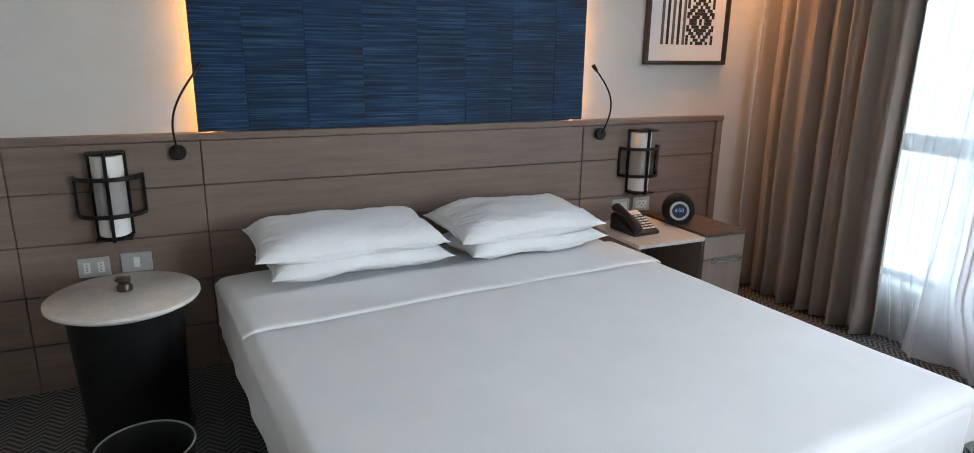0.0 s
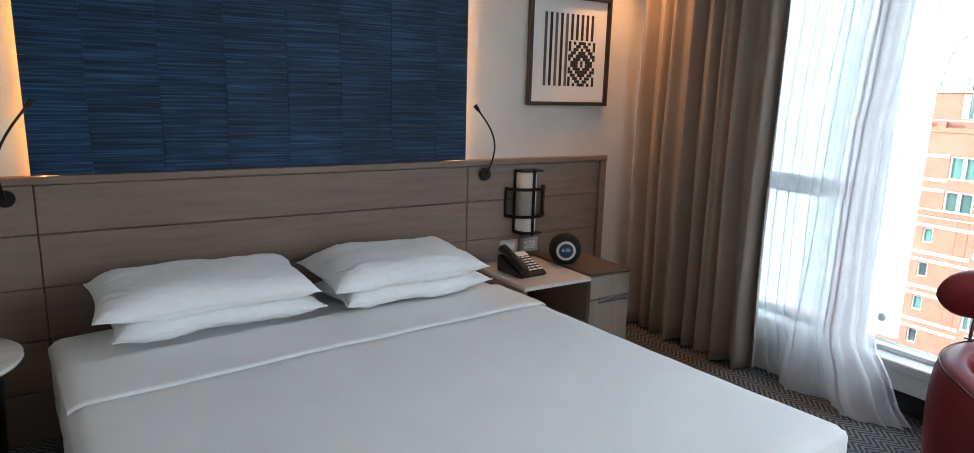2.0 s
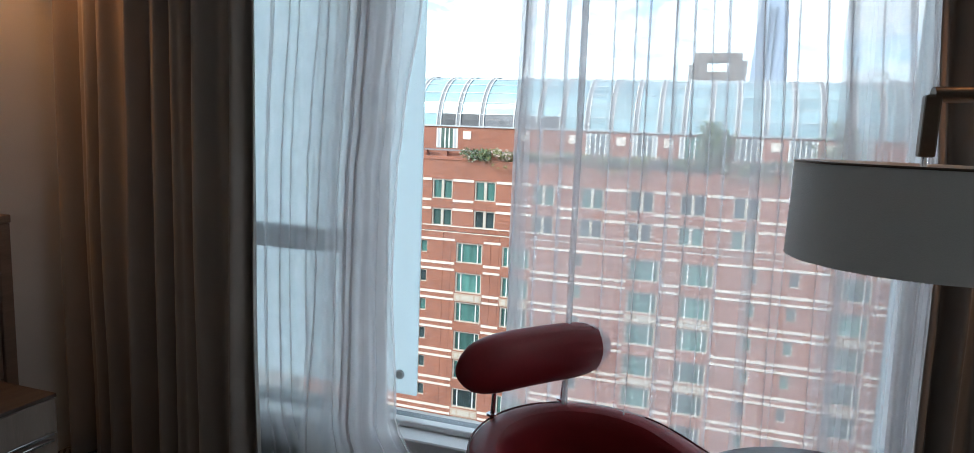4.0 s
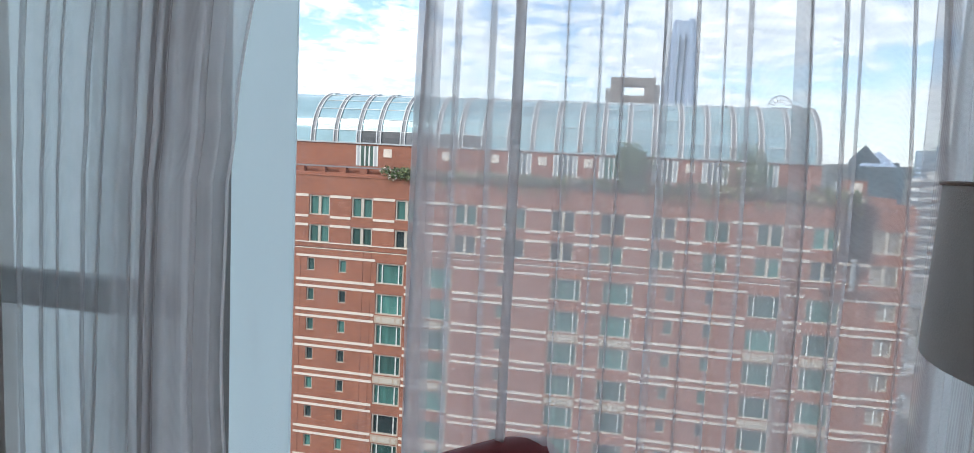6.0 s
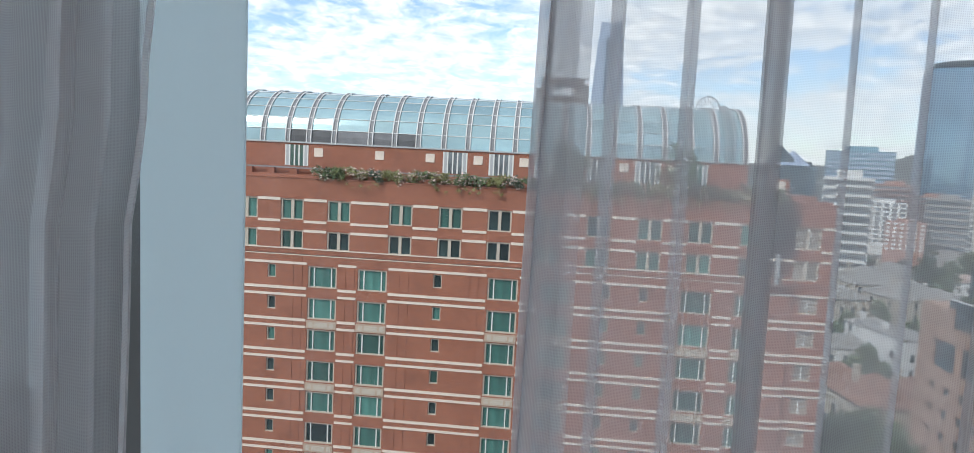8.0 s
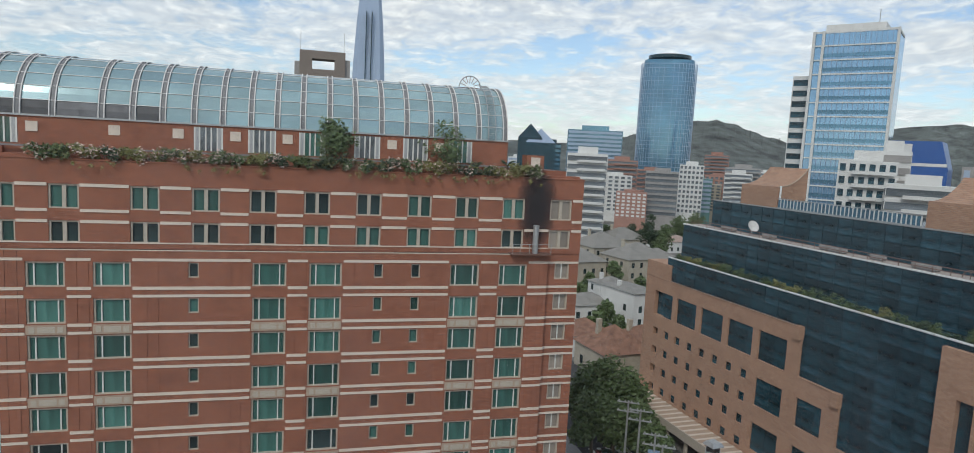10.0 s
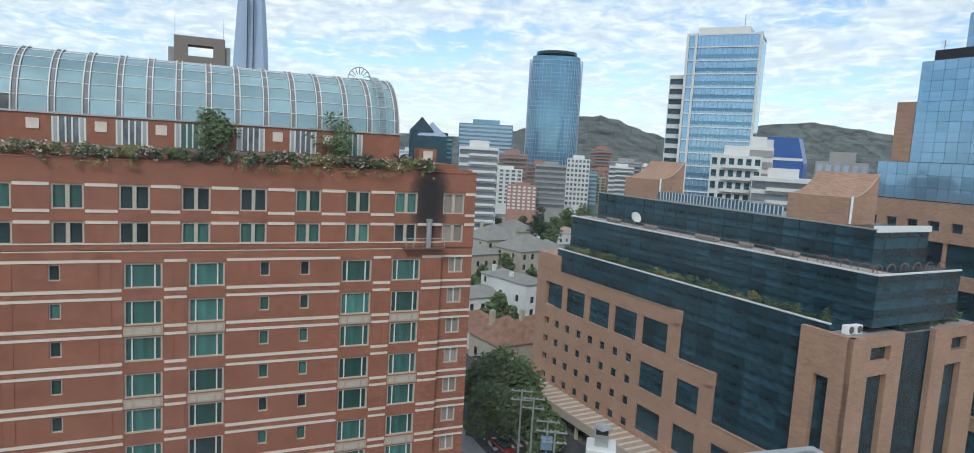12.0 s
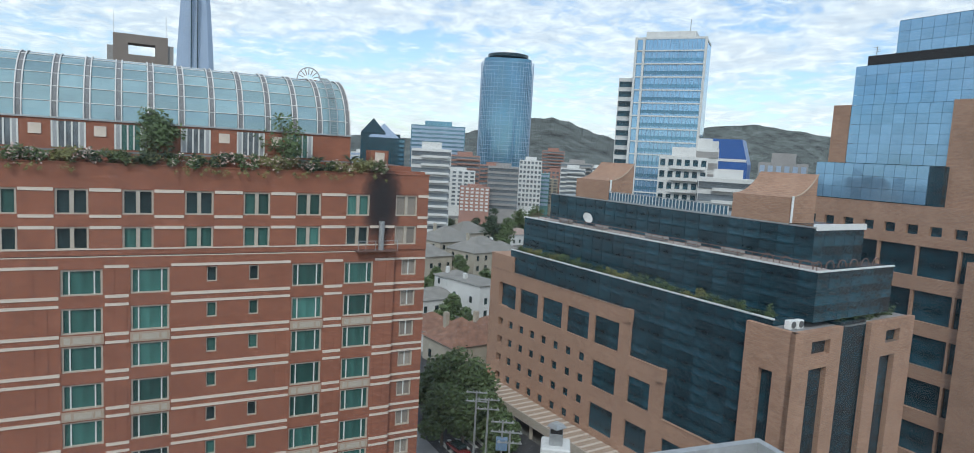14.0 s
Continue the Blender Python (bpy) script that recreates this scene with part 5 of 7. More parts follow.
M_BLIND = mat("pale_blind_pane", (0.27, 0.235, 0.20), 0.4, vary=0.12, scale=1, fine=8, stretch=(1, 0.3, 6), random_tint=0.2)
rng = random.Random(4)
for a, b, c, d in holes_up:
    hotel_window((a + b) / 2, c, d, 2.16, 0.12, (), M_BLIND if a < -21 else M_TEAL if rng.random() < 0.75 else M_DARKPANE, True)
for a, b, c, d in holes_lo:
    if b - a > 1:
        hotel_window((a + b) / 2, c, d, 2.74, -0.23, (-0.82, 0.82), M_TEAL if rng.random() < 0.93 else M_DARKPANE)
    else:
        hotel_window((a + b) / 2, c, d, 0.8, -0.23, (), M_TEAL if rng.random() < 0.5 else M_DARKPANE)
for a, b, c, d in holes_r:
    hotel_window((a + b) / 2, c, d, 1.5, 0.24, (0.0,), M_BLIND)

# cream bands between the windows
def bands(segs, z0, z1, xf):
    for a, b in segs:
        if z0 > -5 and -20.5 < (a + b) / 2 < -17.5:
            continue          # burnt off beside the flue
        if b - a > 0.15:
            block("stone_band", M_CREAM, xf - 0.06, xf + 0.05, a, b, z0 - GZ, z1 - GZ, rb)


def gaps(lo_, hi_, cols, half):
    out, cur = [], lo_
    for c in sorted(cols):
        out.append((cur, c - half))
        cur = c + half
    out.append((cur, hi_))
    return out


for za, zb in ((-2.93, -2.68), (-4.93, -4.70), (-5.80, -5.56)):
    bands(gaps(-23.6, 36, COL_A, 1.14), za, zb, 0.0)
bands([(-20.3, 36)], -7.40, -7.30, 0.0)
for r in range(7):
    zt = -8.85 - ST * r
    for za, zb in ((zt + 0.08, zt + 0.30), (zt - 2.27, zt - 2.02)):
        bands(gaps(-20.3, 31, BIG, 1.5), za, zb, -0.35)
        bands([(-23.6, -20.36)], za - 0.05, zb - 0.09, 0.12)
    if r % 2 == 1:
        for c in BIG:
            sp = block("spandrel", M_SPANDREL, -0.41, -0.30, c - 1.42, c + 1.42, zt - ST + 0.10 - GZ, zt - 2.12 - GZ, rb)
            for dx in (-1.0, 0.0, 1.0):
                block("spandrel_panel", M_WFRAME, -0.44, -0.40, c + dx - (0.2 if dx else 0.62), c + dx + (0.2 if dx else 0.62), zt - ST + 0.24 - GZ, zt - 2.26 - GZ, rb)
# slim brick piers
for yy in (31.2, 23.9, 18.95, 13.9, 7.5, 2.3, -2.6, -10.3, -14.6, -19.3):
    for dy in (-0.42, 0.42):
        part("pier", box(-0.385, -0.34, yy + dy - 0.22, yy + dy + 0.22, 0.0, -7.95 - GZ), M_REDBRICK, rb)

# set-back storey and its windows
SB = 2.2
WIN_T = [25.05, 9.85, 5.55, 1.35, -3.4, -7.75, -11.9]
holes_t = [(c - 1.15, c + 1.15, 0.25, 2.25) for c in WIN_T]
part("attic_wall", pierced(lambda u, v, d: (SB + d, u, v - GZ), -16.5, 40, -1.0, 2.4, holes_t, 0.3), M_REDBRICK, rb)
part("terrace", box(0.62, SB, -23.5, 40, -GZ - 1.3, -GZ - 1.0), M_GREYB, rb)
for c in WIN_T:
    wi = part("window", box(SB + 0.05, SB + 0.09, c - 1.15, c + 1.15, 0.25 - GZ, 2.25 - GZ), M_TEAL if c in (25.05, 1.35, -11.9) else M_FARPANE, rb)
    for k, dx in enumerate((-1.08, -0.7, -0.22, 0.22, 0.7, 1.08)):
        block("glazing_bar", M_WBAR, SB - 0.02, SB + 0.045, c + dx - 0.06, c + dx + 0.06, 0.27 - GZ, 2.23 - GZ, wi)
    for s in (-1, 1):
        block("side_panel", M_METAL, SB + 0.0, SB + 0.045, c + s * 0.89 - 0.13, c + s * 0.89 + 0.13, 0.27 - GZ, 2.23 - GZ, wi)
for c in (22.9, 17.0, 12.2, 7.7, 3.45, -1.15, -5.6, -9.9):
    block("relief_tile", M_CREAM, SB - 0.08, SB, c - 0.42, c + 0.42, 1.2 - GZ, 2.0 - GZ, rb)
block("gutter_pipe", M_RIBG, SB - 0.5, SB - 0.35, -16.5, 36, 0.0 - GZ, 0.14 - GZ, rb)
for i in range(24):
    y = 34 - i * 2.2
    part("bracket", box(SB - 0.45, SB, y - 0.35, y + 0.35, -0.6 - GZ, -0.02 - GZ), M_REDBRICK, rb)
block("eaves", M_METAL, SB - 0.12, SB + 0.1, -16.6, 36, 2.4 - GZ, 2.55 - GZ, rb)
part("roof_pier", box(SB - 0.9, SB + 0.6, -19.9, -18.2, -1.0 - GZ, 1.3 - GZ), M_REDBRICK, rb)
block("relief_tile", M_CREAM, SB - 0.96, SB - 0.9, -19.5, -18.6, 0.3 - GZ, 1.1 - GZ, rb)
part("roof_block", box(SB, SB + 6, -22.6, -16.6, -1.0 - GZ, -0.1 - GZ), M_REDBRICK, rb)

# glass barrel vault with paired white ribs
RV, VZ = 5.15, 2.5
RIBS = [30.8, 28.4, 25.96, 23.89, 21.44, 17.93, 15.63, 13.37, 10.97, 8.72, 6.45, 4.33, 2.19, -0.09, -2.32, -4.63, -6.9, -9.13, -11.44, -13.64, -16.2]
vault = part("vault_core", grid_sheet(lambda u, v: (SB + RV * 1.06 - (RV - 0.12) * 1.06 * math.cos(math.pi * v), -16.3 + u * 52.3, VZ - GZ + (RV - 0.12) * math.sin(math.pi * v)), 2, 30), M_VAULT, rb, smooth=180)


def arc(v, off=0.0):
    return SB + RV * 1.06 - (RV + off) * 1.06 * math.cos(math.pi * v), VZ - GZ + (RV + off) * math.sin(math.pi * v)


levels = [0.0, 0.075, 0.15, 0.225, 0.305, 0.39, 0.5]
rngv = random.Random(11)
for ya, yb in zip(RIBS, RIBS[1:]):
    for i, (va, vb) in enumerate(zip(levels, levels[1:])):
        b = bmesh.new()
        quad = []
        for vv in (va + 0.002, (va + vb) / 2, vb - 0.002):
            x, z = arc(vv)
            x2, z2 = arc(vv, -0.05)
            quad.append([b.verts.new((x, ya - 0.27, z)), b.verts.new((x, yb + 0.27, z)), b.verts.new((x2, yb + 0.27, z2)), b.verts.new((x2, ya - 0.27, z2))])
        for p_, q_ in zip(quad, quad[1:]):
            for k in range(4):
                b.faces.new((p_[k], p_[(k + 1) % 4], q_[(k + 1) % 4], q_[k]))
        b.faces.new(quad[0])
        b.faces.new(quad[-1][::-1])
        dark = i == 0 and 14.0 < (ya + yb) / 2 < 27
        part("vault_pane", b, M_VAULTD if dark else M_VAULT, rb)
for y in RIBS:
    rib = part("rib", grid_sheet(lambda u, v: (arc(v * 0.62, 0.03)[0], y - 0.2 + 0.4 * u, arc(v * 0.62, 0.03)[1]), 1, 22), M_RIBG, rb, smooth=180)
    for s in (-0.21, 0.21):
        part("rib_tube", tube([(arc(k / 36, 0.09)[0], y + s, arc(k / 36, 0.09)[1]) for k in range(0, 25)], 0.055, 6), M_RIB, rib, smooth=60)
for v in levels[1:]:
    x, z = arc(v, 0.03)
    part("purlin", tube([(x, -16.2, z), (x, 30.8, z)], 0.035, 5), M_RIB, rb, smooth=60)
endw = bmesh.new()
ev = [endw.verts.new((arc(k / 24)[0], -16.25, arc(k / 24)[1])) for k in range(25)]
endw.faces.new(ev)
part("vault_end", endw, M_VAULT, rb)
# lattice dish on the ridge end and scaffold on the curve
lat = thing("roof_antenna", FX + SB + 4.6, -13.6, 7.55, "rusty lattice antenna frame on the vault", "antenna")
for k in range(9):
    a = math.pi * k / 8
    part("strut", tube([(0, 1.1 * math.cos(a), 0.0 + 1.2 * math.sin(a)), (0.1, 0.45 * math.cos(a), 0.1 + 0.45 * math.sin(a))], 0.035, 5), M_RAIL, lat)
part("hoop", tube([(0, 1.1 * math.cos(math.pi * k / 16), 1.2 * math.sin(math.pi * k / 16)) for k in range(17)], 0.05, 6), M_METAL, lat, smooth=60)
part("foot_beam", tube([(0, -1.6, -0.1), (0, 2.6, -0.1)], 0.14, 6), M_RAIL, lat)
lad = thing("roof_ladder", FX + SB, -14.85, VZ, "curved steel access ladder on the vault", "ladder")
for s in (-0.35, 0.35):
    part("stringer", tube([(arc(k / 40, 0.3)[0] - SB, s, arc(k / 40, 0.3)[1] + GZ - VZ) for k in range(0, 19)], 0.05, 6), M_METAL, lad)
for k in range(0, 36):
    x, z = arc(k / 80, 0.3)
    part("rung", tube([(x - SB, -0.35, z + GZ - VZ), (x - SB, 0.35, z + GZ - VZ)], 0.03, 4), M_METAL, lad)

# flue and bracket on the sooty corner
fp = thing("flue_pipe", FX - 0.62, -18.85, -7.85, "galvanised flue pipe on a bracket over sooty brick", "flue pipe")
part("pipe", lathe([(0.26, 0.1), (0.26, 2.55), (0.30, 2.56), (0.30, 2.72), (0.24, 2.74)], 20), M_METAL, fp, smooth=40)
part("tray", box(-0.6, 0.6, -1.5, 2.4, 0.0, 0.1), M_RAIL, fp)
for yy in (-1.4, 0.7, 1.6, 2.3):
    part("rail_post", tube([(-0.5, yy, 0.1), (-0.5, yy, 1.0)], 0.03, 5), M_METAL, fp)
part("handrail", tube([(-0.5, -1.4, 1.0), (-0.5, 2.3, 1.0)], 0.03, 5), M_METAL, fp)

# planting along the parapet
rngp = random.Random(21)
for i in range(26):
    y = 22.0 - i * 1.62
    pl = thing("planter_shrub", FX + 0.12, y, -0.85, "straggly flowering shrub spilling over the parapet", "shrub", group="parapet planting")
    ctr = [(rngp.uniform(-0.5, 0.4), rngp.uniform(-0.9, 0.9), rngp.uniform(0.2, 1.0)) for _ in range(8)]
    n_ = rngp.randint(260, 420)
    part("foliage", leaf_cloud(bmesh.new(), rngp, ctr, 0.42, n_, 0.15), rngp.choice([M_LEAF, M_LEAFY, M_LEAFY, M_LEAF, M_LEAFD]), pl)
    part("blooms", leaf_cloud(bmesh.new(), rngp, ctr, 0.5, rngp.randint(90, 190), 0.12), rngp.choice([M_BLOOM, M_BLOOM, M_LEAFY]), pl)
    part("stem", tube([(0, 0, -0.1), (0.05, 0.1, 0.5)], 0.03, 5), M_BARK, pl)
    if rngp.random() < 0.5:
        part("trailing_stem", leaf_cloud(bmesh.new(), rngp, [(-0.55, rngp.uniform(-0.8, 0.8), -0.15 - 0.12 * k) for k in range(4)], 0.2, 50, 0.1), M_LEAFY, pl)


def small_tree(x, y, z, h, spread, seed, material, label, n=1500, size=0.16, trunk=0.07):
    rg = random.Random(seed)
    t_ = thing("tree", x, y, z, label, "tree")
    bm = bmesh.new()
    add_tube(bm, [(0, 0, -0.1), (0.03 * h * rg.uniform(-1, 1), 0.02 * h, h * 0.4), (0, 0, h * 0.8)], [trunk, trunk * 0.75, trunk * 0.3], 7)
    tips = []
    for k in range(16):
        a, zz = rg.uniform(0, 6.28), h * rg.uniform(0.28, 0.85)
        r_ = spread * rg.uniform(0.45, 1.0) * (1.15 - zz / h)
        e = (r_ * math.cos(a), r_ * math.sin(a), zz + h * rg.uniform(0.02, 0.16))
        add_tube(bm, [(0, 0, zz * 0.85), (e[0] * 0.5, e[1] * 0.5, zz), e], [trunk * 0.45, trunk * 0.3, trunk * 0.12], 5)
        tips += [e, (e[0] * 0.6, e[1] * 0.6, zz)]
    part("trunk", bm, M_BARK, t_, smooth=60)
    part("crown", leaf_cloud(bmesh.new(), rg, tips + [(0, 0, h * 0.95)], spread * 0.33, n, size), material, t_)
    return t_


small_tree(FX + 0.9, -0.45, -1.0, 4.2, 2.5, 3, M_LEAF, "bushy dark green tree in a roof planter", 2300, 0.17)
small_tree(FX + 0.9, -10.2, -1.0, 4.8, 2.7, 8, M_LEAF, "airy light green tree in a roof planter", 950, 0.17)
for y_, h_ in ((-16.3, 2.2), (-13.2, 1.8)):
    pa = thing("palm", FX + 1.0, y_, -1.0, "spiky palm in a roof planter", "plant", group="roof palms")
    part("trunk", tube([(0, 0, 0), (0, 0.05, h_ * 0.55)], [0.09, 0.07], 7), M_BARK, pa)
    b = bmesh.new()
    for k in range(14):
        a = k * 0.45
        d = Vector((math.cos(a), math.sin(a), rngp.uniform(0.2, 1.1))).normalized()
        add_tube(b, [Vector((0, 0.05, h_ * 0.55)), Vector((0, 0.05, h_ * 0.55)) + d * 0.6, Vector((0, 0.05, h_ * 0.55)) + d * 1.1 + Vector((0, 0, -0.25))], [0.05, 0.06, 0.008], 4)
    part("fronds", b, M_LEAFD, pa)

# ---- office block: orange brick grid over dark curtain walls ----
OX0, OX1, OY, TURN = 43.0, 101.1, -57.0, 4.0
ob_ = thing("office_block", OX0, OY, GZ, "stepped office block of orange brick and dark mirror glass", "building", rz=TURN)


def on_office(u, v):
    """A place on the office block: u along its street wall from the world's x, v outwards from that wall."""
    a = radians(TURN)
    return OX0 + (u - OX0) * math.cos(a) - v * math.sin(a), OY + (u - OX0) * math.sin(a) + v * math.cos(a)


def ofc(name, x0, x1, y0, y1, z0, z1, m, par=None):
    return part(name, box(x0 - OX0, x1 - OX0, y0, y1, z0 - GZ, z1 - GZ), m, par or ob_)


# curtain-wall volumes, each clad in separate panes
def glazed(x0, x1, y0, z0, z1, y1, nx, nz, ny=0):
    ofc("glass_volume", x0 + 0.1, x1, y1, y0 - 0.1, z0, z1 - 0.05, M_BLUEGLASS)
    dx, dz = (x1 - x0) / nx, (z1 - z0) / nz
    for i in range(nx):
        for j in range(nz):
            pn = block("glass_pane", M_BLUEGLASS, x0 + i * dx + 0.03 - OX0, x0 + (i + 1) * dx - 0.03 - OX0, y0 - 0.06, y0, z0 + j * dz + 0.03 - GZ, z0 + (j + 1) * dz - 0.03 - GZ, ob_)
            pn.rotation_euler = (rngv.gauss(0, 0.010), 0, rngv.gauss(0, 0.010))
    if ny:
        dy = (y0 - y1) / ny
        for i in range(ny):
            for j in range(nz):
                pn = block("glass_pane", M_BLUEGLASS, x0 - OX0, x0 + 0.06 - OX0, y1 + i * dy + 0.03, y1 + (i + 1) * dy - 0.03, z0 + j * dz + 0.03 - GZ, z0 + (j + 1) * dz - 0.03 - GZ, ob_)
                pn.rotation_euler = (0, rngv.gauss(0, 0.010), rngv.gauss(0, 0.010))


ZP, ZM, ZT = -13.85, -8.55, -4.4          # tops of the street glass, the middle tier and the top tier
glazed(47.8, 96.0, -0.3, -40, ZP, -21, 20, 12)
glazed(45.4, 97.0, -3.4, ZP, ZM, -18.4, 24, 3, 7)
glazed(48.3, 94.6, -6.8, ZM, ZT, -16.8, 21, 2, 5)
block("parapet_cap", M_SILL, 47.8 - OX0, 96 - OX0, -0.62, -0.32, ZP - 0.02 - GZ, ZP + 0.13 - GZ, ob_)
block("parapet_cap", M_SILL, 45.3 - OX0, 97 - OX0, -3.6, -3.3, ZM - 0.05 - GZ, ZM + 0.1 - GZ, ob_)
block("parapet_cap", M_SILL, 45.3 - OX0, 45.6 - OX0, -18.4, -3.6, ZM - 0.05 - GZ, ZM + 0.1 - GZ, ob_)
block("parapet_cap", M_METAL, 48.2 - OX0, 94.6 - OX0, -7.0, -6.72, ZT - 0.05 - GZ, ZT + 0.1 - GZ, ob_)
block("parapet_cap", M_SILL, 48.2 - OX0, 48.6 - OX0, -17.0, -7.0, ZT - 0.3 - GZ, ZT + 0.35 - GZ, ob_)
ofc("terrace_deck", 45.7, 96.9, -6.75, -3.65, ZM - 0.25, ZM + 0.02, M_TERRACE)
# brick street wall with openings, stepped down towards the near corner
bh = [(69.5 + i * 5.98, 74.4 + i * 5.98, -23.5, -19.6) for i in range(5)]
for i in range(8):
    for j in range(4):
        a = 76.0 + i * 2.97
        bh.append((a, a + 1.3, -26.85 - j * 3.1, -25.6 - j * 3.1))
bh += [(69.55, 74.3, -29.6, -25.85), (69.55, 74.3, -35.6, -31.9)]
bh2 = [(63.4, 67.3, -29.5, -25.9), (63.4, 67.3, -35.5, -31.9)]
bh3 = [(57.2, 60.9, -35.5, -31.8), (52.0, 56.0, -35.5, -31.8)]
for u0, u1, zt, hh in ((67.45, OX1, -17.5, bh), (61.2, 67.45, -23.5, bh2), (50.5, 61.2, -29.65, bh3)):
    part("brick_wall", pierced(lambda u, v, d: (u - OX0, -d, v - GZ), u0, u1, -40, zt, hh, 0.9), M_ORANGEBRICK, ob_)
    ofc("brick_coping", u0, u1, -0.5, 0.08, zt + 0.002, zt + 0.12, M_ORANGEBRICK)
    for a, b, c, d in hh:
        block("window_pane", M_BLUEGLASS, a - OX0, b - OX0, -0.8, -0.7, c - GZ, d - GZ, ob_)
        if b - a > 3:
            block("window_mullion", M_INK, (a + b) / 2 - 0.04 - OX0, (a + b) / 2 + 0.04 - OX0, -0.7, -0.64, c - GZ, d - GZ, ob_)
ofc("brick_back", 96.2, 100.8, -21, -0.95, -40, -17.55, M_ORANGEBRICK)
ofc("brick_pier", 94.6, OX1, -6, 0.02, -17.36, -14.95, M_ORANGEBRICK)
ofc("brick_cap", 67.35, 68.3, -0.9, 0.45, -18.9, -17.3, M_ORANGEBRICK)
ofc("brick_cap", 61.1, 62.0, -0.9, 0.45, -24.9, -23.3, M_ORANGEBRICK)
# near brick towers with slot windows
part("corner_tower", pierced(lambda u, v, d: (u - OX0, 0.3 - d, v - GZ), 44.75, 50.45, -40, -14.45, [(46.9, 48.5, -40, -19.0)], 0.6), M_ORANGEBRICK, ob_)
part("corner_tower", pierced(lambda u, v, d: (44.72 - OX0 + d, u, v - GZ), -8.1, 0.3, -40, -14.45, [(-5.9, -2.6, -17.1, -15.6), (-5.7, -2.5, -40, -18.5)], 0.6), M_ORANGEBRICK, ob_)
ofc("corner_core", 45.3, 50.3, -8.0, -0.32, -40, -14.75, M_BLUEGLASS)
part("corner_tower", pierced(lambda u, v, d: (44.3 - OX0 + d, u, v - GZ), -22.3, -12.9, -40, -14.4, [(-19.2, -16.2, -17.0, -15.6), (-18.6, -15.4, -40, -18.5)], 0.6), M_ORANGEBRICK, ob_)
ofc("corner_core", 44.95, 52, -22.2, -13.0, -40, -14.7, M_BLUEGLASS)
ofc("glass_slot", 45.0, 52, -12.95, -8.05, -40, -14.1, M_BLUEGLASS)
ofc("roof_deck", 45.0, 47.7, -22, -0.4, -14.72, -14.5, M_GREYB)
# terrace rails
rl = thing("terrace_railing", *on_office(46, -4.1), ZM, "rust-brown tubular railing along the roof terrace", "railing", rz=TURN)
for i in range(27):
    part("post", tube([(50.0 * i / 26, 0, 0), (50.0 * i / 26, 0, 0.8)], 0.04, 5), M_RAIL, rl)
for zz in (0.42, 0.8):
    part("rail", tube([(0, 0, zz), (50.0, 0, zz)], 0.045, 5), M_RAIL, rl)
for k in range(6):
    part("hoop", tube([(0.3, -0.6 - k * 2.3 - 0.8 * math.cos(math.pi * t_ / 8), 0.1 + 0.8 * math.sin(math.pi * t_ / 8)) for t_ in range(9)], 0.06, 5), M_RAIL, rl, smooth=60)
for k in range(3):
    part("hoop", tube([(1.4 + k * 2.3 - 0.8 * math.cos(math.pi * t_ / 8), -0.35, 0.1 + 0.8 * math.sin(math.pi * t_ / 8)) for t_ in range(9)], 0.06, 5), M_RAIL, rl, smooth=60)
# roof hoods in brick: low at the street side, sweeping up to the back
for ua, ub in ((52.4, 60.1), (82.4, 90.0)):
    w = (ub - ua) / 2
    scp = thing("roof_hood", *on_office((ua + ub) / 2, -8.2), ZT, "curved brick ventilation hood on the office roof", "roof hood", group="roof hoods", rz=TURN)
    b = bmesh.new()
    n = 12
    prof = [(0.0, 0.0)] + [(-5.0 * k / n, -1.45 - ZT + 2.75 * (k / n) ** 2.2) for k in range(n + 1)] + [(-5.0, 0.0)]
    fr_, bk = [[b.verts.new((sx * w, yy, h_)) for yy, h_ in prof] for sx in (-1, 1)]
    b.faces.new(fr_)
    b.faces.new(bk[::-1])
    for i in range(len(fr_)):
        j = (i + 1) % len(fr_)
        b.faces.new((fr_[i], fr_[j], bk[j], bk[i]))
    part("hood", b, M_ORANGEBRICK, scp)
    part("edge_trim", tube([(-w - 0.02, yy, h_ + 0.04) for yy, h_ in prof[1:-1]], 0.09, 6), M_SPANDREL, scp, smooth=60)
    part("downpipe", tube([(-w - 0.2, -0.2, 0.1), (-w - 0.2, -0.2, -1.3 - ZT)], 0.14, 8), M_SILL, scp, smooth=60)
rs = thing("roof_screen", *on_office(71, -8.0), ZT, "white louvred screen around roof machinery", "roof screen", rz=TURN)
for i in range(36):
    block("slat", M_WHITEB, -10.6 + i * 0.6, -10.45 + i * 0.6, -0.05, 0.05, 0.0, 1.35, rs)
    block("glazing", M_CYLGLASS, -10.45 + i * 0.6, -10.0 + i * 0.6, -0.03, 0.0, 0.1, 1.2, rs)
for zz in (0.02, 1.3):
    block("rail", M_METAL, -10.8, 11.1, 0.05, 0.12, zz, zz + 0.1, rs)
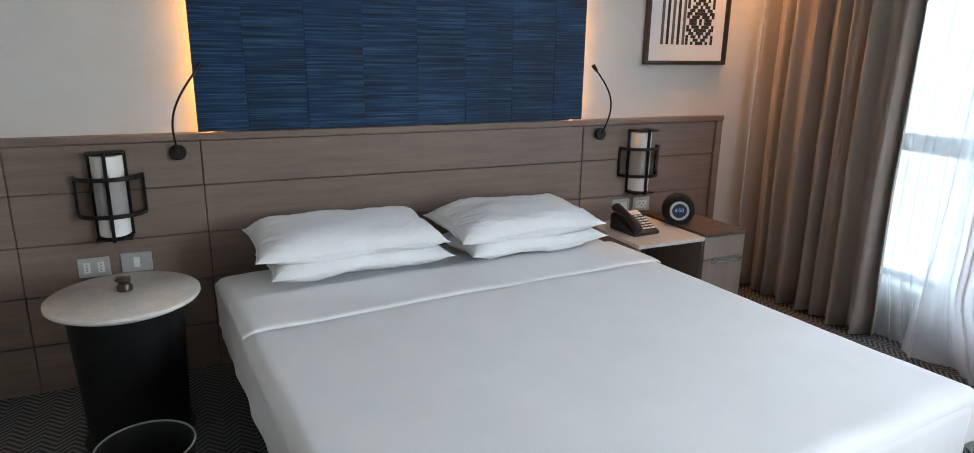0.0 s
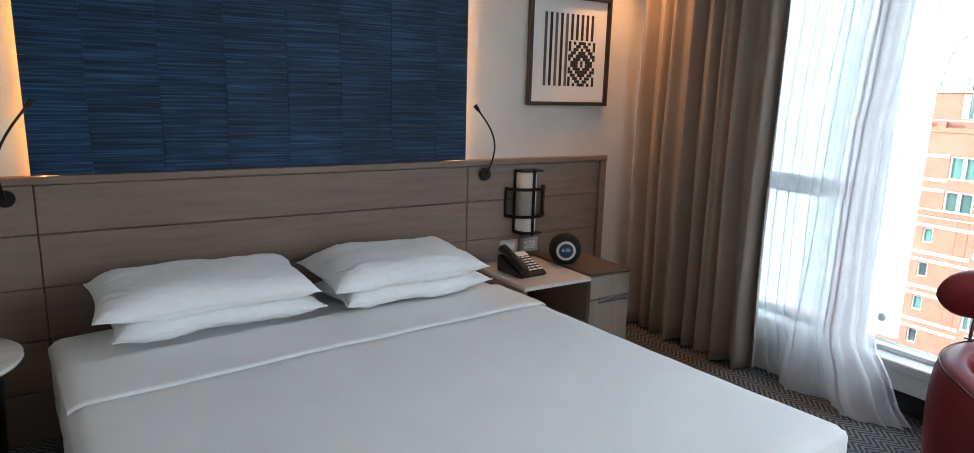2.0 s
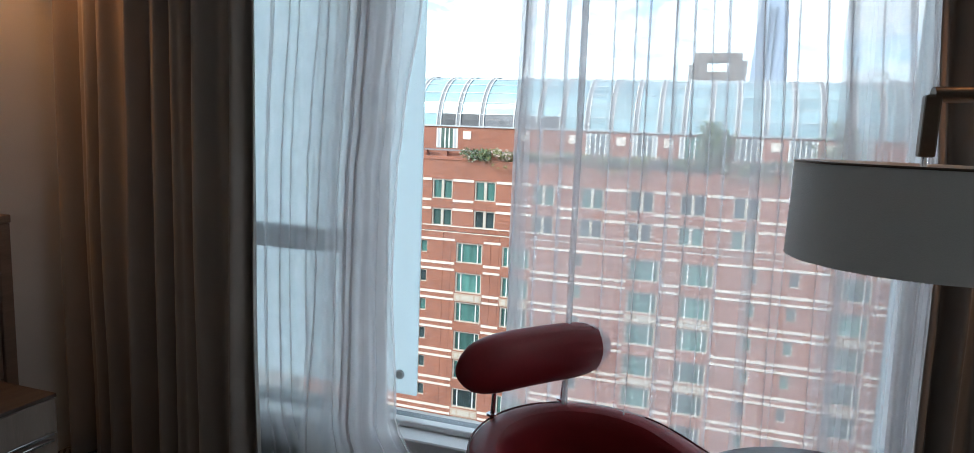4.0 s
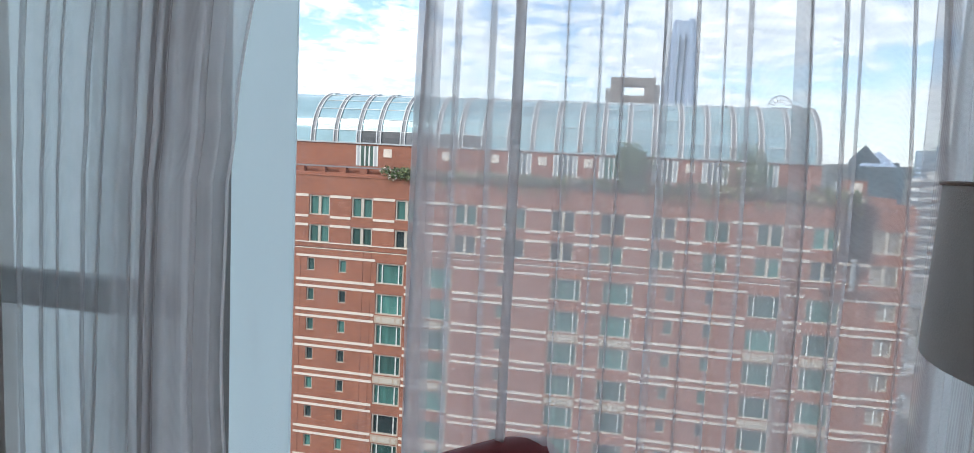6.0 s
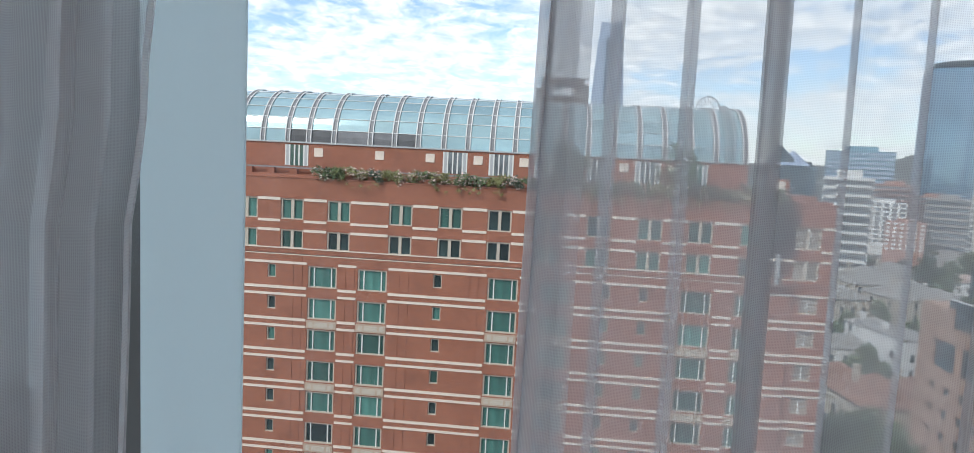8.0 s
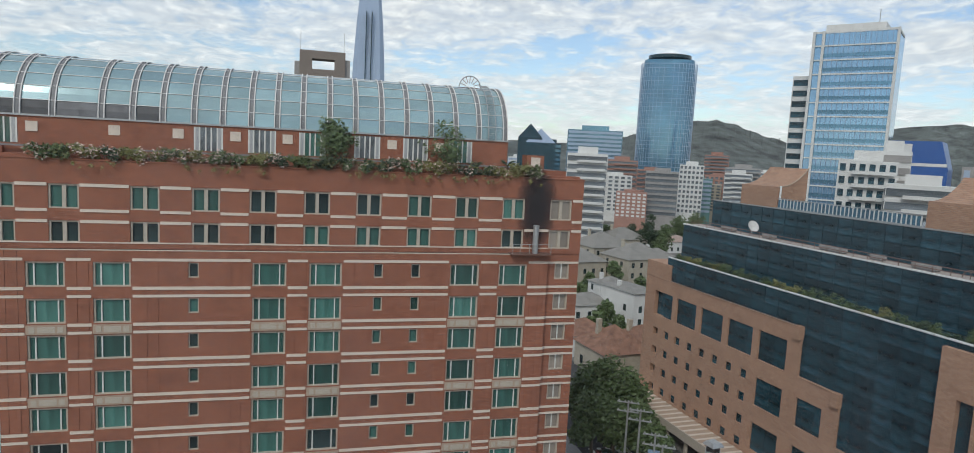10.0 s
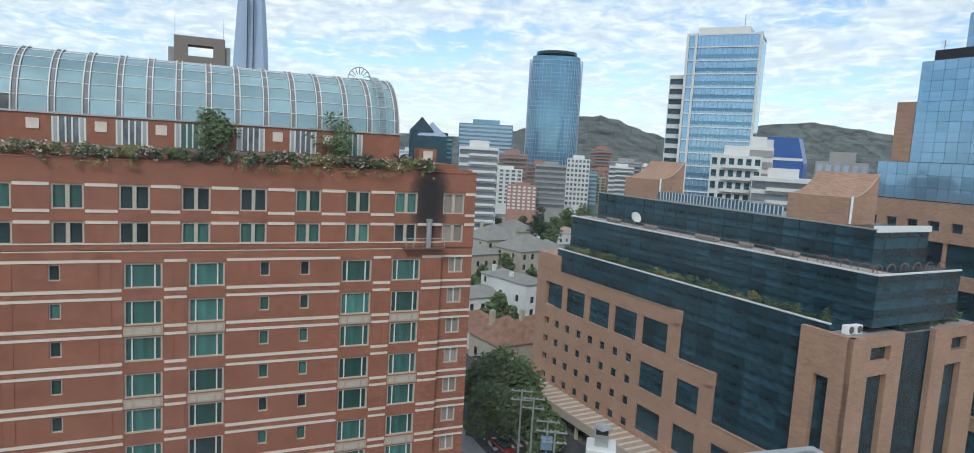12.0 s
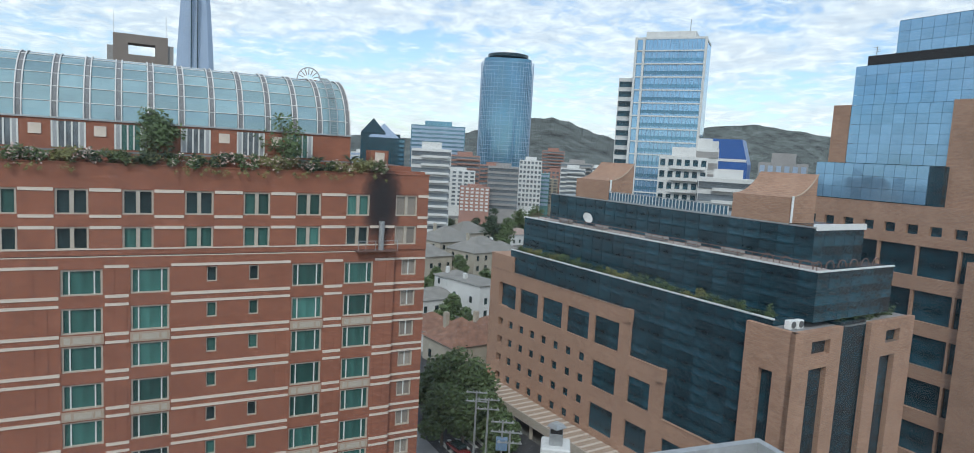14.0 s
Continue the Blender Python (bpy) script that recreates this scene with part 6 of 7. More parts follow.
for u_, v_, w_ in ((88, -4.9, 1.3), (80, -5.2, 1.0), (69, -5.0, 1.8), (63, -5.3, 0.8), (57, -5.0, 1.4)):
    mc = thing("roof_machine", *on_office(u_, v_), ZM + 0.02, "low grey ventilation machine on the roof terrace", "roof machine", group="roof machines", rz=TURN)
    part("case", box(-w_, w_, -0.45, 0.45, 0.12, 0.62, bevel=0.06, seg=1), M_GREYB, mc)
    part("foot", box(-w_ * 0.9, w_ * 0.9, -0.4, 0.4, 0.0, 0.12), M_RIBG, mc)
ds = thing("satellite_dish", *on_office(83.5, -5.2), ZM + 0.02, "white satellite dish on the roof terrace", "satellite dish")
part("mast", tube([(0, 0, 0), (0, 0, 1.2)], 0.08, 6), M_METAL, ds)
dsh = lathe([(0.05, 0.0), (0.45, 0.08), (0.8, 0.30), (0.85, 0.34), (0.78, 0.32), (0.43, 0.12), (0.05, 0.04)], 20)
bmesh.ops.rotate(dsh, verts=dsh.verts[:], cent=(0, 0, 0), matrix=Matrix.Rotation(radians(-62), 3, "Y"))
bmesh.ops.translate(dsh, verts=dsh.verts[:], vec=(0, 0, 1.2))
part("dish", dsh, M_WHITEB, ds, smooth=60)

# planters on the terraces
for i in range(31):
    sh = thing("terrace_shrub", *on_office(48.6 + i * 1.53, -1.1), ZP - 0.35, "low green shrub in a terrace planter", "shrub", group="terrace planting", rz=TURN)
    lush = 0.7 + 0.8 * rngp.random()
    part("foliage", leaf_cloud(bmesh.new(), rngp, [(rngp.uniform(-0.9, 0.9), rngp.uniform(-0.4, 0.5), rngp.uniform(0.25, lush)) for _ in range(8)], 0.42, 260, 0.14), rngp.choice([M_LEAF, M_LEAF, M_LEAFD, M_LEAFY]), sh)
ofc("planter_deck", 48.0, 95.9, -3.35, -0.65, ZP - 0.6, ZP - 0.36, M_GREYB)
for i in range(5):
    sh = thing("terrace_shrub", *on_office(45.9, -9.0 - i * 2.6), -14.5, "low green shrub in a terrace planter", "shrub", group="terrace planting")
    part("foliage", leaf_cloud(bmesh.new(), rngp, [(rngp.uniform(-0.4, 0.4), rngp.uniform(-0.9, 0.9), rngp.uniform(0.1, 1.1)) for _ in range(6)], 0.5, 190, 0.15), M_LEAF, sh)
for u_, v_ in ((46.1, -2.0), (46.2, -0.85)):
    ac = thing("air_conditioner", *on_office(u_, v_), -14.5, "white outdoor air conditioning unit on the terrace", "air conditioner", group="air conditioners", rz=TURN)
    part("case", box(-0.35, 0.35, -0.5, 0.5, 0.1, 1.0, bevel=0.05, seg=1), M_WHITE, ac)
    fan = lathe([(0.36, 0.0), (0.36, 0.04), (0.05, 0.06)], 20)
    bmesh.ops.rotate(fan, verts=fan.verts[:], cent=(0, 0, 0), matrix=Matrix.Rotation(radians(-90), 3, "Y"))
    bmesh.ops.translate(fan, verts=fan.verts[:], vec=(-0.37, 0, 0.58))
    part("fan_grille", fan, M_INKG, ac)
    part("foot", box(-0.35, 0.35, -0.5, 0.5, 0.0, 0.1), M_METAL, ac)
# awning along the street
aw = thing("street_canopy", *on_office(82, 2.2), GZ, "long tan canopy over the office pavement", "canopy", rz=TURN)
part("roof_slab", box(-19, 19, -2.1, 2.0, 3.0, 3.5), M_SPANDREL, aw)
for i in range(26):
    block("batten", M_CREAM, -18.6 + i * 1.46, -18.2 + i * 1.46, -2.1, 2.0, 3.5, 3.56, aw)
part("fascia", box(-19, 19, 2.0, 2.2, 2.3, 3.6), M_WFRAME, aw)
for i in range(9):
    part("column", box(-18 + i * 4.5, -17.6 + i * 4.5, 1.3, 1.7, 0, 3.0), M_WFRAME, aw)

# ---- blue mirror-glass office beyond ----
BY = -100.0
b3 = thing("mirror_office", 60, BY, GZ, "tall office with sky-blue mirror glass over orange brick", "building")


def b3_box(name, x0, x1, y0, y1, z0, z1, m):
    return part(name, box(x0 - 60, x1 - 60, y0 - BY, y1 - BY, z0 - GZ, z1 - GZ), m, b3)


def b3_panes(x0, x1, z0, z1, nx, nz, y):
    dx, dz = (x1 - x0) / nx, (z1 - z0) / nz
    for i in range(nx):
        for j in range(nz):
            pn = block("glass_pane", M_SKYGLASS, x0 + i * dx + 0.022 - 60, x0 + (i + 1) * dx - 0.022 - 60, y - BY, y + 0.12 - BY, z0 + j * dz + 0.022 - GZ, z0 + (j + 1) * dz - 0.022 - GZ, b3)
            pn.rotation_euler = (rngv.gauss(0, 0.004), 0, rngv.gauss(0, 0.004))


pod_h = [(38.2 + i * 3.3, 39.9 + i * 3.3, -6.7, -5.3) for i in range(12)]
for i in range(7):
    for j in range(5):
        pod_h.append((35.1 + i * 5.72, 40.5 + i * 5.72, -12.75 - j * 6.5, -8.3 - j * 6.5))
part("podium_wall", pierced(lambda u, v, d: (u - 60, -d, v - GZ), 33, 79.0, -40, -2.4, pod_h, 0.8), M_ORANGEBRICK, b3)
for h in pod_h:
    block("window_pane", M_BLUEGLASS, h[0] - 60, h[1] - 60, -0.7, -0.6, h[2] - GZ, h[3] - GZ, b3)
b3_box("podium_core", 33.2, 78.8, BY - 26, BY - 0.85, -40, -2.5, M_ORANGEBRICK)
b3_box("lower_glass_core", 55.4, 75.3, BY - 24, BY - 0.02, -2.4, 3.4, M_BLUEGLASS)
b3_panes(57.4, 75.3, -2.3, 3.35, 11, 3, BY)
b3_box("tower_core", 46, 71.0, BY - 30, BY - 2.1, -2.4, 18.7, M_BLUEGLASS)
b3_panes(56.0, 71.6, 3.45, 12.7, 9, 6, BY - 2.0)
b3_panes(52.0, 71.6, 12.72, 18.9, 11, 4, BY - 2.04)
b3_box("brick_wing", 71.7, 74.7, BY - 14, BY - 1.9, 3.4, 12.8, M_ORANGEBRICK)
b3_box("brick_wing", 33.0, 55.95, BY - 14, BY - 1.2, -2.4, 12.9, M_ORANGEBRICK)
b3_box("brick_pier", 33.0, 50.6, BY - 8, BY + 0.9, -40, -9.5, M_ORANGEBRICK)
b3_box("dark_crown", 46.0, 70.2, BY - 24, BY - 2.6, 18.95, 20.5, M_INK)
b3_box("top_glass", 44.0, 66.2, BY - 20, BY - 3.4, 20.55, 25.6, M_BLUEGLASS)
b3_panes(44.0, 66.2, 20.6, 25.5, 13, 3, BY - 3.3)
b3_mast = part("mast", tube([(69.4 - 60, -3.4, 20.5 - GZ), (69.4 - 60, -3.4, 22.0 - GZ)], 0.07, 5), M_METAL, b3)
for k in range(3):
    part("aerial", tube([(68.8 - 60, -3.4, 21.2 + k * 0.35 - GZ), (70.0 - 60, -3.4, 21.2 + k * 0.35 - GZ)], 0.04, 4), M_METAL, b3_mast)


# ---- towers and blocks farther off ----
def polar(bearing, dist):
    a = radians(bearing)
    return 3.3 + dist * math.cos(a), 1.2 + dist * math.sin(a)


def far_z(elev, dist):
    return 1.52 + dist * math.tan(radians(elev))


def tower_block(bearing, dist, w, d, top_elev, wall, glass, storeys, cols, label, face=None, name="tower_block", band=True, roof=None, balcony=False):
    """A block turned to face the hotel, with window strips or single windows by storey."""
    x, y = polar(bearing, dist)
    zt = far_z(top_elev, dist)
    t_ = thing(name, x, y, GZ, label, "building", rz=(bearing if face is None else face))
    hgt = zt - GZ
    part("wall", box(0, d, -w / 2, w / 2, 0, hgt), wall, t_)
    part("roof", box(d * 0.2, d * 0.8, -w * 0.25, w * 0.25, hgt, hgt + min(3.5, hgt * 0.06)), wall, t_)
    storeys = max(storeys, round(hgt / 3.3))
    sh = hgt / (storeys + 0.6)
    for s in range(storeys):
        z0 = hgt - (s + 1) * sh
        if z0 < 6 and dist > 150:
            continue
        if band:
            block("window_strip", glass, -0.25, 0.02, -w / 2 * 0.97, w / 2 * 0.97, z0 + sh * 0.12, z0 + sh * 0.68, t_)
            block("window_strip", glass, d * 0.04, d * 0.96, w / 2 - 0.02, w / 2 + 0.22, z0 + sh * 0.12, z0 + sh * 0.68, t_)
        else:
            cw = w / cols
            for c in range(cols):
                block("window", glass, -0.2, 0.02, -w / 2 + cw * (c + 0.2), -w / 2 + cw * (c + 0.8), z0 + sh * 0.2, z0 + sh * 0.75, t_)
        if balcony:
            block("balcony", wall, -1.3, -0.26, -w / 2 * 0.9, w / 2 * 0.5, z0 - sh * 0.05, z0 + sh * 0.22, t_)
    return t_


# white-framed glass tower
tx, ty = polar(-43.0, 300)
wt = thing("glass_tower", tx, ty, GZ, "white-framed blue glass office tower", "building", rz=-52)
WTH = far_z(10.2, 300) - GZ
part("core", box(0.4, 22, -13.5, 15.5, 0, WTH), M_SKYGLASS, wt)
for s in range(15):
    z0 = WTH - 5 - s * 5.6
    if z0 < 8:
        break
    block("floor_band", M_WHITEB, -0.2, 0.4, -13.5, 15.5, z0 - 0.55, z0, wt)
    block("floor_band", M_WHITEB, 0.4, 22, 15.5, 15.9, z0 - 0.55, z0, wt)
    block("glass_strip", M_CYLGLASS, 0.05, 0.42, -13.2, 12.4, z0 - 4.6, z0 - 3.3, wt)
for c in range(13):
    block("mullion", M_SPIRE, 0.1, 0.46, -11.9 + c * 1.85, -11.75 + c * 1.85, 8, WTH, wt)
for yy in (-13.7, 12.2, 15.7):
    block("corner_pier", M_WHITEB, -0.5, 0.6, yy - 0.5, yy + 0.5, 0, WTH + 0.5, wt)
block("corner_pier", M_WHITEB, 21.4, 22.4, 15.2, 16.2, 0, WTH - 3, wt)
part("crown", box(2, 18, -9, 12, WTH, WTH + 3.2), M_WHITEB, wt)
part("crown_rail", box(0.2, 20, -13.7, 15.7, WTH - 0.4, WTH + 0.5), M_WHITEB, wt)
part("mast", tube([(6, -6, WTH + 3), (6, -6, WTH + 9)], 0.15, 5), M_METAL, wt)
part("side_wing", box(8, 22, 16, 24, 0, WTH - 16), M_WHITEB, wt)
for s in range(16):
    block("side_strip", M_BLUEGLASS, 7.8, 8.05, 16.4, 23.6, WTH - 20 - s * 4.4, WTH - 17.6 - s * 4.4, wt)

# rounded blue tower
cx, cy = polar(-29.45, 600)
ct = thing("round_tower", cx, cy, GZ, "tall rounded blue glass tower with dark window grid", "building", rz=-29)
CTH = far_z(8.0, 600) - GZ
b = bmesh.new()


def superell(a, rx, ry):
    c, s = math.cos(a), math.sin(a)
    return rx * math.copysign(abs(c) ** 0.65, c), ry * math.copysign(abs(s) ** 0.65, s)


seg = 48
ringz = [(0.0, 1.0), (CTH * 0.55, 1.03), (CTH * 0.9, 1.0), (CTH, 0.93)]
rg_ = [[b.verts.new((*superell(2 * math.pi * i / seg, 16 * k, 22.5 * k), z)) for i in range(seg)] for z, k in ringz]
for p_, q_ in zip(rg_, rg_[1:]):
    for i in range(seg):
        b.faces.new((p_[i], p_[(i + 1) % seg], q_[(i + 1) % seg], q_[i]))
b.faces.new(rg_[-1])
part("shaft", b, M_CYLGLASS, ct, smooth=40)
for s in range(34):
    z0 = CTH - 4 - s * 3.6
    if z0 < 20:
        break
    bb = bmesh.new()
    lo_ = [bb.verts.new((*superell(2 * math.pi * i / seg, 16.6, 23.2), z0)) for i in range(seg)]
    hi_ = [bb.verts.new((*superell(2 * math.pi * i / seg, 16.6, 23.2), z0 + 0.35)) for i in range(seg)]
    for i in range(seg):
        bb.faces.new((lo_[i], lo_[(i + 1) % seg], hi_[(i + 1) % seg], hi_[i]))
    part("floor_band", bb, M_SPIRE, ct)
for i in range(seg):
    mx_, my_ = superell(2 * math.pi * (i + 0.5) / seg, 16.75, 23.35)
    part("mullion", box(mx_ - 0.16, mx_ + 0.16, my_ - 0.16, my_ + 0.16, 20, CTH - 3), M_SPIRE, ct)
part("crown", lathe([(15, 0), (18, 1.5), (18, 4), (14, 5)], 36, (0, 0, CTH)), M_BLUEGLASS, ct, smooth=40)

# tapering spire
sx_, sy_ = polar(-4.3, 1300)
sp = thing("spire_tower", sx_, sy_, GZ, "very tall tapering blue glass tower", "building", rz=-4)
SPH = far_z(11.9, 1300) - GZ
b = bmesh.new()
prof = [(0, 33), (SPH * 0.35, 32), (SPH * 0.62, 28.5), (SPH * 0.85, 24), (SPH * 0.985, 20)]
loops = []
for z, r in prof:
    loops.append([b.verts.new((c * r, s * r, z)) for c, s in ((-1, -0.72), (-0.72, -1), (0.72, -1), (1, -0.72), (1, 0.72), (0.72, 1), (-0.72, 1), (-1, 0.72))])
for p_, q_ in zip(loops, loops[1:]):
    for i in range(8):
        b.faces.new((p_[i], p_[(i + 1) % 8], q_[(i + 1) % 8], q_[i]))
b.faces.new(loops[-1])
part("shaft", b, M_SPIRE, sp)
for s in (-1, 1):
    part("crown_blade", box(-18, 12, s * 12 - 6, s * 12 + 6, SPH * 0.98, SPH * (1.0 if s < 0 else 0.992)), M_SPIRE, sp)
for yy in (-3.5, 6.5):
    part("seam", box(-34.5, -20, yy - 0.8, yy + 0.8, 0, SPH * 0.9), M_BLUEGLASS, sp)

# concrete gate-topped block
gx, gy = polar(-0.55, 500)
gb = thing("gate_building", gx, gy, GZ, "brown concrete block with a square opening at its top", "building", rz=-1)
GH = far_z(7.4, 500) - GZ
part("wall", pierced(lambda u, v, d: (d, u, v), -16, 16, 0, GH, [(-8.5, 7.5, GH - 13, GH - 5.6)], 14), mat("brown_concrete", (0.21, 0.175, 0.15), 0.85, vary=0.08, scale=0.2, fine=2), gb)
part("side_block", box(2, 12, 16, 19.5, 0, GH - 8), M_GREYB, gb)
part("side_block", box(2, 12, -19.5, -16, 0, GH - 5), M_GREYB, gb)
for yy in (15.5, -15.0):
    part("mast", tube([(3, yy, GH), (3, yy, GH + 14)], 0.2, 4), M_METAL, gb)

tower_block(-23.8, 520, 42, 20, 2.2, M_CYLGLASS, M_SPIRE, 12, 6, "wide blue glass office block", name="office_slab")
tower_block(-23.3, 250, 15, 14, 0.2, M_WHITEB, M_FARPANE, 13, 5, "white apartment block with balconies", balcony=True, name="apartment_block")
tower_block(-20.2, 480, 13, 12, 0.9, M_BLUEGLASS, M_CYLGLASS, 10, 4, "dark blue glass block", name="office_slab")
for bb_, ht_, w_, m_ in ((-18.3, 1.9, 16, M_BLUEGLASS), (-19.2, 1.5, 20, M_SPIRE)):
    x_, y_ = polar(bb_, 450)
    py = thing("pyramid_tower", x_, y_, GZ, "glass tower with a pyramid roof", "building", rz=bb_)
    hh = far_z(ht_ - 0.6, 450) - GZ
    part("wall", box(-w_ / 2, w_ / 2, -w_ / 2, w_ / 2, 0, hh), M_BLUEGLASS, py)
    b = bmesh.new()
    base = [b.verts.new((sx * w_ / 2, sy * w_ / 2, hh)) for sx, sy in ((-1, -1), (1, -1), (1, 1), (-1, 1))]
    tip = b.verts.new((0, 0, hh + 9.5))
    for i in range(4):
        b.faces.new((base[i], base[(i + 1) % 4], tip))
    part("pyramid_roof", b, m_, py)
MID = [(-26.2, 300, 16, -0.2, M_PINKB, M_FARPANE), (-27.2, 250, 13, -2.9, M_PINKB, M_WHITEB), (-28.6, 330, 14, -0.9, M_PINKB, M_FARPANE), (-29.6, 260, 14, -1.0, M_GREYB, M_FARPANE),
       (-31.0, 380, 16, -0.7, M_PINKB, M_FARPANE), (-32.3, 300, 16, -1.4, M_TEALB, M_SPIRE), (-33.8, 420, 16, 0.6, M_PINKB, M_FARPANE), (-35.6, 460, 26, -0.7, M_WHITEB, M_FARPANE),
       (-25.6, 420, 20, 0.2, M_GREYB, M_FARPANE), (-37.4, 400, 18, -0.6, M_GREYB, M_FARPANE), (-44.6, 190, 13, 0.7, M_WHITEB, M_BLUEGLASS), (-46.2, 200, 8, 1.5, M_WHITEB, M_GREYB), (-48.2, 175, 14, -0.9, M_WHITEB, M_FARPANE),
       (-52.2, 190, 12, 0.6, M_GREYB, M_SPIRE), (-17.4, 380, 14, -0.4, M_WHITEB, M_SPIRE)]
for k, (be_, di, w_, el, wa, gl_) in enumerate(MID):
    far = 1.55 if be_ > -38 else 1.0
    tower_block(be_, di * far, w_ * (1.35 if far > 1 else 1), 14, el, wa, gl_, 10 if di > 220 else 12, 6, "mid-rise city block with window strips", band=(k % 3 != 1), name="apartment_block", balcony=(k % 2 == 0))
rngm = random.Random(77)
for k in range(34):
    be_ = -22.5 - 19 * rngm.random()
    di = rngm.uniform(420, 950)
    tower_block(be_, di, rngm.uniform(10, 24), 12, rngm.uniform(-1.9, -0.3), rngm.choice([M_WHITEB, M_GREYB, M_PINKB, M_HOUSE, M_WHITEB]), M_FARPANE, rngm.randint(8, 13), 6, "distant mid-rise city block", band=rngm.random() < 0.6, name="apartment_block", balcony=rngm.random() < 0.3)
# blue stepped block and its sign
x_, y_ = polar(-47.6, 260)
bs = thing("blue_block", x_, y_, GZ, "bright blue clad block with a sloping side", "building", rz=-55)
bh_ = far_z(2.3, 260) - GZ
b = bmesh.new()
pts = [(-7.5, 0), (9, 0), (9, bh_ - 9), (6.5, bh_), (-7.5, bh_)]
f0 = [b.verts.new((0, -p[0], p[1])) for p in pts]
f1 = [b.verts.new((14, -p[0], p[1])) for p in pts]
b.faces.new(f0)
b.faces.new(f1[::-1])
for i in range(5):
    b.faces.new((f0[i], f0[(i + 1) % 5], f1[(i + 1) % 5], f1[i]))
part("wall", b, M_BLUEB, bs)
block("white_stripe", M_WHITEB, -0.2, 0.05, -8.6, 7.0, bh_ - 8.2, bh_ - 7.2, bs)
block("white_sign", M_WHITEB, -0.2, 0.05, 1.5, 4.5, bh_ - 4.5, bh_ - 1.0, bs)

# ---- low houses in the gap ----


def house(bearing, dist, w, d, hw, hr, wall, roof, rz, label):
    x_, y_ = polar(bearing, dist)
    hs_ = thing("house", x_, y_, GZ, label, "house", rz=rz)
    part("wall", box(-d / 2, d / 2, -w / 2, w / 2, 0, hw), wall, hs_)
    b = bmesh.new()
    e = 0.5
    base = [b.verts.new((sx * (d / 2 + e), sy * (w / 2 + e), hw)) for sx, sy in ((-1, -1), (1, -1), (1, 1), (-1, 1))]
    rd = max(0.2, (w - d) / 2)
    t1, t2 = b.verts.new((0, -rd, hw + hr)), b.verts.new((0, rd, hw + hr))
    b.faces.new((base[0], base[1], t1))
    b.faces.new((base[2], base[3], t2))
    b.faces.new((base[1], base[2], t2, t1))
    b.faces.new((base[3], base[0], t1, t2))
    b.faces.new(base[::-1])
    rf = part("roof", b, roof, hs_)
    part("chimney", box(d * 0.1, d * 0.1 + 0.9, w * 0.2, w * 0.2 + 0.9, hw + hr * 0.4, hw + hr + 0.9), wall, rf)
    n = max(2, int(w / 3))
    for fl_ in range(max(1, int(hw / 3.2))):
        for i in range(n):
            yy = -w / 2 + w * (i + 0.5) / n
            block("window", M_DARKPANE, -d / 2 - 0.06, -d / 2 + 0.03, yy - 0.5, yy + 0.5, 1.0 + fl_ * 3.2, 2.6 + fl_ * 3.2, hs_)
        for i in range(2):
            xx = -d / 2 + d * (i + 0.5) / 2
            block("window", M_DARKPANE, xx - 0.5, xx + 0.5, w / 2 - 0.03, w / 2 + 0.06, 1.0 + fl_ * 3.2, 2.6 + fl_ * 3.2, hs_)


house(-26.6, 128, 10.5, 11, 5.0, 4.2, M_HOUSE, M_TILE, 8, "low house with a hipped clay tile roof")
house(-24.0, 140, 9, 9, 4.5, 2.6, M_WHITEB, M_TILE, 4, "low house with a brown tile roof")
house(-28.9, 138, 8, 9, 4.5, 2.8, M_HOUSE, M_TILE, 12, "low house with a brown tile roof")
house(-24.0, 170, 13, 10, 4.2, 2.2, M_WHITEB, M_ROOFG, 6, "low white house with a grey roof")
house(-27.7, 168, 8.5, 13, 9.0, 0.7, M_WHITEB, M_ROOFG, 14, "white flat-roofed house among older villas")
house(-26.0, 186, 9, 9, 6.5, 1.8, M_WHITEB, M_ROOFG, 10, "pale house with a low grey roof")
house(-24.9, 240, 17, 15, 10.0, 4.6, M_HOUSE, M_ROOFG, 14, "old stucco mansion with a grey hipped roof")
house(-27.9, 218, 17, 14, 10.0, 4.4, M_HOUSE, M_ROOFG, 14, "old stucco mansion with a grey hipped roof")
house(-26.6, 262, 16, 13, 10.5, 4.0, M_HOUSE, M_ROOFG, 12, "old stucco mansion with a grey hipped roof")
house(-23.2, 215, 13, 12, 8.0, 3.6, M_HOUSE, M_ROOFG, 10, "old stucco villa with a grey roof")
house(-29.6, 235, 11, 10, 8.0, 3.0, M_WHITEB, M_ROOFG, 10, "white house with a grey roof")
house(-31.0, 312, 14, 10, 5.0, 2.5, M_WHITEB, M_PINKROOF, 10, "pale house with a pink roof")


def street_tree(bearing, dist, h, spread, seed, m, n=4200, size=0.4):
    x_, y_ = polar(bearing, dist)
    return small_tree(x_, y_, GZ, h, spread, seed, m, "leafy street tree with an uneven crown", n, size, 0.28)


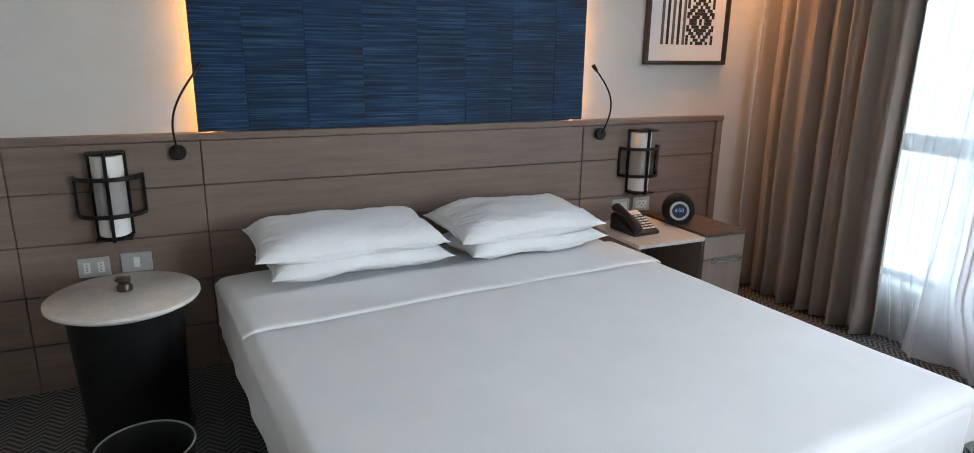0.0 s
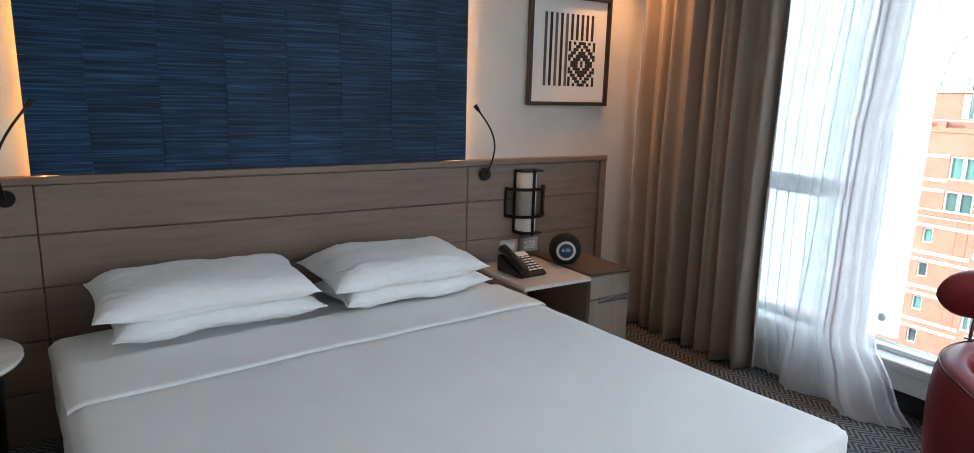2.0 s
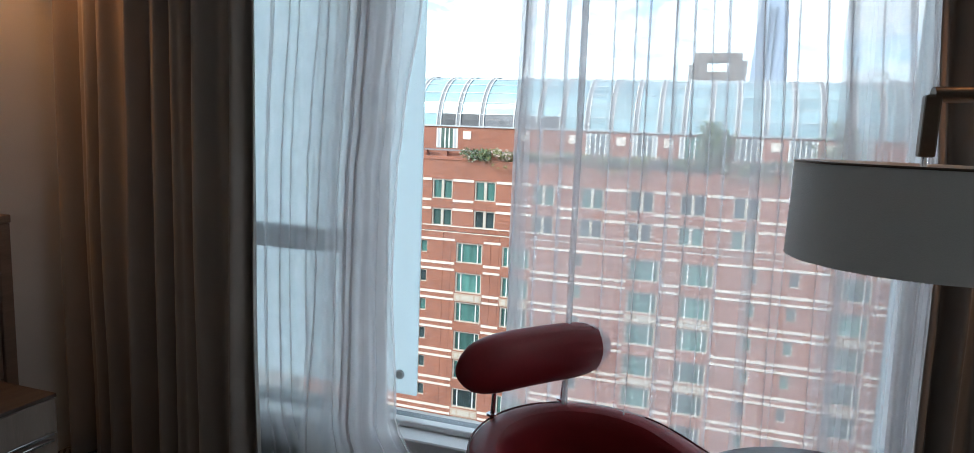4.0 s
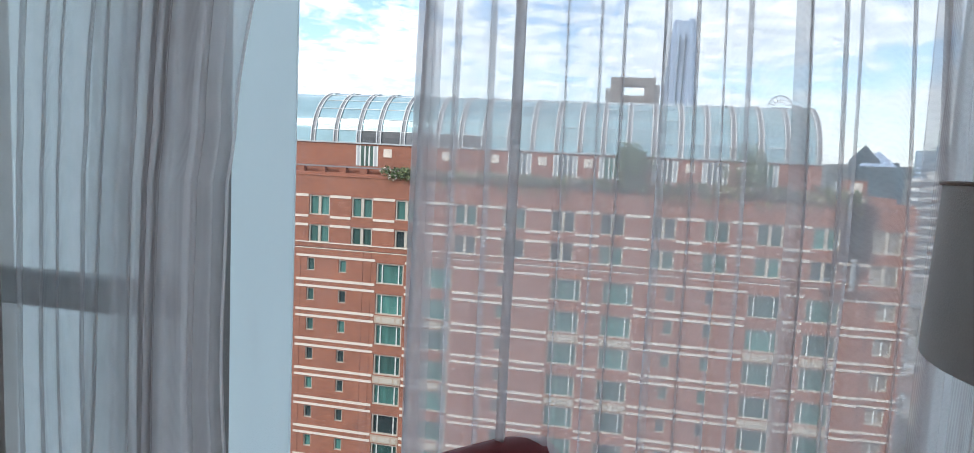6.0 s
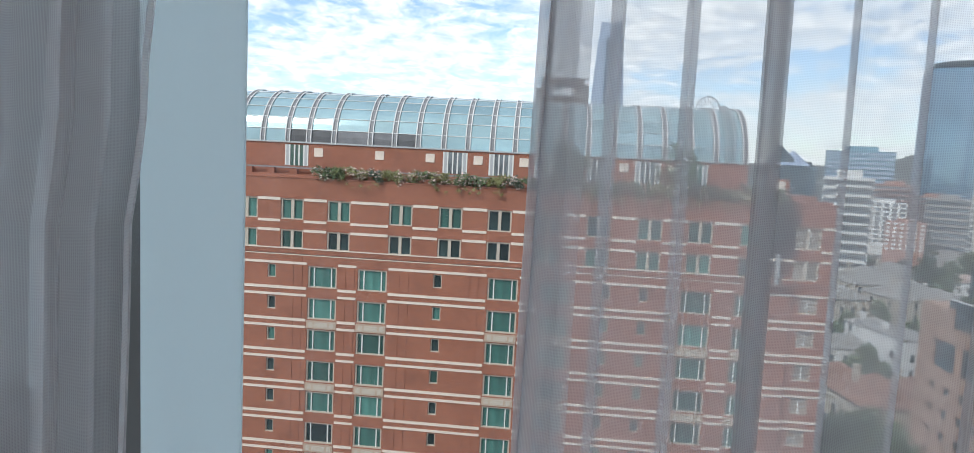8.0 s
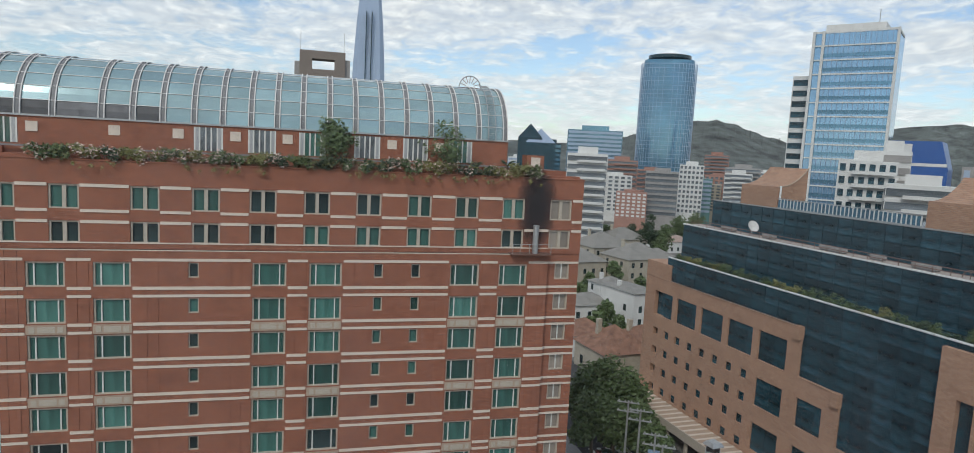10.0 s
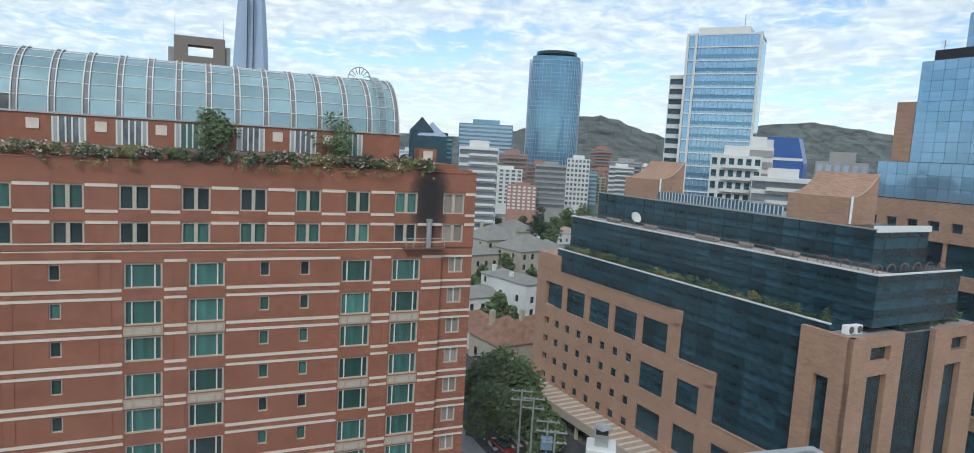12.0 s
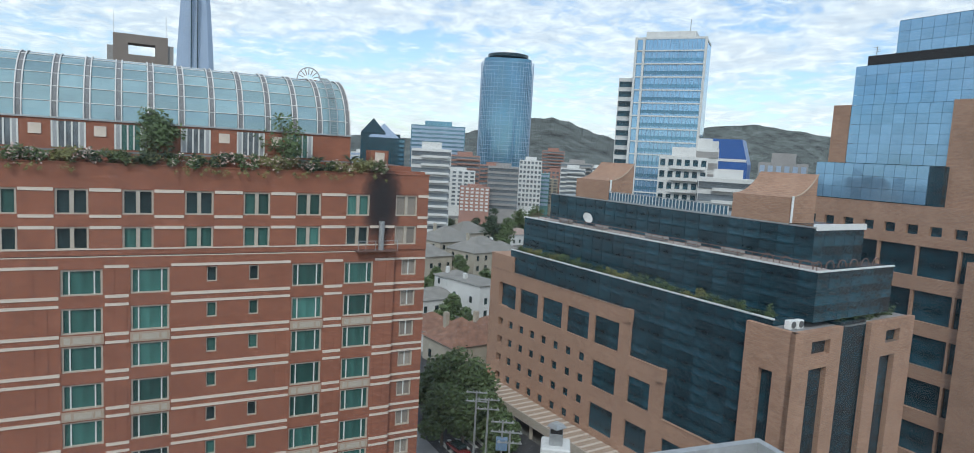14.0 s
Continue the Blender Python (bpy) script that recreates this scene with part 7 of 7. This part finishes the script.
for be_, di, h_, sp_, sd in ((-26.2, 97, 10.8, 5.5, 31), (-24.6, 98, 10.0, 5.0, 32), (-28.1, 99, 9.4, 4.6, 33), (-25.4, 90, 8.0, 4.6, 34), (-27.3, 90, 7.2, 4.4, 35), (-29.4, 93, 6.4, 3.8, 36), (-30.6, 88, 5.6, 3.4, 37)):
    street_tree(be_, di, h_, sp_, sd, M_LEAF, 5200, 0.34)
for be_, di, h_, sp_, sd in ((-24.9, 152, 5.5, 2.8, 41), (-25.7, 160, 6.5, 3, 42), (-26.9, 152, 5, 2.6, 43), (-26.2, 205, 9, 3.6, 44), (-28.5, 262, 17, 5, 45), (-29.1, 274, 19, 5, 46), (-30.2, 285, 14, 6, 47), (-31.4, 330, 15, 7, 48), (-27.5, 285, 13, 6, 49), (-32.6, 345, 16, 7, 50), (-25.2, 280, 12, 5, 51), (-28.6, 190, 8, 3.4, 52), (-24.2, 196, 7, 3, 53), (-29.9, 262, 12, 5, 54), (-25.8, 226, 9, 3.6, 55), (-23.4, 182, 6, 3, 56)):
    street_tree(be_, di, h_, sp_, sd, M_LEAFD if sd in (45, 46, 49) else M_LEAF, 1400, 0.6)

# street furniture: poles with wires, a transformer, a parked car
for be_, di, h_ in ((-28.3, 84, 10.5), (-29.4, 79, 11.5), (-30.8, 76, 10.0), (-31.5, 72, 10.5)):
    x_, y_ = polar(be_, di)
    po = thing("utility_pole", x_, y_, GZ, "concrete utility pole with crossarms", "utility pole", group="utility poles", rz=-30)
    part("shaft", tube([(0, 0, 0), (0, 0, h_)], [0.17, 0.11], 8), M_METAL, po, smooth=60)
    for zz in (h_ - 0.3, h_ - 1.5):
        arm_ = part("crossarm", box(-0.07, 0.07, -1.4, 1.4, zz, zz + 0.14), M_METAL, po)
        for yy in (-1.2, -0.4, 0.4, 1.2):
            part("insulator", lathe([(0.07, 0.0), (0.09, 0.1), (0.05, 0.22)], 8, (0, yy, zz + 0.14)), M_METAL, arm_)
    if be_ == -30.8:
        part("transformer", box(-0.5, 0.5, -0.7, 0.7, h_ - 3.6, h_ - 2.2, bevel=0.08), mat("transformer_blue", (0.16, 0.24, 0.34), 0.5), po)
for k, (be_, di, colr) in enumerate(((-26.9, 88, (0.16, 0.02, 0.02)), (-29.9, 83, (0.35, 0.35, 0.36)))):
    x_, y_ = polar(be_, di)
    car = thing("car", x_, y_, GZ + 0.02, "dark red parked car on the street" if k == 0 else "silver parked car on the street", "car", rz=5)
    cm_ = mat("car_paint_%s" % ("red" if k == 0 else "silver"), colr, 0.25, coat=0.8, vary=0.03, bump=0)
    part("body", box(-2.1, 2.1, -0.85, 0.85, 0.3, 0.85, bevel=0.16, seg=3), cm_, car, smooth=60)
    part("cabin", box(-1.3, 1.0, -0.72, 0.72, 0.85, 1.42, bevel=0.22, seg=3), M_DARKPANE, car, smooth=60)
    for sx in (-1.3, 1.3):
        for sy in (-0.8, 0.8):
            w_ = lathe([(0.2, -0.1), (0.32, -0.1), (0.32, 0.1), (0.2, 0.1)], 18)
            bmesh.ops.rotate(w_, verts=w_.verts[:], cent=(0, 0, 0), matrix=Matrix.Rotation(radians(90), 3, "X"))
            bmesh.ops.translate(w_, verts=w_.verts[:], vec=(sx, sy, 0.32))
            part("wheel", w_, M_BLACKP, car)

# ---- lower roofs in front ----
x_, y_ = polar(-52.2, 26)
lr = thing("lower_roof", x_, y_, GZ, "low neighbouring roof with a pale metal parapet", "building", rz=-97)
rz_ = far_z(-20.95, 26) - GZ
part("wall", box(-11, 0.0, -11, 0, 0, rz_ - 0.5), M_HOST, lr)
part("roof_sheet", box(-10.9, -0.3, -10.9, -0.3, rz_ - 0.5, rz_ - 0.42), M_WHITEB, lr)
for i in range(9):
    block("roof_seam", M_METAL, -10.9, -0.3, -1.3 - i * 1.1, -1.22 - i * 1.1, rz_ - 0.42, rz_ - 0.36, lr)
part("parapet", box(-0.3, 0.0, -11, 0, rz_ - 0.5, rz_), M_METAL, lr)
part("parapet", box(-11, -0.3, -0.3, 0, rz_ - 0.5, rz_), M_METAL, lr)
x_, y_ = polar(-35.6, 48)
cv = thing("roof_vent", x_, y_, GZ, "white plastered chimney with a metal cowl", "chimney", rz=-35)
cz = far_z(-22.3, 48) - GZ
part("stack", box(-1.1, 1.1, -1.1, 1.1, 0, cz - 1.6, bevel=0.1, seg=1), M_WHITEB, cv)
part("neck", box(-0.5, 0.5, -0.5, 0.5, cz - 1.6, cz - 0.7), M_METAL, cv)
part("slot", box(-0.45, 0.45, -0.45, 0.45, cz - 0.7, cz - 0.35), M_INK, cv)
part("cowl", lathe([(0.72, cz - 0.35), (0.75, cz - 0.3), (0.5, cz - 0.05), (0.1, cz)], 4), M_METAL, cv)

# ---- wooded hills on the horizon ----


def hill(name, b0, b1, dist, prof_, label, seed):
    h_ob = thing(name, 0, 0, GZ, label, "hill", kind="structure")

    def at(u, v):
        be_ = b0 + (b1 - b0) * u
        for (ua, ea), (ub, eb) in zip(prof_, prof_[1:]):
            if be_ <= ua and be_ >= ub:
                e = ea + (eb - ea) * (be_ - ua) / (ub - ua)
                break
        else:
            e = prof_[-1][1]
        top = far_z(e, dist) - GZ
        r = dist - 350 * (1 - v)
        x_, y_ = polar(be_, r)
        z = top * v ** 0.8 + (4 * noise.noise(Vector((u * 30, v * 9, seed))) + 5.5 * max(0, noise.noise(Vector((u * 420, v * 30, seed)))) * (1 if seed < 5 else 0.5)) * v
        return (x_, y_, max(0, z))
    part("slope", grid_sheet(at, 700, 26), M_HILL, h_ob, smooth=60)


hill("hill_near", -14, -48, 1300, [(-14, 0.3), (-22, 0.9), (-26.2, 1.7), (-28, 2.2), (-31, 3.2), (-33.6, 3.4), (-36, 2.7), (-38.9, 1.8), (-42, 1.0), (-48, 0.2)], "wooded hill beyond the towers", 2.0)
hill("hill_far", -38, -75, 2300, [(-38, 1.0), (-43, 2.5), (-47, 3.3), (-50.1, 3.5), (-55.1, 2.8), (-62, 1.6), (-75, 0.6)], "long bare hill on the horizon", 7.0)
hill("hill_base", 40, -80, 2900, [(40, 0.9), (10, 0.8), (-20, 1.0), (-80, 0.9)], "low hazy ridge along the horizon", 9.0)
